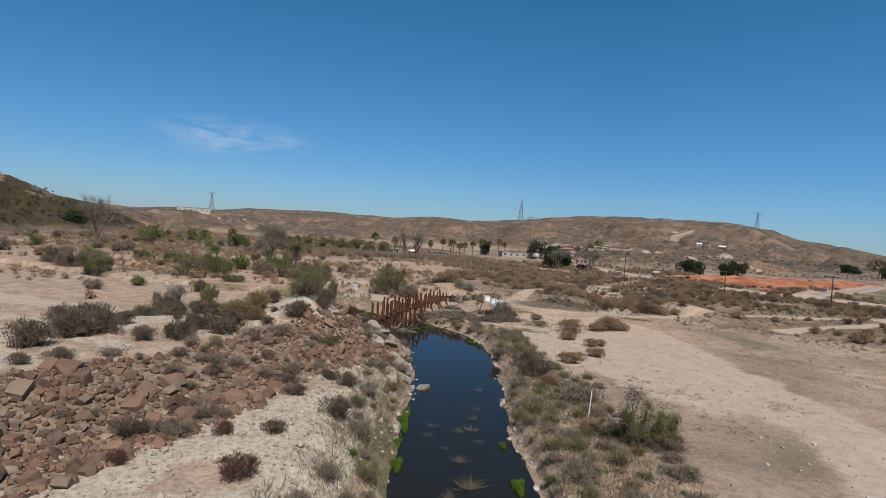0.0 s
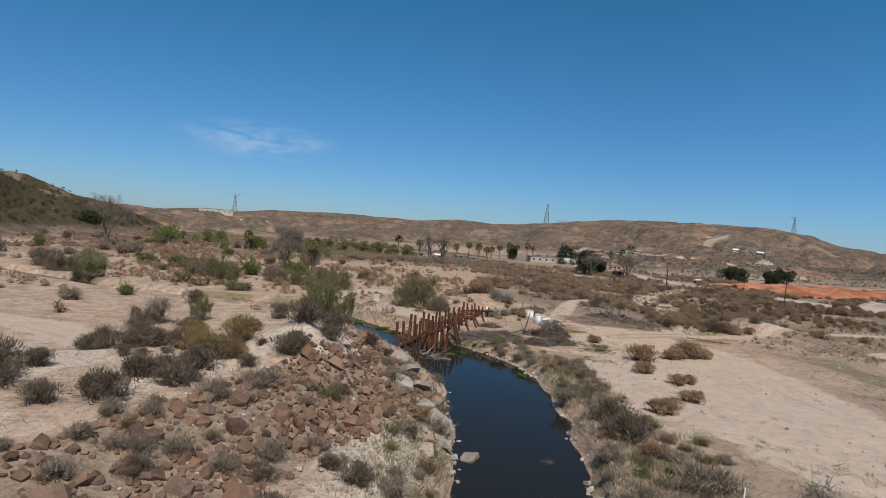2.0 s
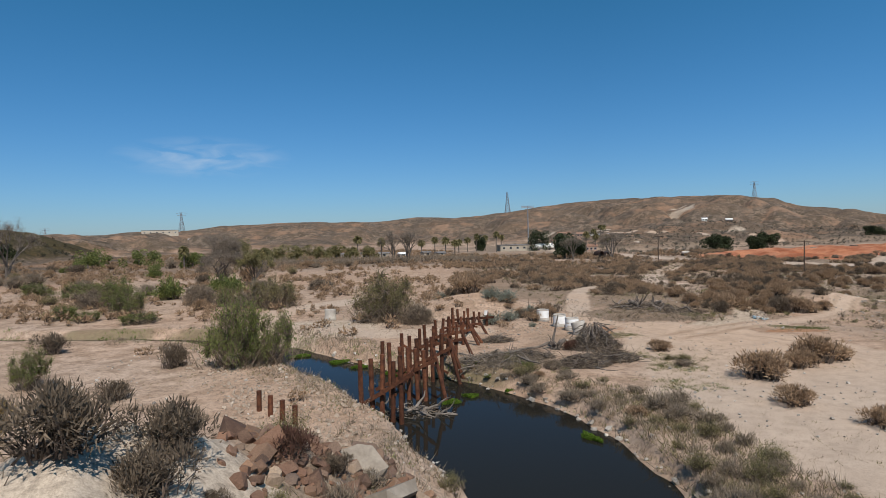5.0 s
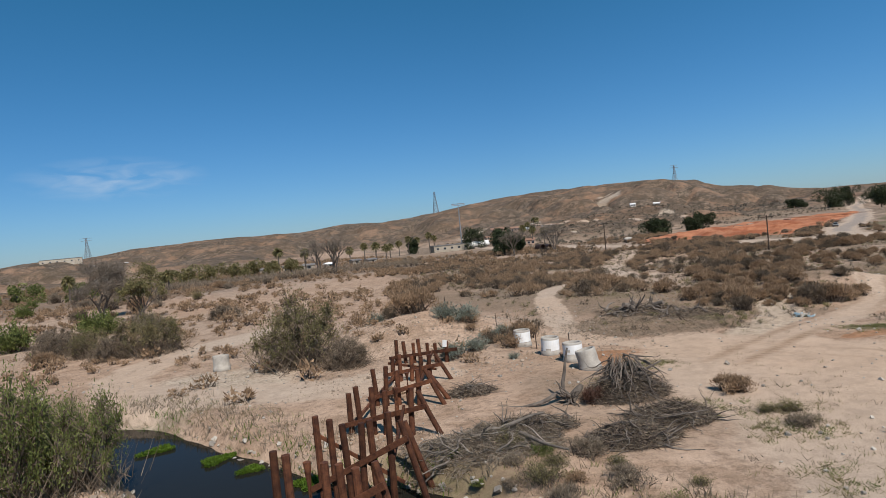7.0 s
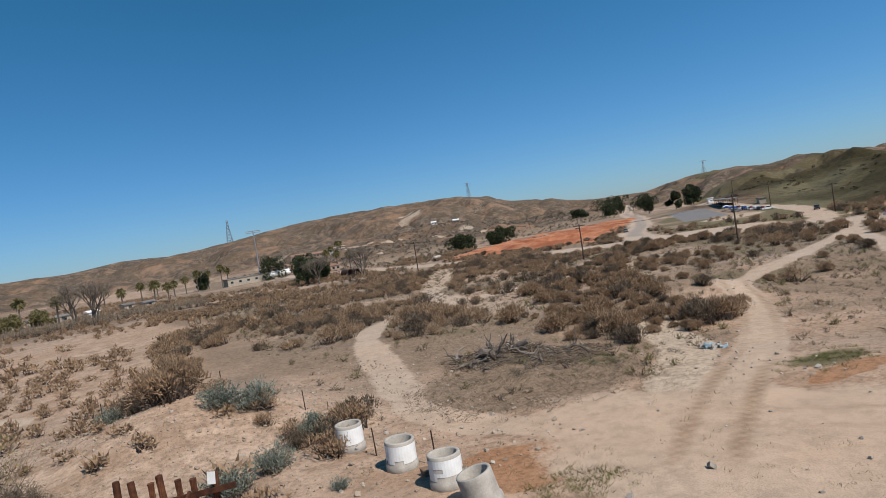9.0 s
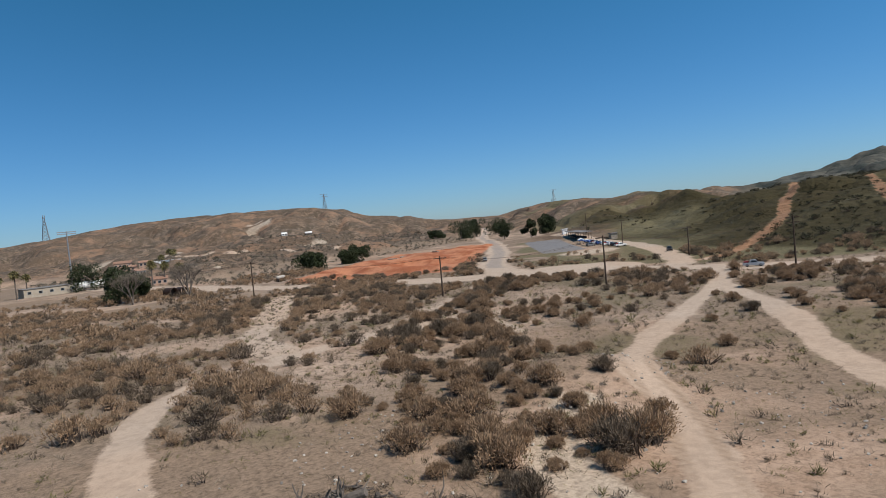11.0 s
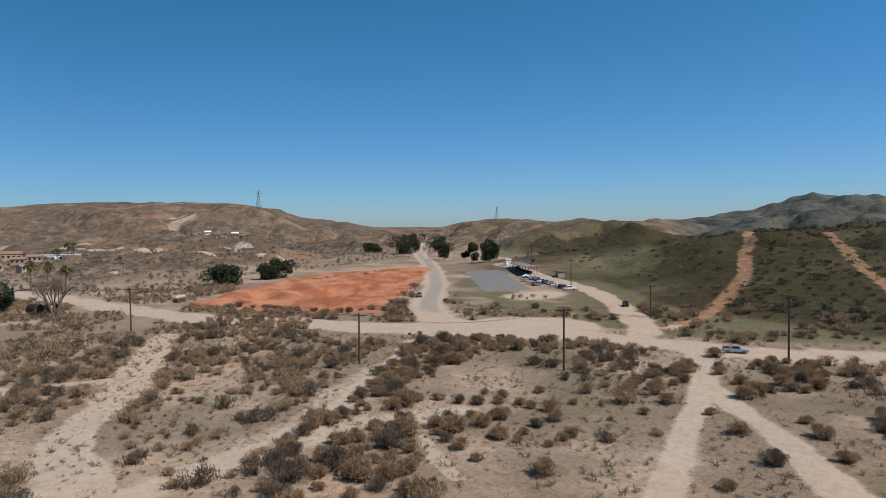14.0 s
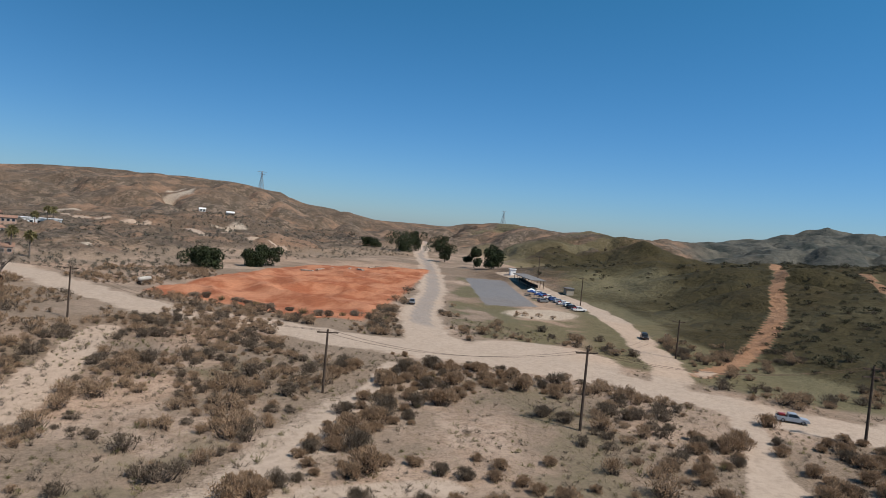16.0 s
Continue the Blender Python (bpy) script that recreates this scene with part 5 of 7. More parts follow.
# ---- trestle ----
def trestle():
    x0, y0 = -5.8, 78.0
    top = thing("trestle", x0, y0, WATER, label="ruined trestle of leaning rust-brown piles with diagonal braces", category="trestle")
    rng = random.Random(4)
    along, across = Vector((0.231, 0.968, 0)), Vector((0.9, -0.43, 0))

    def post(foot, head, r=0.145):
        bm = add_tube(bmesh.new(), [foot, Vector(foot).lerp(Vector(head), 0.5) + Vector((rng.uniform(-.03, .03), rng.uniform(-.03, .03), 0)), head], [r * 1.05, r, r * 0.95], 10)
        part("post", bm, M_RUST, top)

    rows = [0.0, 5.0, 10.0, 15.2, 20.6, 26.0, 31.5]
    heads = [3.8, 3.6, 3.4, 3.2, 3.05, 2.8, 2.7]
    for k, (s, hd) in enumerate(zip(rows, heads)):
        c = Vector((0, 0.2, 0)) + along * s
        g = ground_z(c.x + x0, c.y + y0) - WATER
        n = 7 if k == 6 else 6 if k in (1, 2, 3) else 5
        spots_ = []
        for j in range(n):
            u = (j - (n - 1) / 2) * 0.64 + rng.uniform(-.08, .08)
            f = c + across * u + along * rng.uniform(-.12, .12)
            h = Vector((f.x + rng.uniform(-.16, .16), f.y + rng.uniform(-.1, .1), hd + rng.uniform(-.35, .15)))
            post((f.x, f.y, min(g, 0) - 0.6 if k < 3 else g - 0.4), h)
            spots_.append((f, h))
        # battered pile on the downstream side
        if 1 <= k <= 5:
            f = c + across * (n * 0.33 + 1.35)
            h = c + across * (n * 0.33 + 0.15)
            post((f.x, f.y, g - 0.4), (h.x, h.y, hd - 0.15), 0.13)
            f2, h2 = f + along * 1.2 + across * 0.2, h + along * 0.9
            if k in (2, 4):
                post((f2.x, f2.y, g - 0.4), (h2.x, h2.y, hd - 0.5), 0.13)
        # braces bolted across the row
        (fa, ha), (fb, hb) = spots_[0], spots_[-1]
        lo, hi = max(g, 0) + 0.45, hd - 0.8
        off = -along * 0.2
        part("brace", beam(fa - across * 0.5 + off + Vector((0, 0, lo)), fb + across * 0.9 + off + Vector((0, 0, hi)), 0.1, 0.24), M_RUST, top)
        if k in (2, 5):
            off = along * 0.2
            part("brace", beam(fa - across * 0.3 + off + Vector((0, 0, hi + 0.1)), fb + across * 0.5 + off + Vector((0, 0, lo + 0.2)), 0.07, 0.16), M_RUST, top)
    # long timbers from row to row
    for a, b, u, za, zb in ((0, 1, 0.9, 1.6, 2.1), (2, 3, 1.7, 1.7, 2.3), (3, 5, -1.4, 1.5, 1.3), (4, 6, 1.2, 1.6, 1.8)):
        p, q = along * rows[a] + across * u, along * rows[b] + across * (u * 0.8)
        part("stringer", beam(p + Vector((0, 0.2, za)), q + Vector((0, 0.2, zb)), 0.12, 0.18), M_RUST, top)
    part("stringer", beam((-4.4, 1.6, 0.7), (0.2, 0.1, -0.1), 0.18, 0.2), M_RUST, top, "fallen timber sloping into the water")
    c = along * 31.5 + across * 1.9
    part("notice", add_box(bmesh.new(), (0.32, 0.03, 0.5), pose(c.x, c.y - 0.1, 2.35, 0, 6, -25), 0.005), M_WHITE, top, "small white notice board")
    return top


trestle()
stubs = thing("pile_row", -11.4, 76.2, 2.3, label="row of short cut-off dark timber piles at the bank", category="piles")
for j in range(4):
    x, y = -1.3 + j * 0.87, 1.4 - j * 1.0
    part("post", add_tube(bmesh.new(), [(x, y, -1.0), (x + 0.05, y, 1.35 - 0.03 * j)], [0.15, 0.14], 10), M_RUST, stubs)


# ---- rocks ----
def rock_mesh(seed, mat, flat=0.75):
    """An angular broken block: a skewed box with some corners knocked off."""
    rng = random.Random(seed)
    bm = bmesh.new()
    for sx in (-1, 1):
        for sy in (-1, 1):
            for sz in (-1, 1):
                p = Vector((sx * 0.5 * rng.uniform(0.6, 1.1), sy * 0.42 * rng.uniform(0.6, 1.1), sz * 0.36 * flat * rng.uniform(0.6, 1.1)))
                if rng.random() < 0.6:
                    bm.verts.new((p.x * rng.uniform(0.4, 0.65), p.y, p.z))
                    bm.verts.new((p.x, p.y * rng.uniform(0.4, 0.7), p.z * rng.uniform(0.5, 0.9)))
                else:
                    bm.verts.new(p)
    got = bmesh.ops.convex_hull(bm, input=bm.verts)
    loose = [g for g in got["geom_interior"] if isinstance(g, bmesh.types.BMVert)]
    if loose:
        bmesh.ops.delete(bm, geom=loose, context="VERTS")
    bmesh.ops.triangulate(bm, faces=bm.faces)
    return mesh_of(bm, "rock", mat)


M_GRAVEL = stone_material("grey_gravel", "island", ((0.26, 0.205, 0.155), (0.40, 0.325, 0.25), (0.32, 0.25, 0.19), (0.48, 0.405, 0.32)))
ROCKS = [rock_mesh(50 + k, M_ROCK) for k in range(14)]
SLABS = [rock_mesh(80 + k, M_SLAB, 0.42) for k in range(6)]


def arrays_of(me):
    v = np.empty(len(me.vertices) * 3)
    me.vertices.foreach_get("co", v)
    f = np.empty(len(me.polygons) * 3, int)
    me.polygons.foreach_get("vertices", f)
    return v.reshape(-1, 3), f.reshape(-1, 3)


def stones(name, places, size, mat, seed, label, category, sink=0.25, protos=None, parent=None):
    rng = np.random.default_rng(seed)
    protos = protos or [arrays_of(m) for m in ROCKS]
    z = height(places[:, 0], places[:, 1])
    vs, fs, n = [], [], 0
    for (x, y), zz, s in zip(places, z, size):
        v, f = protos[int(rng.integers(0, len(protos)))]
        m = np.array(Euler(rng.uniform(-0.7, 0.7, 3) * (1, 1, 9)).to_matrix()) * s
        vs.append(v @ m.T + (x, y, zz + s * (0.22 - sink)))
        fs.append(f + n)
        n += len(v)
    me = mesh_from(name, np.concatenate(vs), np.concatenate(fs), mat)
    me.shade_flat()
    ob = new(name, me)
    if parent is not None:
        ob.parent = parent
        ob.matrix_parent_inverse = parent.matrix_basis.inverted()
    return tagged(ob, label, "" if parent is not None else category, kind="stuff")


def rubble_density(x, y):
    u = side_of(x, y, RUBBLE)
    n = fbm(x / 4.5, y / 4.5, 73, 3)
    return step(-4.0, -2.2, u) * step(4.0 + 2.0 * step(40, 30, y), 2.4 + 2.0 * step(40, 30, y), u) * (0.2 + 0.8 * step(0.40, 0.5, n + 0.12 * step(45, 49, y) + 0.14 * step(36, 31, y))) * step(2, -1, x) * step(68, 64, y) * (1 - 0.72 * step(31.5, 34, y) * step(47.5, 44.5, y) * step(1.0, -0.6, u)) * (0.06 + 0.94 * step(0.75, 1.15, np.hypot((x + 10.6) / 3.6, (y - 56.0) / 3.4)))


slope = thing("rubble_slope", -9.0, 44.0, label="slope of loose angular rust-brown rocks above the creek", category="rubble", kind="structure")
big = scatter(15000, -32, -2, 12, 66, rubble_density, 0.4, 61)
order = np.argsort(np.hypot(big[:, 0] + 7, big[:, 1] - 50))
big = big[order]
for k, (x, y) in enumerate(big[:290]):
    s = float(np.clip(RNG.lognormal(-1.0, 0.42), 0.2, 1.1))
    ob = new("rock", ROCKS[int(RNG.integers(0, 14))])
    ob.parent = slope
    ob.matrix_parent_inverse = slope.matrix_basis.inverted()
    ob.matrix_basis = pose(float(x), float(y), ground_z(x, y) + 0.12 * s + RNG.uniform(0, 0.16), RNG.uniform(-80, 80), RNG.uniform(-80, 80), RNG.uniform(0, 360)) @ Matrix.Scale(s, 4)
stones("rubble", big[290:], np.clip(RNG.lognormal(-0.85, 0.5, len(big) - 290), 0.22, 1.4), M_RUBBLE, 62, "loose angular brown rocks", "rubble", 0.1, parent=slope)
small = scatter(26000, -32, -2, 12, 66, rubble_density, 0.2, 63)
stones("rubble", small, np.clip(RNG.lognormal(-1.25, 0.4, len(small)), 0.16, 0.7), M_RUBBLE, 64, "small broken brown stones", "rubble", 0.1, parent=slope)

# broken concrete at the water's edge
for k, (x, y, s, tilt) in enumerate(((-1.7, 54.0, 2.0, 40), (-1.5, 51.5, 1.3, 20), (-2.6, 57.0, 1.5, 30), (-3.4, 59.5, 1.8, 25), (-4.6, 61.5, 2.0, 25), (-3.0, 55.6, 1.6, 15), (0.1, 51.0, 1.3, 10),
                                    (-2.2, 48.2, 1.1, 25), (-5.4, 63.4, 1.8, 30), (-4.4, 57.4, 1.6, 20))):
    z = max(ground_z(x, y), WATER - 0.1)
    ob = new("concrete_slab", SLABS[k % 6])
    ob.matrix_basis = pose(x, y, z + 0.12 * s, tilt * 0.6, tilt, 40 * k) @ Matrix.Scale(s, 4)
    tagged(ob, "broken pale concrete slab tipped at the water's edge", "concrete slab", "broken slabs at the bank")
shore = scatter(5200, -14, 12, 16, 100, lambda x, y: step(-0.5, -0.1, creek_dist(x, y)) * step(1.0, 0.4, creek_dist(x, y)) * 0.9, 0.3, 65)
stones("shore_stones", shore, np.clip(RNG.lognormal(-1.5, 0.4, len(shore)), 0.12, 0.5), M_PALE, 66, "pale stones along the water's edge", "stones", 0.0)
chip = scatter(9000, -20, 4, 14, 66, lambda x, y: step(1.5, 3.0, side_of(x, y, RUBBLE)) * step(0.2, 1.0, creek_dist(x, y)) * (0.3 + 0.7 * step(0.45, 0.6, fbm(x / 3, y / 3, 107, 3))), 0.22, 69)
stones("pebbles", chip, np.clip(RNG.lognormal(-1.95, 0.45, len(chip)), 0.07, 0.45), M_GRAVEL, 70, "pale stones scattered down the sandy bank", "pebbles", 0.05)
shingle = scatter(16000, -24, -1, 62, 94, lambda x, y: step(0.2, 0.8, creek_dist(x, y)) * (0.25 + 0.75 * step(0.42, 0.56, fbm(x / 4, y / 4, 151, 3))) * step(9, 6, creek_dist(x, y)), 0.2, 75)
stones("gravel", shingle, np.clip(RNG.lognormal(-2.1, 0.5, len(shingle)), 0.05, 0.35), M_GRAVEL, 76, "pebbles and gravel over the creek bank", "gravel", 0.05)
gravel = scatter(9000, -8, 18, 102, 130, lambda x, y: 0.25 + 0.75 * step(0.45, 0.6, fbm(x / 4, y / 4, 117, 3)), 0.28, 73)
stones("gravel", gravel, np.clip(RNG.lognormal(-2.4, 0.45, len(gravel)), 0.05, 0.28), M_GRAVEL, 74, "grey gravel strewn over the mound", "gravel", 0.05)
peb = scatter(9000, -28, 60, 24, 132, lambda x, y: 0.1 + 0.9 * step(0.52, 0.62, fbm(x / 6, y / 6, 103, 3)), 0.4, 67)
stones("pebbles", peb, np.clip(RNG.lognormal(-2.0, 0.35, len(peb)), 0.07, 0.3), M_PALE, 68, "scattered pale pebbles on the ground", "pebbles", 0.05)


# ---- water weed and reeds ----
def weed(x, y, w, l, turn):
    n = int(1500 * w * l) + 160
    rng = np.random.default_rng(int(abs(x * 31 + y * 17)) + 5)
    r, a = np.sqrt(rng.uniform(0, 1, n)), rng.uniform(0, math.tau, n)
    r = r * (0.75 + 0.25 * np.sin(a * 3 + x))
    at = np.column_stack([r * np.cos(a) * w / 2, r * np.sin(a) * l / 2, rng.uniform(0.0, 0.16, n)])
    ob = new("water_weed", mesh_from("water_weed", *flakes(rng, at, 0.065, 0.8), M_WEED))
    ob.matrix_basis = pose(x, y, WATER, 0, 0, turn)
    tagged(ob, "bright green water weed floating by the bank", "water weed", "patches of water weed")


for x, y, w, l, t in ((-0.9, 42.5, 1.0, 6.5, 2), (-0.8, 34.0, 0.7, 2.4, 0), (-1.0, 37.5, 0.6, 1.8, 0), (5.6, 32.0, 0.8, 2.6, -4), (5.4, 38.2, 0.5, 1.2, 0), (-1.6, 81.6, 1.6, 0.9, 30), (-0.3, 83.0, 1.3, 0.8, 0),
                      (-10.6, 95.4, 2.2, 1.3, 40), (-8.6, 93.2, 1.6, 1.0, 20), (-14.4, 98.6, 2.4, 1.2, 30), (-5.2, 90.4, 3.2, 1.6, 20), (5.2, 74.0, 0.7, 2.0, 20), (-27, 104.5, 6.0, 2.2, 20), (2.4, 84.0, 0.9, 0.7, 0)):
    weed(x, y, w, l, t)


def reed_tuft(x, y, s):
    rng = np.random.default_rng(int(x * 91 + y * 7))
    n = 120
    base = np.column_stack([rng.normal(0, 0.10, (n, 2)), np.full(n, -0.1)])
    tip = base + np.column_stack([rng.normal(0, 0.32, (n, 2)), rng.uniform(0.1, 0.5, n)]) * s
    ob = new("reed_tuft", mesh_from("reed_tuft", *sprays(rng, base, tip, 0.009 * s), M_DRY if s > 1.2 else M_GREY))
    ob.matrix_basis = pose(x, y, WATER)
    tagged(ob, "dead straw-coloured reed tuft standing in dark water", "reeds", "reed tufts in the creek")


for x, y, s in ((3.0, 31.6, 1.6), (2.6, 35.2, 1.1), (3.6, 41.0, 1.1), (3.9, 43.6, 0.9), (2.8, 40.6, 0.8), (4.2, 46.0, 0.7), (1.0, 41.4, 0.8), (0.8, 39.4, 0.6), (4.8, 51.5, 0.8), (4.0, 38.8, 0.6), (1.9, 37.2, 0.6), (2.0, 30.4, 0.9)):
    reed_tuft(x, y, s)


# ---- driftwood ----
def crooked(rng, start, heading, length, rise=0.0, bends=4, wob=0.35):
    p, d, out = Vector(start), Vector(heading).normalized(), [Vector(start)]
    for _ in range(bends):
        d = (d + Vector((rng.uniform(-wob, wob), rng.uniform(-wob, wob), rng.uniform(-wob * 0.5, wob * 0.5) + rise))).normalized()
        p = p + d * length / bends
        out.append(p.copy())
    return out


def wood_pile(name, x, y, rx, ry, tall, branches, twigs, mat, label, seed, z=None, thick=0.09, cone=False):
    top = thing(name, x, y, z, label=label, category="driftwood")
    rng = random.Random(seed)
    zb = top.matrix_basis.translation.z
    for _ in range(branches):
        a, r = rng.uniform(0, math.tau), math.sqrt(rng.uniform(0, 1)) * rng.uniform(0.8, 1.15)
        px, py = rx * r * math.cos(a), ry * r * math.sin(a)
        g = (ground_z(x + px, y + py) if z is None else zb) - zb
        lift = tall * max(1 - r, 0.02) * rng.uniform(0.2, 1.0)
        b = a + rng.uniform(-0.7, 0.7) if cone else rng.uniform(0, math.tau)
        n = rng.uniform(0.7, 2.1)
        if cone:
            px, py, lift = px * 0.35, py * 0.35, tall * rng.uniform(0.45, 1.0)
        path = crooked(rng, (px, py, g + lift + 0.05), (math.cos(b), math.sin(b), rng.uniform(-1.6, -0.5) if cone else rng.uniform(-0.35, 0.25)), n * (1.25 if cone else 1), 0, 5, 0.65)
        path = [Vector((p.x, p.y, max(p.z, g + 0.03))) for p in path]
        rad = thick * rng.uniform(0.35, 1.3)
        part("branch", add_tube(bmesh.new(), path, [rad, rad * 0.95, rad * 0.85, rad * 0.65, rad * 0.45, rad * 0.2], 6), M_WOOD if rng.random() < 0.25 else mat, top)
    nr = np.random.default_rng(seed)
    a, r = nr.uniform(0, math.tau, twigs), np.sqrt(nr.uniform(0, 1, twigs))
    px, py = rx * 1.05 * r * np.cos(a), ry * 1.05 * r * np.sin(a)
    g = (height(px + x, py + y) if z is None else zb) - zb
    s = np.column_stack([px, py, g + tall * (1 - r) * nr.uniform(0.0, 1.1, twigs) + 0.04])
    e = s + unit(nr.normal(size=(twigs, 3)) * (1, 1, 0.35)) * nr.uniform(0.2, 0.8, twigs)[:, None]
    half = twigs // 2
    part("twig_tangle", mesh_from("twig_tangle", *sprays(nr, s[:half], e[:half], 0.016), M_GREY if mat is M_WOOD else M_STEM), None, top)
    part("twig_tangle", mesh_from("twig_tangle", *sprays(nr, s[half:], e[half:], 0.014), M_DEAD), None, top)
    return top


wood_pile("driftwood_heap", 10.6, 93.4, 2.2, 1.7, 2.0, 130, 7000, M_BARK, "tall heap of dark uprooted branches and roots on sand", 1, thick=0.042, cone=True)
wood_pile("driftwood_heap", 10.9, 89.2, 1.9, 1.6, 0.8, 90, 5200, M_BARK, "spread of dark dead branches on the bank", 2, thick=0.04)
wood_pile("driftwood_heap", 8.2, 87.4, 2.0, 1.4, 0.8, 80, 4600, M_BARK, "low tangle of dark dead branches on the bank", 8, thick=0.04)
wood_pile("driftwood_heap", 2.0, 88.8, 3.4, 2.0, 0.8, 90, 6400, M_WOOD, "mat of bleached sticks against the trestle", 3, thick=0.06)
wood_pile("driftwood_heap", 4.4, 90.4, 2.4, 1.2, 0.7, 60, 4200, M_BARK, "low tangle of dark twigs along a fallen trunk", 9, thick=0.04)
wood_pile("driftwood_heap", 3.3, 98.4, 1.4, 0.9, 0.6, 40, 1800, M_BARK, "small heap of dark dead branches on gravel", 4, thick=0.035)
bush("red", 8.8, 92.8, 1.8, 0.9)
wood_pile("driftwood_raft", -4.4, 79.4, 2.5, 1.0, 0.5, 40, 420, M_WOOD, "raft of bleached sticks caught below the trestle", 5, z=WATER)
wood_pile("branch_heap", 24.0, 120.0, 4.0, 3.0, 0.9, 60, 2600, M_BARK, "heap of grey uprooted branches on a weedy patch", 6, thick=0.11)
wood_pile("branch_heap", 27.0, 116.0, 3.4, 2.4, 0.4, 20, 2000, M_BARK, "low spread of grey branches on a weedy patch", 7)


def log(x, y, path, r, label, mat=M_WOOD):
    ob = thing("log", x, y, label=label, category="log")
    part("trunk", add_tube(bmesh.new(), path, [r * (1 - 0.6 * k / (len(path) - 1)) for k in range(len(path))], 9), mat, ob)
    return ob


log(3.4, 91.0, crooked(random.Random(5), (-1.5, -1.4, 0.35), (1.6, -0.5, 0.0), 3.2, 0, 6, 0.25), 0.12, "bleached crooked limb lying on the bank")
log(3.6, 88.6, crooked(random.Random(6), (0, 0, 0.5), (0.3, -1, -0.05), 3.0, 0, 6, 0.25), 0.1, "bleached crooked limb lying on the bank")
log(7.4, 94.0, crooked(random.Random(3), (0, 0, 0.5), (-1, -0.62, -0.03), 3.9, 0, 8, 0.5), 0.13, "grey fallen trunk lying on the bank", M_BARK)


def root_plate(x, y, s, turn, seed, label):
    """An uprooted stump: a short butt with crooked roots splaying from it."""
    rng = random.Random(seed)
    ob = thing("uprooted_stump", x, y, turn=turn, label=label, category="stump")
    part("butt", add_tube(bmesh.new(), [(0, 0, 0.2 * s), (0.5 * s, 0, 0.6 * s), (1.3 * s, 0.1 * s, 0.9 * s)], [0.34 * s, 0.28 * s, 0.2 * s], 10), M_BARK, ob)
    for k in range(16):
        a = math.tau * k / 16 + rng.uniform(-0.2, 0.2)
        path = crooked(rng, (0, 0, 0.35 * s), (-0.4, math.cos(a), 0.25 + math.sin(a)), rng.uniform(0.8, 1.9) * s, 0, 5, 0.55)
        path = [Vector((p.x, p.y, max(p.z, 0.04))) for p in path]
        r0 = rng.uniform(0.06, 0.15) * s
        part("root", add_tube(bmesh.new(), path, [r0 * f for f in (1, 0.85, 0.65, 0.5, 0.35, 0.18)], 6), M_BARK, ob)
    return ob


root_plate(10.9, 93.2, 1.15, 120, 61, "dark uprooted stump with twisted roots on a branch heap")
root_plate(7.6, 93.4, 0.75, 30, 62, "dark uprooted stump with twisted roots on a branch heap")
root_plate(23.4, 119.6, 1.1, 200, 63, "grey uprooted stump with splayed roots on a weedy patch")
root_plate(25.6, 120.4, 0.9, 300, 64, "grey uprooted stump with splayed roots on a weedy patch")
snag = log(7.4, 94.2, [(0, 0, -0.2), (0.12, 0.05, 0.9), (0.3, 0.1, 1.5), (0.36, 0.1, 1.9), (0.55, 0.1, 2.7)], 0.12, "broken grey snag standing upright by the driftwood", M_BARK)
for k in range(5):
    log(14.0 + k * 0.1, 40.0 + 0.3 * k, crooked(random.Random(20 + k), (0, 0, 0.3), (math.cos(k * 1.2), math.sin(k * 1.2), 0.1), 2.2, 0, 4, 0.3), 0.14, "grey dead limb at the foot of a shrub")


# ---- concrete pipes ----
def lathe(profile, sides=28):
    bm = bmesh.new()
    rings = [[bm.verts.new((r * math.cos(k * math.tau / sides), r * math.sin(k * math.tau / sides), z)) for k in range(sides)] for r, z in profile]
    for a, b in zip(rings, rings[1:]):
        for k in range(sides):
            f = bm.faces.new((a[k], a[(k + 1) % sides], b[(k + 1) % sides], b[k]))
            f.smooth = True
    bmesh.ops.recalc_face_normals(bm, faces=bm.faces)
    return bm


def pipe(x, y, lean, turn, painted, label, r=0.64, h=1.22):
    p = thing("concrete_pipe", x, y, turn=turn, label=label, category="concrete pipe", group="concrete pipe sections standing on end")
    tip = pose(0, 0, 0, lean)
    body = lathe([(r * 0.80, 0.02), (r * 0.80, h), (r * 0.83, h + 0.03), (r * 0.97, h + 0.03), (r, h), (r, h * 0.8), (r * 1.0, h * 0.78), (r * 0.985, 0.34), (r * 1.09, 0.26), (r * 1.09, -0.15), (r * 0.8, -0.15), (r * 0.8, 0.02)])
    bmesh.ops.transform(body, matrix=tip, verts=body.verts)
    part("barrel", body, M_CONC, p)
    if painted:
        bm = bmesh.new()
        for k in range(32):
            for j in range(5):
                a0, a1 = k * math.tau / 32, (k + 1) * math.tau / 32
                z0, z1 = 0.36 + j * 0.15, 0.36 + (j + 1) * 0.15
                if painted < 1 and (fbm(np.array([k / 3.0 + x]), np.array([j / 1.5 + y]), 77, 2)[0] < 0.2 + 0.3 * (1 - painted) + 0.12 * (j == 0)):
                    continue
                bm.faces.new([bm.verts.new(((r + 0.006) * math.cos(a), (r + 0.006) * math.sin(a), z)) for a, z in ((a0, z0), (a1, z0), (a1, z1), (a0, z1))])
        bmesh.ops.remove_doubles(bm, verts=bm.verts, dist=0.001)
        bmesh.ops.transform(bm, matrix=tip, verts=bm.verts)
        part("paint_patch", bm, M_WHITE, p, "flaking white paint")
    return p


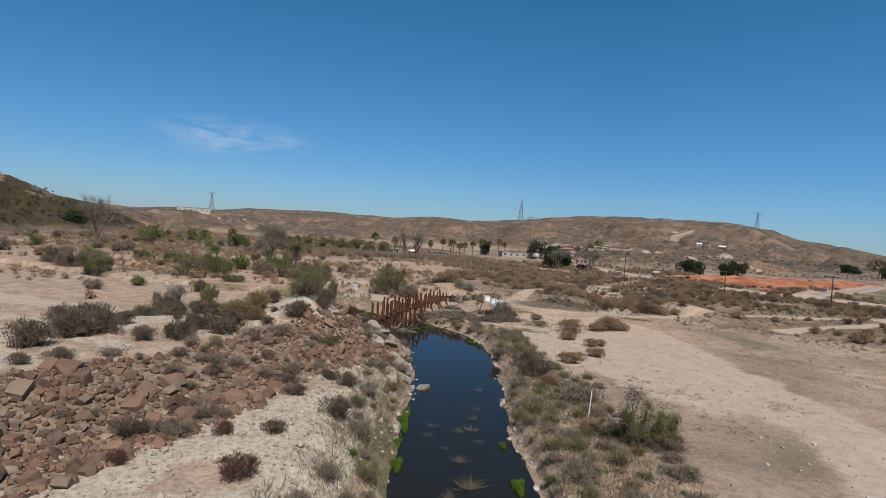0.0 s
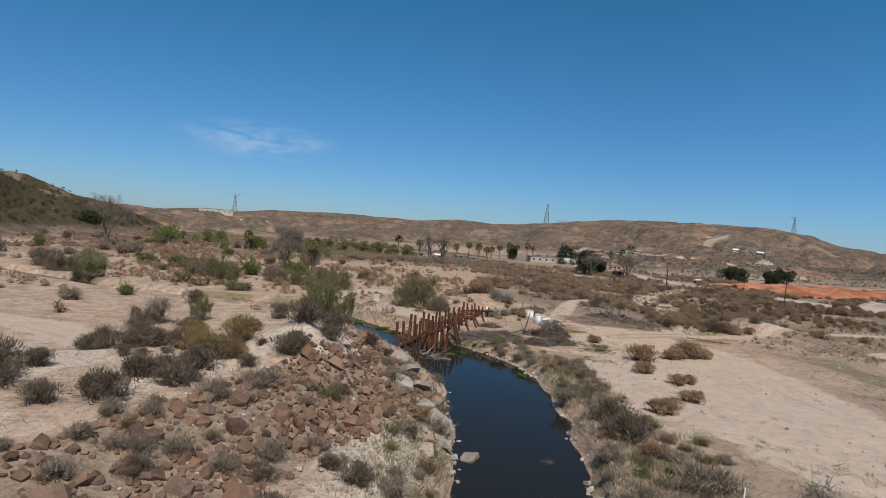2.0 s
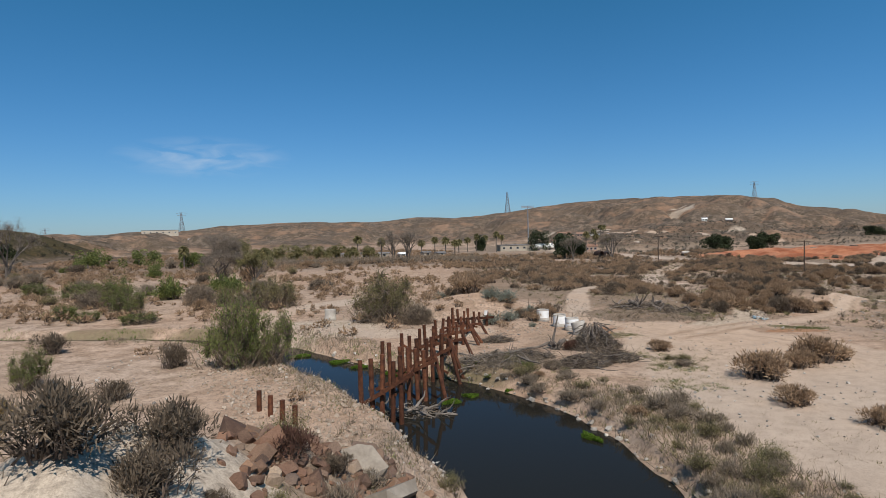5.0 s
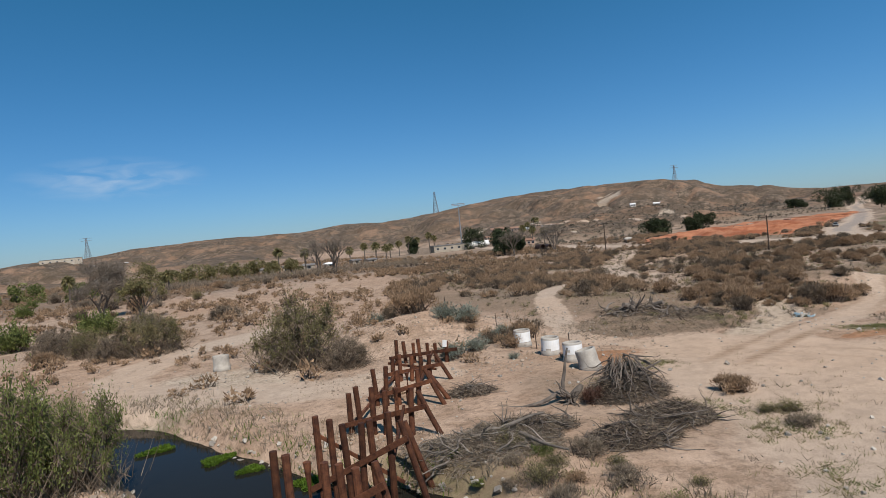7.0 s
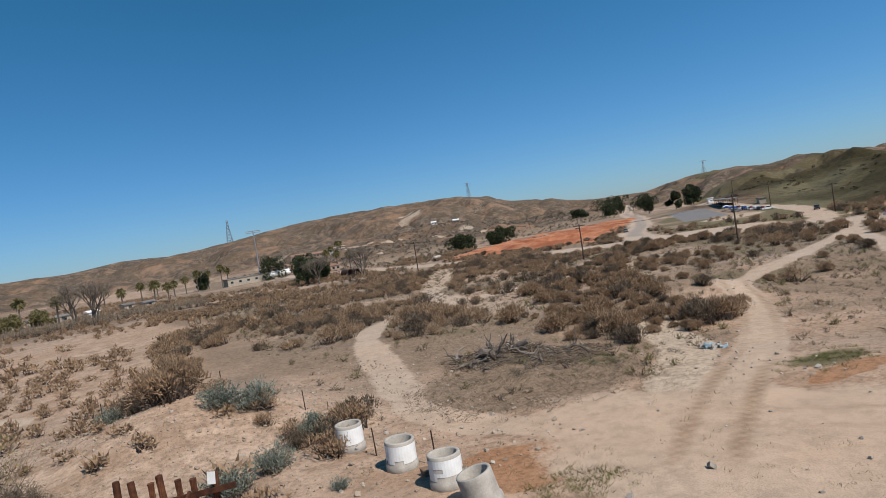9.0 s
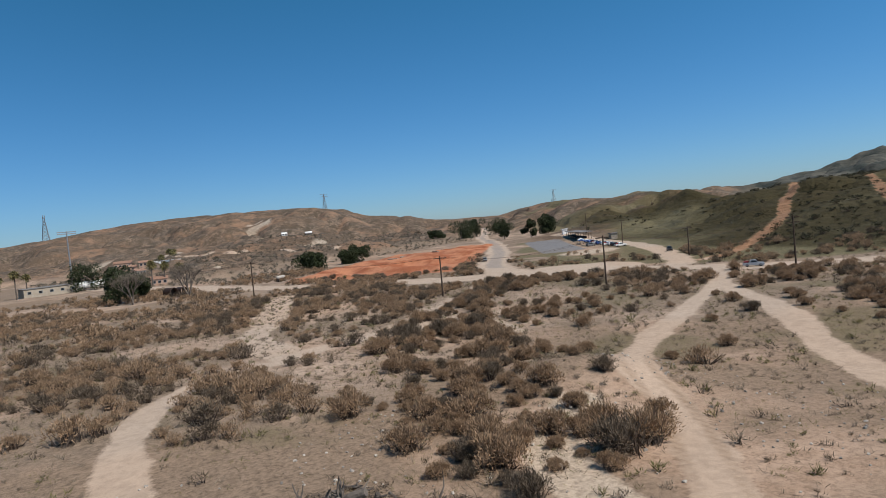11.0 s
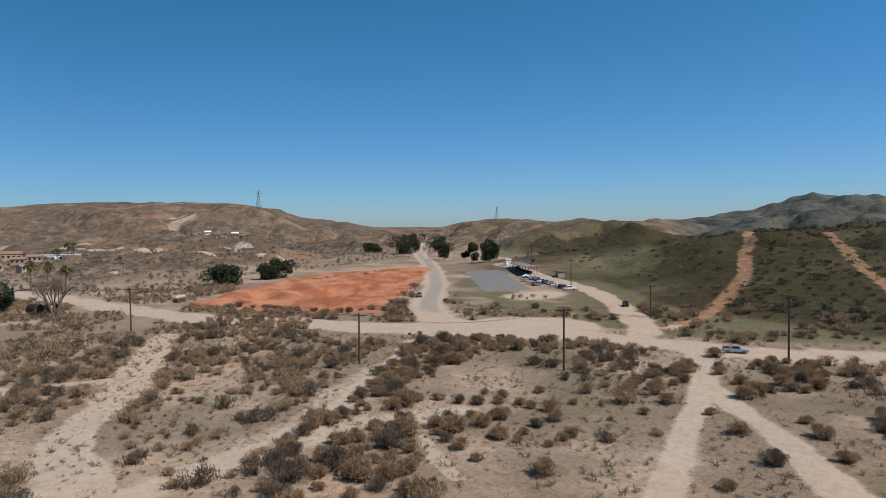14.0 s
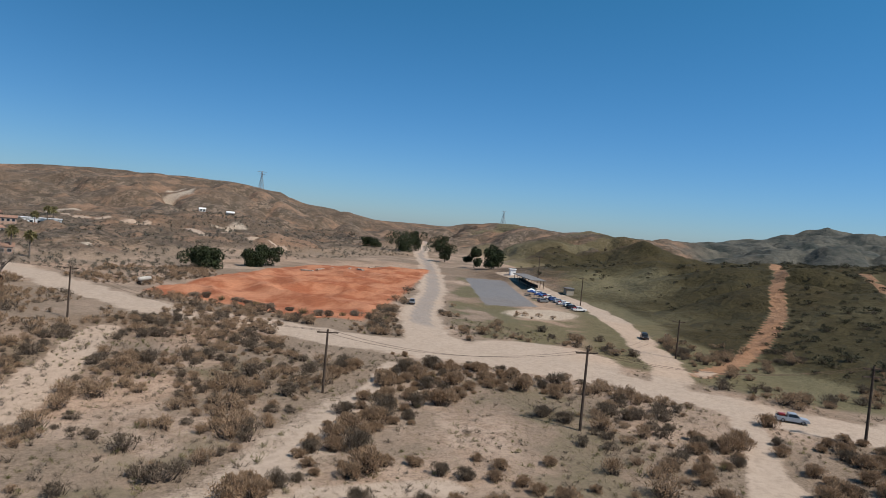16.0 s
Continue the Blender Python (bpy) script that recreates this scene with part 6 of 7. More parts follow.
pipe(9.6, 109.9, 0, 0, 1.0, "white-painted concrete pipe section standing beside a bush")
pipe(10.5, 105.7, 2, 20, 0.8, "concrete pipe section with chipped white paint on gravel")
pipe(11.0, 102.3, -2, 10, 0.8, "concrete pipe section with worn white paint on gravel")
pipe(11.2, 99.8, -13, 60, 0, "bare grey concrete pipe section leaning over")
pipe(-14.2, 115.6, -4, 0, 0, "lone grey concrete pipe section beside the sandy track")
for x, y, h in ((10.2, 108.1, 1.3), (11.6, 104.6, 1.5), (-10.6, 119.0, 1.6), (5.4, 121.6, 1.4), (9.3, 117.4, 1.2), (-1.5, 127.0, 1.5)):
    p = thing("steel_post", x, y, turn=RNG.uniform(0, 360), label="thin rusty steel fence post in the gravel", category="post", group="thin steel posts")
    part("shaft", add_tube(bmesh.new(), [(0, 0, -0.3), (0.03, 0.02, h)], [0.035, 0.03], 6), M_STEEL, p)
for k, (x, y, s) in enumerate(((10.9, 103.9, 0.6), (11.3, 103.4, 0.5))):
    ob = new("boulder", ROCKS[k])
    ob.matrix_basis = pose(x, y, ground_z(x, y) + 0.15, 0, 0, 50 * k) @ Matrix.Scale(s, 4)
    tagged(ob, "small rust-brown boulder between concrete pipe sections", "boulder", "small boulders")
wp = thing("stake", 11.6, 42.6, turn=20, label="thin white-painted stake leaning in the brush", category="stake")
part("shaft", add_tube(bmesh.new(), [(0, 0, -0.2), (0.15, 0, 2.0)], [0.03, 0.03], 6), M_WHITE, wp)


def culvert(x, y, r, turn, label):
    c = thing("culvert_pipe", x, y, turn=turn, label=label, category="culvert pipe", group="culvert pipes beside the dirt road")
    profile = [(r * (1.0 + 0.03 * (k % 2)), -1.8 + 0.3 * k) for k in range(13)] + [(r * 0.92, 1.8), (r * 0.92, -1.8), (r, -1.8)]
    bm = lathe(profile, 24)
    bmesh.ops.transform(bm, matrix=pose(0, 0, r * 0.95, 90), verts=bm.verts)
    part("barrel", bm, M_STEEL, c)


culvert(66.6, 291.0, 1.35, 20, "large dark corrugated steel culvert pipe lying on sand")
culvert(70.2, 292.5, 1.2, 10, "dark corrugated steel culvert pipe lying beside another")


# ---- refuse ----
M_BLUE = plain("blue_tarp", (0.28, 0.45, 0.55), (0.5, 0.62, 0.68), 3.0, 0.6)
heap = thing("rubbish_heap", 32.8, 108.9, label="small heap of pale blue and white dumped rubbish", category="rubbish")
for k in range(22):
    bm = add_box(bmesh.new(), (RNG.uniform(0.12, 0.5), RNG.uniform(0.12, 0.32), RNG.uniform(0.03, 0.16)), pose(RNG.normal(0, 0.55), RNG.normal(0, 0.35), RNG.uniform(0.05, 0.3), RNG.uniform(-30, 30), RNG.uniform(-30, 30), RNG.uniform(0, 180)), 0.02)
    part("scrap", bm, M_BLUE if k % 3 == 0 else M_PALE if k % 3 == 1 else M_CONC, heap)


# ---- trees ----
def grow(rng, p, d, length, r, depth, segs, tips, spread=0.55, up=0.12):
    q = p + d * length
    segs.append((p, q, r, r * 0.68))
    if depth == 0:
        tips.append((p, q))
        return
    for _ in range(rng.choice((2, 3, 3))):
        e = (d + Vector((rng.gauss(0, spread), rng.gauss(0, spread), rng.gauss(0, spread * 0.6) + up))).normalized()
        grow(rng, p + d * length * rng.uniform(0.65, 1.0), e, length * rng.uniform(0.62, 0.85), r * rng.uniform(0.5, 0.68), depth - 1, segs, tips, spread, up)


def tree(name, x, y, h, seed, leaf_mat, leaves, label, size=0.3, depth=5, spread=0.5, stems=1, crown="crown"):
    rng = random.Random(seed)
    top = thing(name, x, y, turn=rng.uniform(0, 360), label=label, category="tree")
    segs, tips = [], []
    for k in range(stems):
        d = Vector((rng.gauss(0, 0.25), rng.gauss(0, 0.25), 1)).normalized()
        grow(rng, Vector((rng.gauss(0, 0.3), rng.gauss(0, 0.3), -0.3)), d, h * 0.3, h * 0.022, depth, segs, tips, spread)
    bm = bmesh.new()
    thin_a, thin_b, thin_r = [], [], []
    for p, q, r0, r1 in segs:
        if r0 > 0.035:
            add_tube(bm, [p, q], [r0, r1], 6, False)
        else:
            thin_a.append(p), thin_b.append(q), thin_r.append(max(r0, 0.02))
    part("trunk", bm, M_BARK, top)
    nr = np.random.default_rng(seed)
    a, b = np.array([t[0] for t in tips]), np.array([t[1] for t in tips])
    k = nr.integers(0, len(a), leaves)
    at = a[k] + (b[k] - a[k]) * nr.uniform(0, 1.1, (leaves, 1)) + nr.normal(0, size * 0.8, (leaves, 3))
    v, f = flakes(nr, at, size, 0.1) if leaf_mat is not M_GREY else sprays(nr, at, at + nr.normal(0, 1, at.shape) * size * 1.6, 0.022)
    if thin_a:
        v2, f2 = sprays(nr, np.array(thin_a), np.array(thin_b), np.array(thin_r))
        v, f = np.concatenate([v, v2]), np.concatenate([f, f2 + len(v)])
    part(crown, mesh_from(crown, v, f, leaf_mat), None, top)
    return top


tree("bare_tree", -48.5, 184.0, 12.5, 1, M_GREY, 15000, "broad grey leafless tree with a rounded crown", 0.4, 5, 0.66, 2)
tree("bare_tree", -119.0, 220.0, 18.0, 2, M_GREY, 4500, "tall pale leafless tree on the flat", 0.4, 5, 0.4, 2)
tree("bare_tree", -9.0, 262.0, 14.0, 3, M_GREY, 1600, "tall brown leafless tree beyond the scrub", 0.5, 5, 0.35, 3)
tree("bare_tree", -14.0, 272.0, 13.0, 4, M_GREY, 1600, "tall brown leafless tree beyond the scrub", 0.5, 5, 0.35, 3)
tree("bare_tree", 68.0, 277.0, 13.0, 5, M_GREY, 1500, "thin grey leafless tree beside the dirt road", 0.45, 5, 0.35, 3)
tree("bare_tree", 54.0, 281.0, 12.0, 6, M_GREY, 1200, "thin grey leafless tree beside a dark green tree", 0.45, 5, 0.35, 2)
tree("bare_tree", -31.6, 81.0, 4.0, 7, M_GREY, 500, "small dead leaning tree with broken limbs", 0.3, 4, 0.5, 2)
tree("bare_tree", 14.2, 41.6, 3.6, 8, M_GREY, 260, "small leafless sapling above a green shrub", 0.3, 4, 0.35, 1)
tree("bare_tree", -58.0, 70.0, 5.0, 9, M_GREY, 700, "low grey leafless thicket tree", 0.3, 4, 0.6, 3)
tree("willow", -38.0, 172.0, 9.0, 10, M_OLIVE, 3000, "pale olive willow beside a leafless tree", 0.28, 4, 0.55, 3)


def leafy(name, x, y, w, h, seed, mat, label, n=1500, size=0.5):
    """A dense tree: a short trunk under a crown of uneven clumps."""
    rng = np.random.default_rng(seed)
    top = thing(name, x, y, turn=rng.uniform(0, 360), label=label, category="tree")
    part("trunk", add_tube(bmesh.new(), [(0, 0, -0.4), (0.1, 0, h * 0.45)], [w * 0.04, w * 0.025], 7), M_BARK, top)
    m = 16
    c = np.column_stack([rng.normal(0, w * 0.22, (m, 2)), rng.uniform(0.14, 0.82, m) * h])
    r = rng.uniform(0.16, 0.28, m) * min(w, h * 1.2)
    k = rng.integers(0, m, n)
    at = c[k] + unit(rng.normal(size=(n, 3))) * (r[k] * rng.uniform(0.6, 1.05, n))[:, None]
    at[:, 2] = np.maximum(at[:, 2], 0.15)
    part("crown", mesh_from("crown", *flakes(rng, at, size, 0.2), mat), None, top)
    return top


for k, (x, y, w, h) in enumerate(((132, 331, 9, 7), (138, 335, 8, 7.5), (157, 340, 9, 8), (163, 343, 8, 7.5), (53, 291, 9, 9.5), (316, 447, 14, 14), (293, 379, 9, 12), (271, 336, 7, 11), (258, 312, 8, 9), (261, 316, 7, 12),
                                  (330, 455, 12, 16), (345, 462, 12, 15), (292, 447, 9, 7), (62, 402, 12, 13), (31, 415, 8, 10), (-172, 300, 10, 9), (352, 448, 13, 12), (58.5, 318, 10, 10), (62.5, 306, 8, 8))):
    leafy("dark_tree", x, y, w, h, 200 + k, M_TREE, "dense dark green tree with a rounded crown", 3600, 0.6)
for k, (x, y, w, h) in enumerate(((-105, 272, 16, 6), (-118, 262, 14, 5), (-128, 285, 12, 6), (-80, 255, 10, 5), (-70, 300, 9, 5), (-62, 302, 8, 6), (-54, 301, 9, 6), (-46, 302, 8, 5.5), (-39, 303, 8, 6), (-33, 300, 7, 5), (-84, 330, 14, 9), (-26, 306, 8, 5))):
    leafy("green_tree", x, y, w, h, 240 + k, M_OLIVE if k > 3 else M_GREEN, "low bushy green tree on the valley floor", 2200, 0.5)


def palm(x, y, h, seed):
    rng = np.random.default_rng(seed)
    top = thing("palm_tree", x, y, turn=rng.uniform(0, 360), label="fan palm with a dusty green crown", category="palm tree", group="fan palms by the houses")
    part("trunk", add_tube(bmesh.new(), [(0, 0, -0.4), (0.1, 0, h * 0.5), (0, 0.05, h)], [0.32, 0.25, 0.24], 8), M_BARK, top)
    n = 130
    d = unit(rng.normal(size=(n, 3)) + (0, 0, 0.25))
    s = np.zeros((n, 3)) + (0, 0, h)
    m = s + d * 1.3
    e = m + d * 1.0 + np.column_stack([np.zeros((n, 2)), -rng.uniform(0.3, 1.0, n)])
    v, f = sprays(rng, s, m, 0.1)
    v2, f2 = sprays(rng, m - d * 0.3, e, 0.28)
    part("crown", mesh_from("crown", np.concatenate([v, v2]), np.concatenate([f, f2 + len(v)]), M_OLIVE), None, top)


for k, (x, y, h) in enumerate(((-30, 303, 8), (-20, 298, 7), (7, 330, 7), (12, 345, 6), (28, 410, 9), (22, 400, 7), (34, 420, 8), (38, 396, 10), (3, 371, 7), (-4, 350, 6), (16, 380, 6), (80, 362, 9), (86, 366, 8), (90, 360, 7),
                               (-81, 250, 6), (-58, 262, 5), (118, 470, 10), (122, 476, 9), (112, 465, 8), (45, 430, 8), (10, 410, 7), (-12, 400, 7))):
    palm(x, y, h, 300 + k)
thick = scatter(3200, -75, 18, 250, 276, lambda x, y: 0.9 * step(6, 2, np.abs(y - 262 - 3 * np.sin(x / 14))), 1.6, 71)
joined("grey_thicket", light_protos(390, 7, 70, 0.3, 6, slim=0.1), thick, np.full(len(thick), 3.4), np.random.default_rng(2).uniform(1.8, 3.4, len(thick)), M_DEAD, 72, "long band of grey leafless thicket across the flat", "thicket")


# ---- poles, wires and towers ----
def utility_pole(x, y, h, turn, arms=1):
    p = thing("utility_pole", x, y, turn=turn, label="dark weathered wooden utility pole with a crossarm", category="utility pole", group="utility poles along the dirt road")
    part("shaft", add_tube(bmesh.new(), [(0, 0, -0.6), (0.06, 0, h)], [0.17, 0.12], 10), M_POLE, p)
    for k in range(arms):
        z = h - 0.4 - 0.9 * k
        arm = part("crossarm", add_box(bmesh.new(), (2.5, 0.12, 0.15), pose(0.05, 0.15, z), 0.01), M_POLE, p)
        for dx in (-1.1, -0.45, 0.5, 1.15):
            part("insulator", lathe([(0.0, z + 0.24), (0.05, z + 0.22), (0.06, z + 0.14), (0.03, z + 0.075)], 8), M_WHITE, arm)
    return p


POLES = [(73.5, 246, 8.8), (86.5, 188, 7.6), (103, 163, 8.9), (128.5, 142, 9.2), (157, 178, 7.2), (207, 232, 8.5), (238, 272, 9.0), (61, 322, 8.2)]
for k, (x, y, h) in enumerate(POLES):
    utility_pole(x, y, h, -35, 2 if k == 3 else 1)
for a, b in ((7, 0), (0, 1), (1, 2), (2, 3), (2, 4), (4, 5), (5, 6)):
    w = thing("power_line", POLES[a][0], POLES[a][1], label="thin black power line sagging between wooden poles", category="power line", group="power lines")
    o = w.matrix_basis.translation
    for off in (-0.9, 0.9):
        pa = Vector((POLES[a][0] + off * 0.8, POLES[a][1] - off * 0.57, ground_z(*POLES[a][:2]) + POLES[a][2] - 0.2)) - o
        pb = Vector((POLES[b][0] + off * 0.8, POLES[b][1] - off * 0.57, ground_z(*POLES[b][:2]) + POLES[b][2] - 0.2)) - o
        path = [pa.lerp(pb, t / 10) - Vector((0, 0, 1.6 * 4 * (t / 10) * (1 - t / 10))) for t in range(11)]
        part("wire", add_tube(bmesh.new(), path, [0.014] * 11, 4, False), M_STEEL, w)


def lattice(x, y, h, w, arms, label):
    t = thing("lattice_tower", x, y, label=label, category="lattice tower", group="steel lattice towers on the hills")
    n, r = 7, h * 0.0075
    for sx, sy in ((-1, -1), (1, -1), (1, 1), (-1, 1)):
        part("leg", add_tube(bmesh.new(), [(sx * w / 2, sy * w / 2, -1), (sx * w * 0.14, sy * w * 0.14, h * 0.75), (sx * w * 0.1, sy * w * 0.1, h)], [r, r, r], 5), M_STEEL_L, t)
    def side(f):
        return w / 2 - (w * 0.36) * min(f / 0.75, 1)
    for k in range(n):
        f0, f1 = k / n * 0.95, (k + 1) / n * 0.95
        a, b = side(f0), side(f1)
        for c in range(4):
            q = math.pi / 2 * c
            m = Matrix.Rotation(q, 4, "Z")
            bm = add_tube(bmesh.new(), [m @ Vector((-a, -a, f0 * h)), m @ Vector((b, -b, f1 * h))], [r * 0.7, r * 0.7], 4)
            add_tube(bm, [m @ Vector((a, -a, f0 * h)), m @ Vector((-b, -b, f1 * h))], [r * 0.7, r * 0.7], 4)
            part("lacing", bm, M_STEEL_L, t)
    for z, half in arms:
        part("arm", add_tube(bmesh.new(), [(-half, 0, z * h), (0, 0, z * h + h * 0.03), (half, 0, z * h)], [r, r * 1.5, r], 5), M_STEEL_L, t)
    return t


M_STEEL_L = plain("galvanised_steel", (0.26, 0.28, 0.30), (0.38, 0.40, 0.42), 2.0, 0.5, 0.4)


def on_bearing(deg, r):
    return 20 + r * math.sin(radians(deg)), 95 + r * math.cos(radians(deg))


lattice(*on_bearing(28.4, 790), 20, 5.0, ((0.98, 5.5), (0.84, 5.5)), "grey steel lattice power pylon on the mesa")
lattice(*on_bearing(6.7, 900), 31, 8.0, (), "dark steel lattice mast on a hilltop")
lattice(*on_bearing(-23.3, 850), 24, 6.5, ((0.98, 7.0), (0.86, 6.0)), "grey steel lattice power pylon on a far ridge")
lattice(*on_bearing(-33.0, 1000), 18, 5.5, ((0.98, 7.0), (0.86, 6.0)), "grey steel lattice power pylon on a far ridge")
lattice(*on_bearing(49.0, 900), 18, 5.5, ((0.98, 7.0),), "grey steel lattice power pylon on a far ridge")
lp = thing("light_pole", 72, 491, label="tall grey steel pole with a short top crossbar", category="light pole")
part("shaft", add_tube(bmesh.new(), [(0, 0, -1), (0, 0, 29)], [0.5, 0.3], 8), M_STEEL_L, lp)
for z in (27.6, 28.6):
    part("crossbar", add_box(bmesh.new(), (9.0, 0.5, 0.5), pose(0, 0, z), 0.05), M_STEEL_L, lp)


# ---- buildings ----
M_BEIGE = plain("beige_stucco", (0.42, 0.36, 0.28), (0.52, 0.46, 0.37), 0.6, 0.9)
M_PINK = plain("salmon_stucco", (0.44, 0.29, 0.21), (0.54, 0.38, 0.29), 0.6, 0.9)
M_TILE = plain("terracotta_roofing", (0.27, 0.15, 0.10), (0.37, 0.23, 0.165), 1.5, 0.85)
M_ROOF = plain("grey_roofing", (0.16, 0.15, 0.14), (0.26, 0.25, 0.24), 0.8, 0.8)
M_GLASS, _n, _l, _b = material("dark_window_glass", 0.08)
_b.inputs["Base Color"].default_value = (0.02, 0.025, 0.03, 1)


def building(name, x, y, l, w, h, turn, wall, label, windows=4, slope=0.0, z=None):
    b = thing(name, x, y, z, turn, label, "building")
    part("wall", add_box(bmesh.new(), (l, w, h + 1.0), pose(0, 0, h / 2 - 0.5), 0.03), wall, b)
    bm = add_box(bmesh.new(), (l + 0.6, w + 0.6, 0.25), pose(0, 0, h + 0.13))
    if slope:
        bm.free()
        bm = bmesh.new()
        p = [bm.verts.new(c) for c in ((-l / 2 - .4, -w / 2 - .4, h), (l / 2 + .4, -w / 2 - .4, h), (l / 2 + .4, w / 2 + .4, h), (-l / 2 - .4, w / 2 + .4, h), (-l / 2 - .4, 0, h + slope), (l / 2 + .4, 0, h + slope))]
        for f in ((0, 1, 5, 4), (2, 3, 4, 5), (1, 2, 5), (3, 0, 4), (3, 2, 1, 0)):
            bm.faces.new([p[i] for i in f])
    part("roof", bm, M_TILE if name == "house" else M_ROOF if wall is not M_WHITE else M_WHITE, b)
    for k in range(windows):
        u = -l / 2 + l * (k + 0.5) / windows
        win = part("window", add_box(bmesh.new(), (min(1.4, l / windows * 0.6), 0.08, 1.1), pose(u, -w / 2 - 0.02, h * 0.55), 0.01), M_STEEL_L, b)
        part("pane", add_box(bmesh.new(), (min(1.2, l / windows * 0.5), 0.05, 0.9), pose(u, -w / 2 - 0.05, h * 0.55)), M_GLASS, win)
    return b


building("warehouse", 50, 404, 20, 8, 3.4, 8, M_BEIGE, "long low beige building beside a white tanker trailer", 5)
building("house", 84, 368, 6, 5, 2.5, -10, M_PINK, "small salmon-coloured house among palms", 3, 1.2)
building("mobile_home", 116, 480, 20, 6, 3.6, -25, M_WHITE, "long white mobile home with dark windows", 6)
building("house", 100, 500, 9, 6, 3.2, -20, M_PINK, "salmon-coloured house among palms", 4, 1.4)
for k, (x, y, l, w, h, turn) in enumerate(((92, 432, 6, 5, 2.6, 20), (99, 447, 7, 5, 2.8, -15), (88, 474, 7, 5, 2.8, 10), (99, 480, 8, 5, 2.8, -30), (110, 462, 6, 5, 2.5, 15), (84, 452, 6, 5, 2.6, 0))):
    building("house", x, y, l * 0.8, w * 0.8, h * 0.8, turn, M_PINK if k % 2 else M_BEIGE, "house with a terracotta tile roof on the slope", 3, 1.0)
building("hilltop_warehouse", -268, 690, 34, 14, 5, 20, M_BEIGE, "long low pale building on the far ridge", 6)
building("hilltop_warehouse", -236, 720, 30, 14, 4.5, 20, M_WHITE, "long low white-roofed building on the far ridge", 5)
building("shed", 232, 563, 4, 3, 1.7, -15, M_WHITE, "small white shed on the hillside bench", 2, 1.0)
for k, (x, y) in enumerate(((-28, 310), (-20, 312), (-36, 312), (-12, 308), (-2, 318), (4, 316))):
    building("shed", x, y, 3.2 + k % 3, 2.4, 1.7, 10 * k, M_WHITE if k == 3 else M_BEIGE, "small pale shed among the trees", 1, 0.6)


def tanker(x, y, l, r, turn, label, shell=M_WHITE):
    t = thing("tank_trailer", x, y, turn=turn, label=label, category="trailer")
    bm = lathe([(0.01, -l / 2), (r * 0.8, -l / 2 + 0.1), (r, -l / 2 + 0.5), (r, l / 2 - 0.5), (r * 0.8, l / 2 - 0.1), (0.01, l / 2)], 18)
    bmesh.ops.transform(bm, matrix=pose(0, 0, r + 0.9, 0, 90, 0), verts=bm.verts)
    part("tank", bm, shell, t)
    part("chassis", add_box(bmesh.new(), (l * 0.95, r * 1.2, 0.25), pose(0, 0, 0.85), 0.03), M_STEEL, t)
    for dx in (-0.36, -0.26, 0.3):
        for sy in (-1, 1):
            wheel(t, dx * l, sy * r * 0.6, 0.5)
    return t


# ---- vehicles ----
M_TYRE = plain("black_rubber", (0.015, 0.015, 0.016), (0.03, 0.03, 0.03), 8.0, 0.85)
M_RIM = plain("dull_alloy", (0.3, 0.3, 0.31), (0.45, 0.45, 0.46), 6.0, 0.35, 0.8)
M_DUST = {k: plain(k + "_car_paint", c, tuple(min(1, v * 1.25) for v in c), 1.5, 0.3, 0.1, spread=0.05, fine=0.08) for k, c in
          (("silver", (0.30, 0.33, 0.37)), ("white", (0.62, 0.62, 0.61)), ("black", (0.02, 0.021, 0.023)), ("blue", (0.035, 0.07, 0.2)), ("grey", (0.14, 0.145, 0.15)), ("red", (0.25, 0.03, 0.03)))}
M_LAMP = plain("lamp_glass", (0.5, 0.5, 0.5), (0.7, 0.7, 0.7), 3.0, 0.15)
M_TAIL = plain("red_lamp_glass", (0.3, 0.01, 0.01), (0.4, 0.02, 0.02), 3.0, 0.2)


def wheel(parent, x, y, r, w=0.26):
    bm = lathe([(r * 0.6, -w / 2), (r * 0.94, -w / 2), (r, -w / 2 + 0.05), (r, w / 2 - 0.05), (r * 0.94, w / 2), (r * 0.6, w / 2), (r * 0.6, -w / 2)], 18)
    bmesh.ops.transform(bm, matrix=pose(x, y, r, 90), verts=bm.verts)
    ty = part("tyre", bm, M_TYRE, parent)
    bm = lathe([(0.02, -w / 2 + 0.03), (r * 0.58, -w / 2 + 0.02), (r * 0.6, 0), (r * 0.58, w / 2 - 0.02), (0.02, w / 2 - 0.03)], 14)
    bmesh.ops.transform(bm, matrix=pose(x, y, r, 90), verts=bm.verts)
    part("rim", bm, M_RIM, ty)


def slab(profile, half, bevel=0.05, taper=0.0, z_top=None):
    """A side profile (x, z) drawn out to both sides, drawn in towards the top by taper."""
    bm = bmesh.new()
    zs = [z for _, z in profile]
    lo, hi = min(zs), max(zs)
    rows = [[bm.verts.new((x, s * (half - taper * (z - lo) / (hi - lo)), z)) for x, z in profile] for s in (-1, 1)]
    bm.faces.new(rows[0])
    bm.faces.new(rows[1][::-1])
    n = len(profile)
    for k in range(n):
        bm.faces.new((rows[0][(k + 1) % n], rows[0][k], rows[1][k], rows[1][(k + 1) % n]))
    bmesh.ops.recalc_face_normals(bm, faces=bm.faces)
    if bevel:
        bmesh.ops.bevel(bm, geom=list(bm.edges), offset=bevel, segments=2, affect="EDGES", profile=0.6)
    return bm


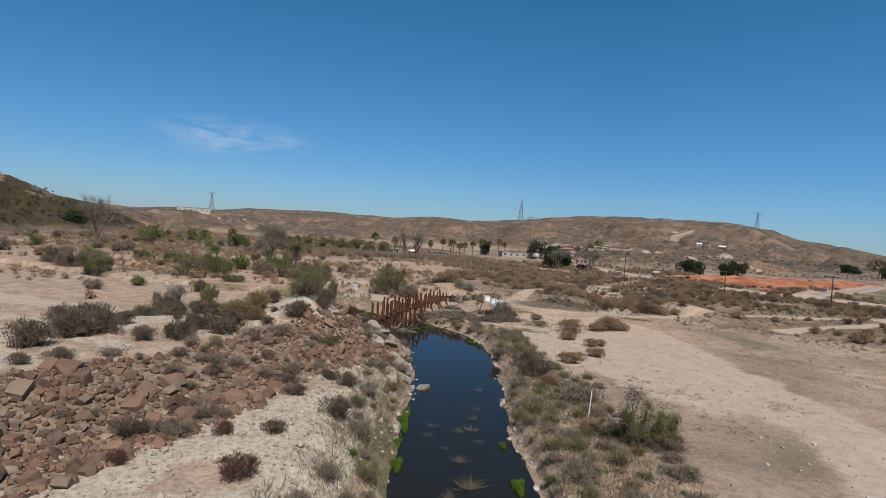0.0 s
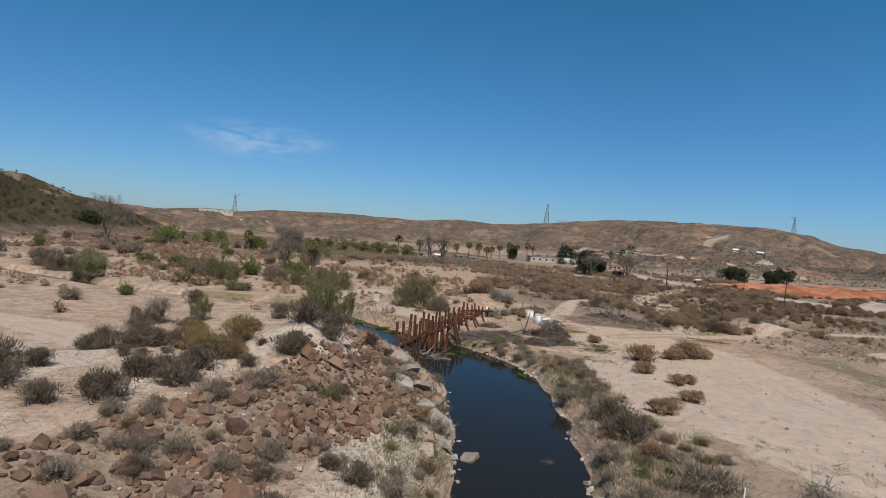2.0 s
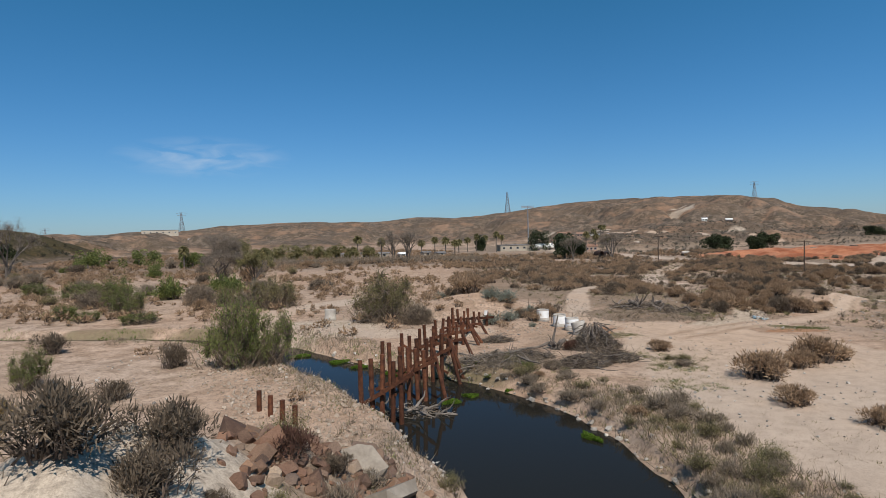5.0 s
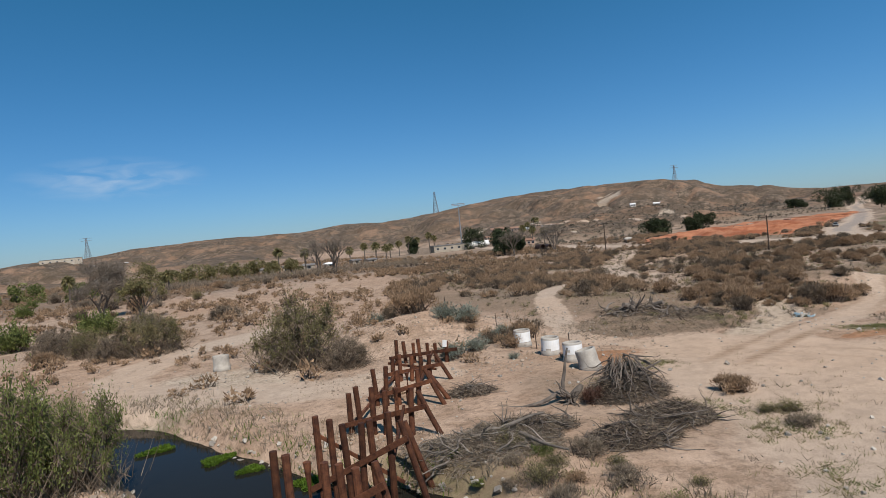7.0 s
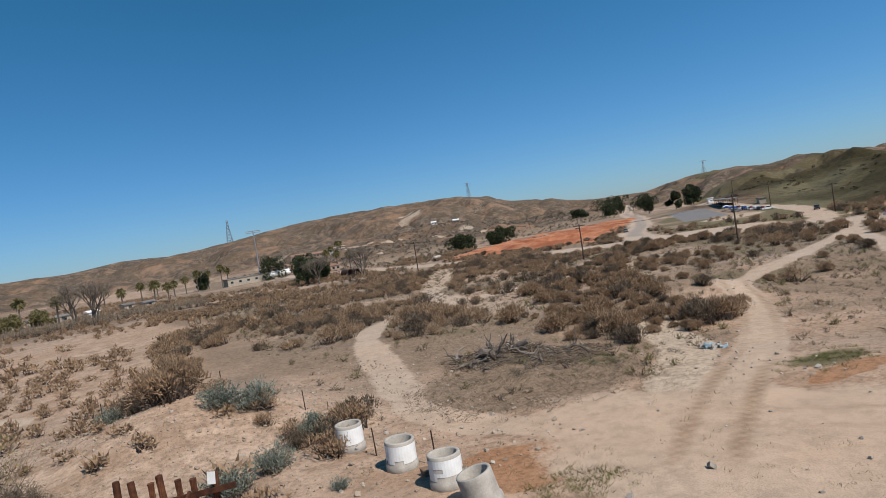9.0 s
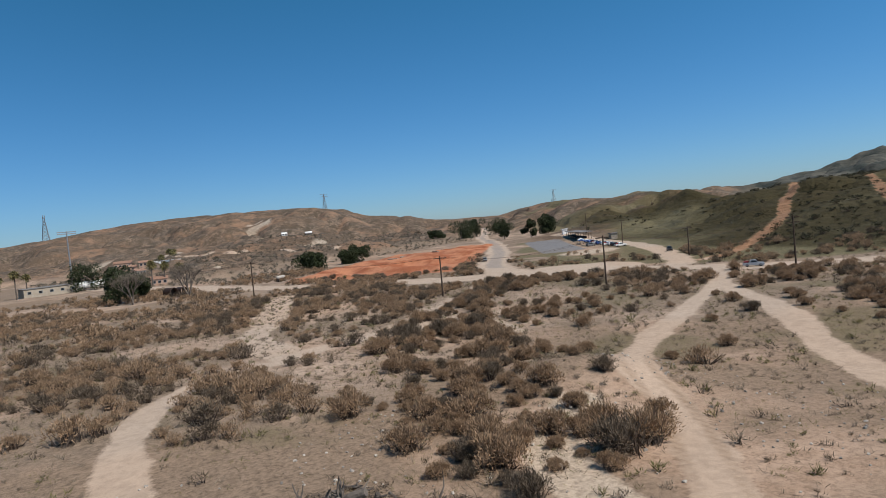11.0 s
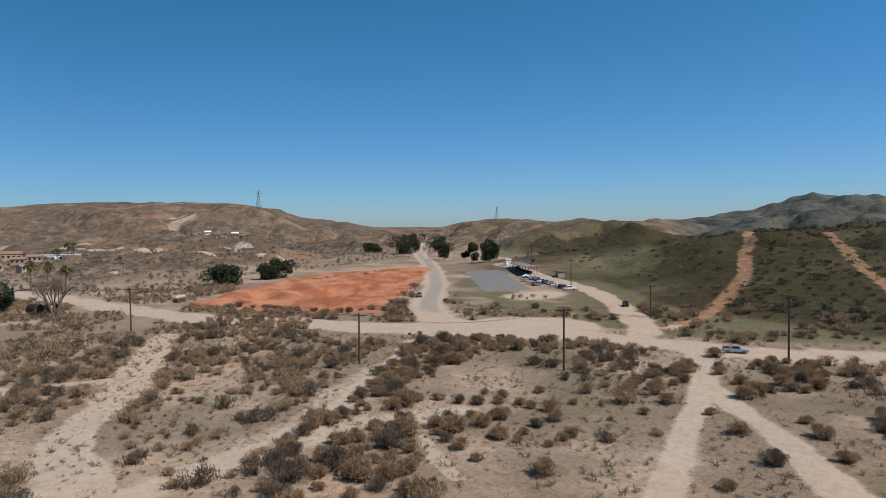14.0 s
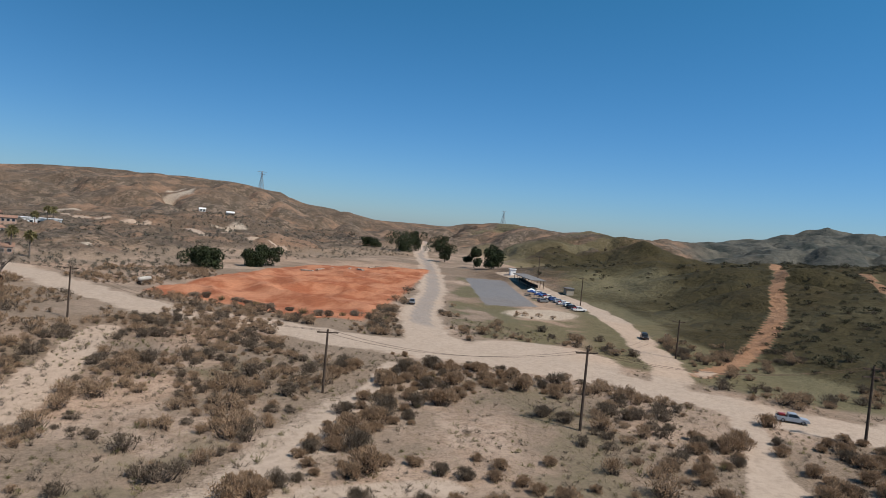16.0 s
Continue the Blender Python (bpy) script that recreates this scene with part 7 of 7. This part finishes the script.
def vehicle(name, kind, colour, x, y, turn, label, z=None):
    v = thing(name, x, y, z, turn, label, "pickup truck" if kind == "pickup" else "car", "parked vehicles")
    v.scale = (1 / PLAN,) * 3
    paint = M_DUST[colour]
    if kind == "pickup":
        l, r = 5.6, 0.40
        body = [(-2.8, 0.5), (-2.8, 1.15), (-0.95, 1.15), (-0.9, 1.12), (1.15, 1.12), (2.55, 1.05), (2.8, 0.85), (2.8, 0.45), (2.3, 0.38), (-2.5, 0.38)]
        cab = [(-0.95, 1.12), (-0.85, 1.78), (-0.6, 1.86), (0.35, 1.86), (0.6, 1.8), (1.3, 1.12)]
        glass = [(-0.8, 1.2), (-0.72, 1.72), (0.5, 1.74), (1.05, 1.2)]
    else:
        l, r = 4.7, 0.37
        body = [(-2.35, 0.5), (-2.35, 1.05), (-2.2, 1.12), (1.05, 1.1), (2.15, 1.0), (2.35, 0.8), (2.35, 0.42), (2.0, 0.34), (-2.1, 0.34)]
        cab = [(-2.2, 1.1), (-2.0, 1.66), (-1.7, 1.74), (0.1, 1.74), (0.35, 1.68), (1.15, 1.1)]
        glass = [(-1.95, 1.17), (-1.82, 1.62), (0.22, 1.63), (0.88, 1.17)]
    part("body", slab(body, 0.95, 0.06), paint, v)
    part("cab", slab(cab, 0.9, 0.05, 0.17), paint, v)
    part("side_window", slab(glass, 0.905, 0.0, 0.14), M_GLASS, v)
    fx = cab[-1][0]
    part("windscreen", add_box(bmesh.new(), (0.86, 1.42, 0.03), pose(fx - 0.34, 0, 1.47, 0, 45 if kind == "pickup" else 38, 0)), M_GLASS, v)
    for sx in (-1, 1):
        for sy in (-1, 1):
            wheel(v, sx * l * 0.31, sy * 0.84, r)
    for sy in (-0.7, 0.7):
        part("headlight", add_box(bmesh.new(), (0.06, 0.34, 0.16), pose(l / 2 - 0.01, sy, 0.82), 0.02), M_LAMP, v)
        part("tail_light", add_box(bmesh.new(), (0.06, 0.16, 0.3), pose(-l / 2 + 0.01, sy * 1.15, 0.92), 0.02), M_TAIL, v)
    part("bumper", add_box(bmesh.new(), (0.16, 1.8, 0.2), pose(l / 2 + 0.03, 0, 0.52), 0.04), M_STEEL, v)
    part("bumper", add_box(bmesh.new(), (0.14, 1.7, 0.18), pose(-l / 2 - 0.03, 0, 0.52), 0.04), M_STEEL, v)
    if kind == "pickup":
        part("cargo_bed", add_box(bmesh.new(), (1.7, 1.5, 0.05), pose(-1.87, 0, 1.17)), M_TYRE, v)
        for k in range(2):
            part("bed_rack", add_tube(bmesh.new(), [(-2.7 + 1.5 * k, -0.85, 1.1), (-2.7 + 1.5 * k, -0.85, 1.6), (-2.7 + 1.5 * k, 0.85, 1.6), (-2.7 + 1.5 * k, 0.85, 1.1)], [0.03] * 4, 6), M_STEEL, v)
        part("cargo", add_box(bmesh.new(), (1.1, 1.0, 0.4), pose(-1.9, 0.1, 1.38, 0, 0, 8), 0.06), M_DUST["red"], v, "red and dark load in the bed")
    return v


vehicle("pickup_truck", "pickup", "silver", 130.5, 150.2, -62, "silver double-cab pickup with a loaded bed on the dirt road")
scene.objects["pickup_truck"].scale = (0.88 / PLAN,) * 3
vehicle("suv", "suv", "black", 171.4, 192.0, 215, "dark off-road car stopped on the lot road")
vehicle("suv", "suv", "grey", 152.5, 247.0, 225, "dusty grey car on the dirt road")
for k, (x, y, kind, c) in enumerate(((195.2, 224.7, "pickup", "white"), (197.6, 228.6, "suv", "black"), (200.0, 231.6, "suv", "white"), (201.7, 234.4, "pickup", "white"), (203.6, 237.6, "suv", "silver"),
                                     (205.4, 240.8, "suv", "blue"), (207.6, 244.2, "pickup", "white"), (209.6, 247.6, "suv", "blue"), (199.0, 240.0, "suv", "grey"), (212.0, 251.0, "suv", "white"))):
    vehicle("pickup_truck" if kind == "pickup" else "suv", kind, c, x, y, -30 + 7 * (k % 3), f"{c} {'pickup' if kind == 'pickup' else 'car'} parked in a row at the lot")
tanker(56.0 + 10, 403, 12, 1.5, 6, "long white tanker trailer beside a beige building")
tanker(101.4, 291, 4.6, 0.55, 35, "small dusty pale water tank trailer beside the orange field", M_CONC)
tanker(249, 555, 6, 0.9, -20, "white tank on the hillside bench")


def canopy(x, y, turn, colour, label):
    c = thing("canopy_tent", x, y, turn=turn, label=label, category="canopy tent", group="canopy tents at the lot")
    c.scale = (1 / PLAN,) * 3
    for sx in (-1.4, 1.4):
        for sy in (-1.4, 1.4):
            part("leg", add_tube(bmesh.new(), [(sx, sy, 0), (sx, sy, 2.1)], [0.03, 0.03], 6), M_STEEL_L, c)
    bm = bmesh.new()
    ring = [bm.verts.new((sx * 1.5, sy * 1.5, 2.05)) for sx, sy in ((-1, -1), (1, -1), (1, 1), (-1, 1))]
    low = [bm.verts.new((v.co.x, v.co.y, 1.8)) for v in ring]
    tip = bm.verts.new((0, 0, 2.9))
    for k in range(4):
        bm.faces.new((ring[k], ring[(k + 1) % 4], tip))
        bm.faces.new((low[k], low[(k + 1) % 4], ring[(k + 1) % 4], ring[k]))
    part("cover", bm, colour, c)


canopy(204.0, 245.5, 20, M_DUST["blue"], "blue canopy tent beside parked cars")
canopy(209.0, 252.5, 20, M_WHITE, "white canopy tent beside parked cars")
canopy(206.2, 250.0, 20, M_DUST["blue"], "blue canopy tent beside parked cars")
shade = thing("shade_structure", 227, 268, turn=52, label="long open shade structure with a flat grey roof", category="shelter")
for k in range(7):
    for sy in (-2.2, 2.2):
        part("post", add_tube(bmesh.new(), [(-13 + 4.3 * k, sy, -0.3), (-13 + 4.3 * k, sy, 2.6)], [0.09, 0.09], 6), M_STEEL, shade)
part("roof", add_box(bmesh.new(), (28, 5.4, 0.25), pose(0, 0, 2.7), 0.03), M_ROOF, shade)
# one long black block below the roof
part("table_row", add_box(bmesh.new(), (24, 1.2, 0.9), pose(0, 0, 0.45), 0.05), M_TYRE, shade)
building("white_booth", 241, 287, 2.4, 2.2, 2.2, 52, M_WHITE, "small white booth at the end of the shade structure", 1)
building("restroom_hut", 223, 247.5, 4.0, 2.4, 2.0, 50, M_BEIGE, "small beige hut with a flat roof beside the lot", 1)

# earth berms and scrap on the orange field
M_ORANGE_T = plain("pale_lumber", (0.4, 0.3, 0.22), (0.6, 0.5, 0.4), 2.0, 0.9)
for k in range(9):
    t = thing("timber_stack", 168 + 7 * k + RNG.uniform(-3, 3), 318 + 3 * k + RNG.uniform(-8, 8), turn=RNG.uniform(0, 180), label="low pale timber stack on the orange field", category="timber", group="timber on the orange field")
    for j in range(4):
        part("plank", add_box(bmesh.new(), (5.0, 0.4, 0.25), pose(0, (j % 2) * 0.5, 0.12 + 0.26 * (j // 2), 0, 0, RNG.uniform(-4, 4))), M_ORANGE_T, t)


# ---- from plan units to metres ----
for ob in list(scene.objects):
    if ob.parent is None and ob.type in ("MESH", "EMPTY"):
        ob.matrix_basis = Matrix.Scale(PLAN, 4) @ ob.matrix_basis
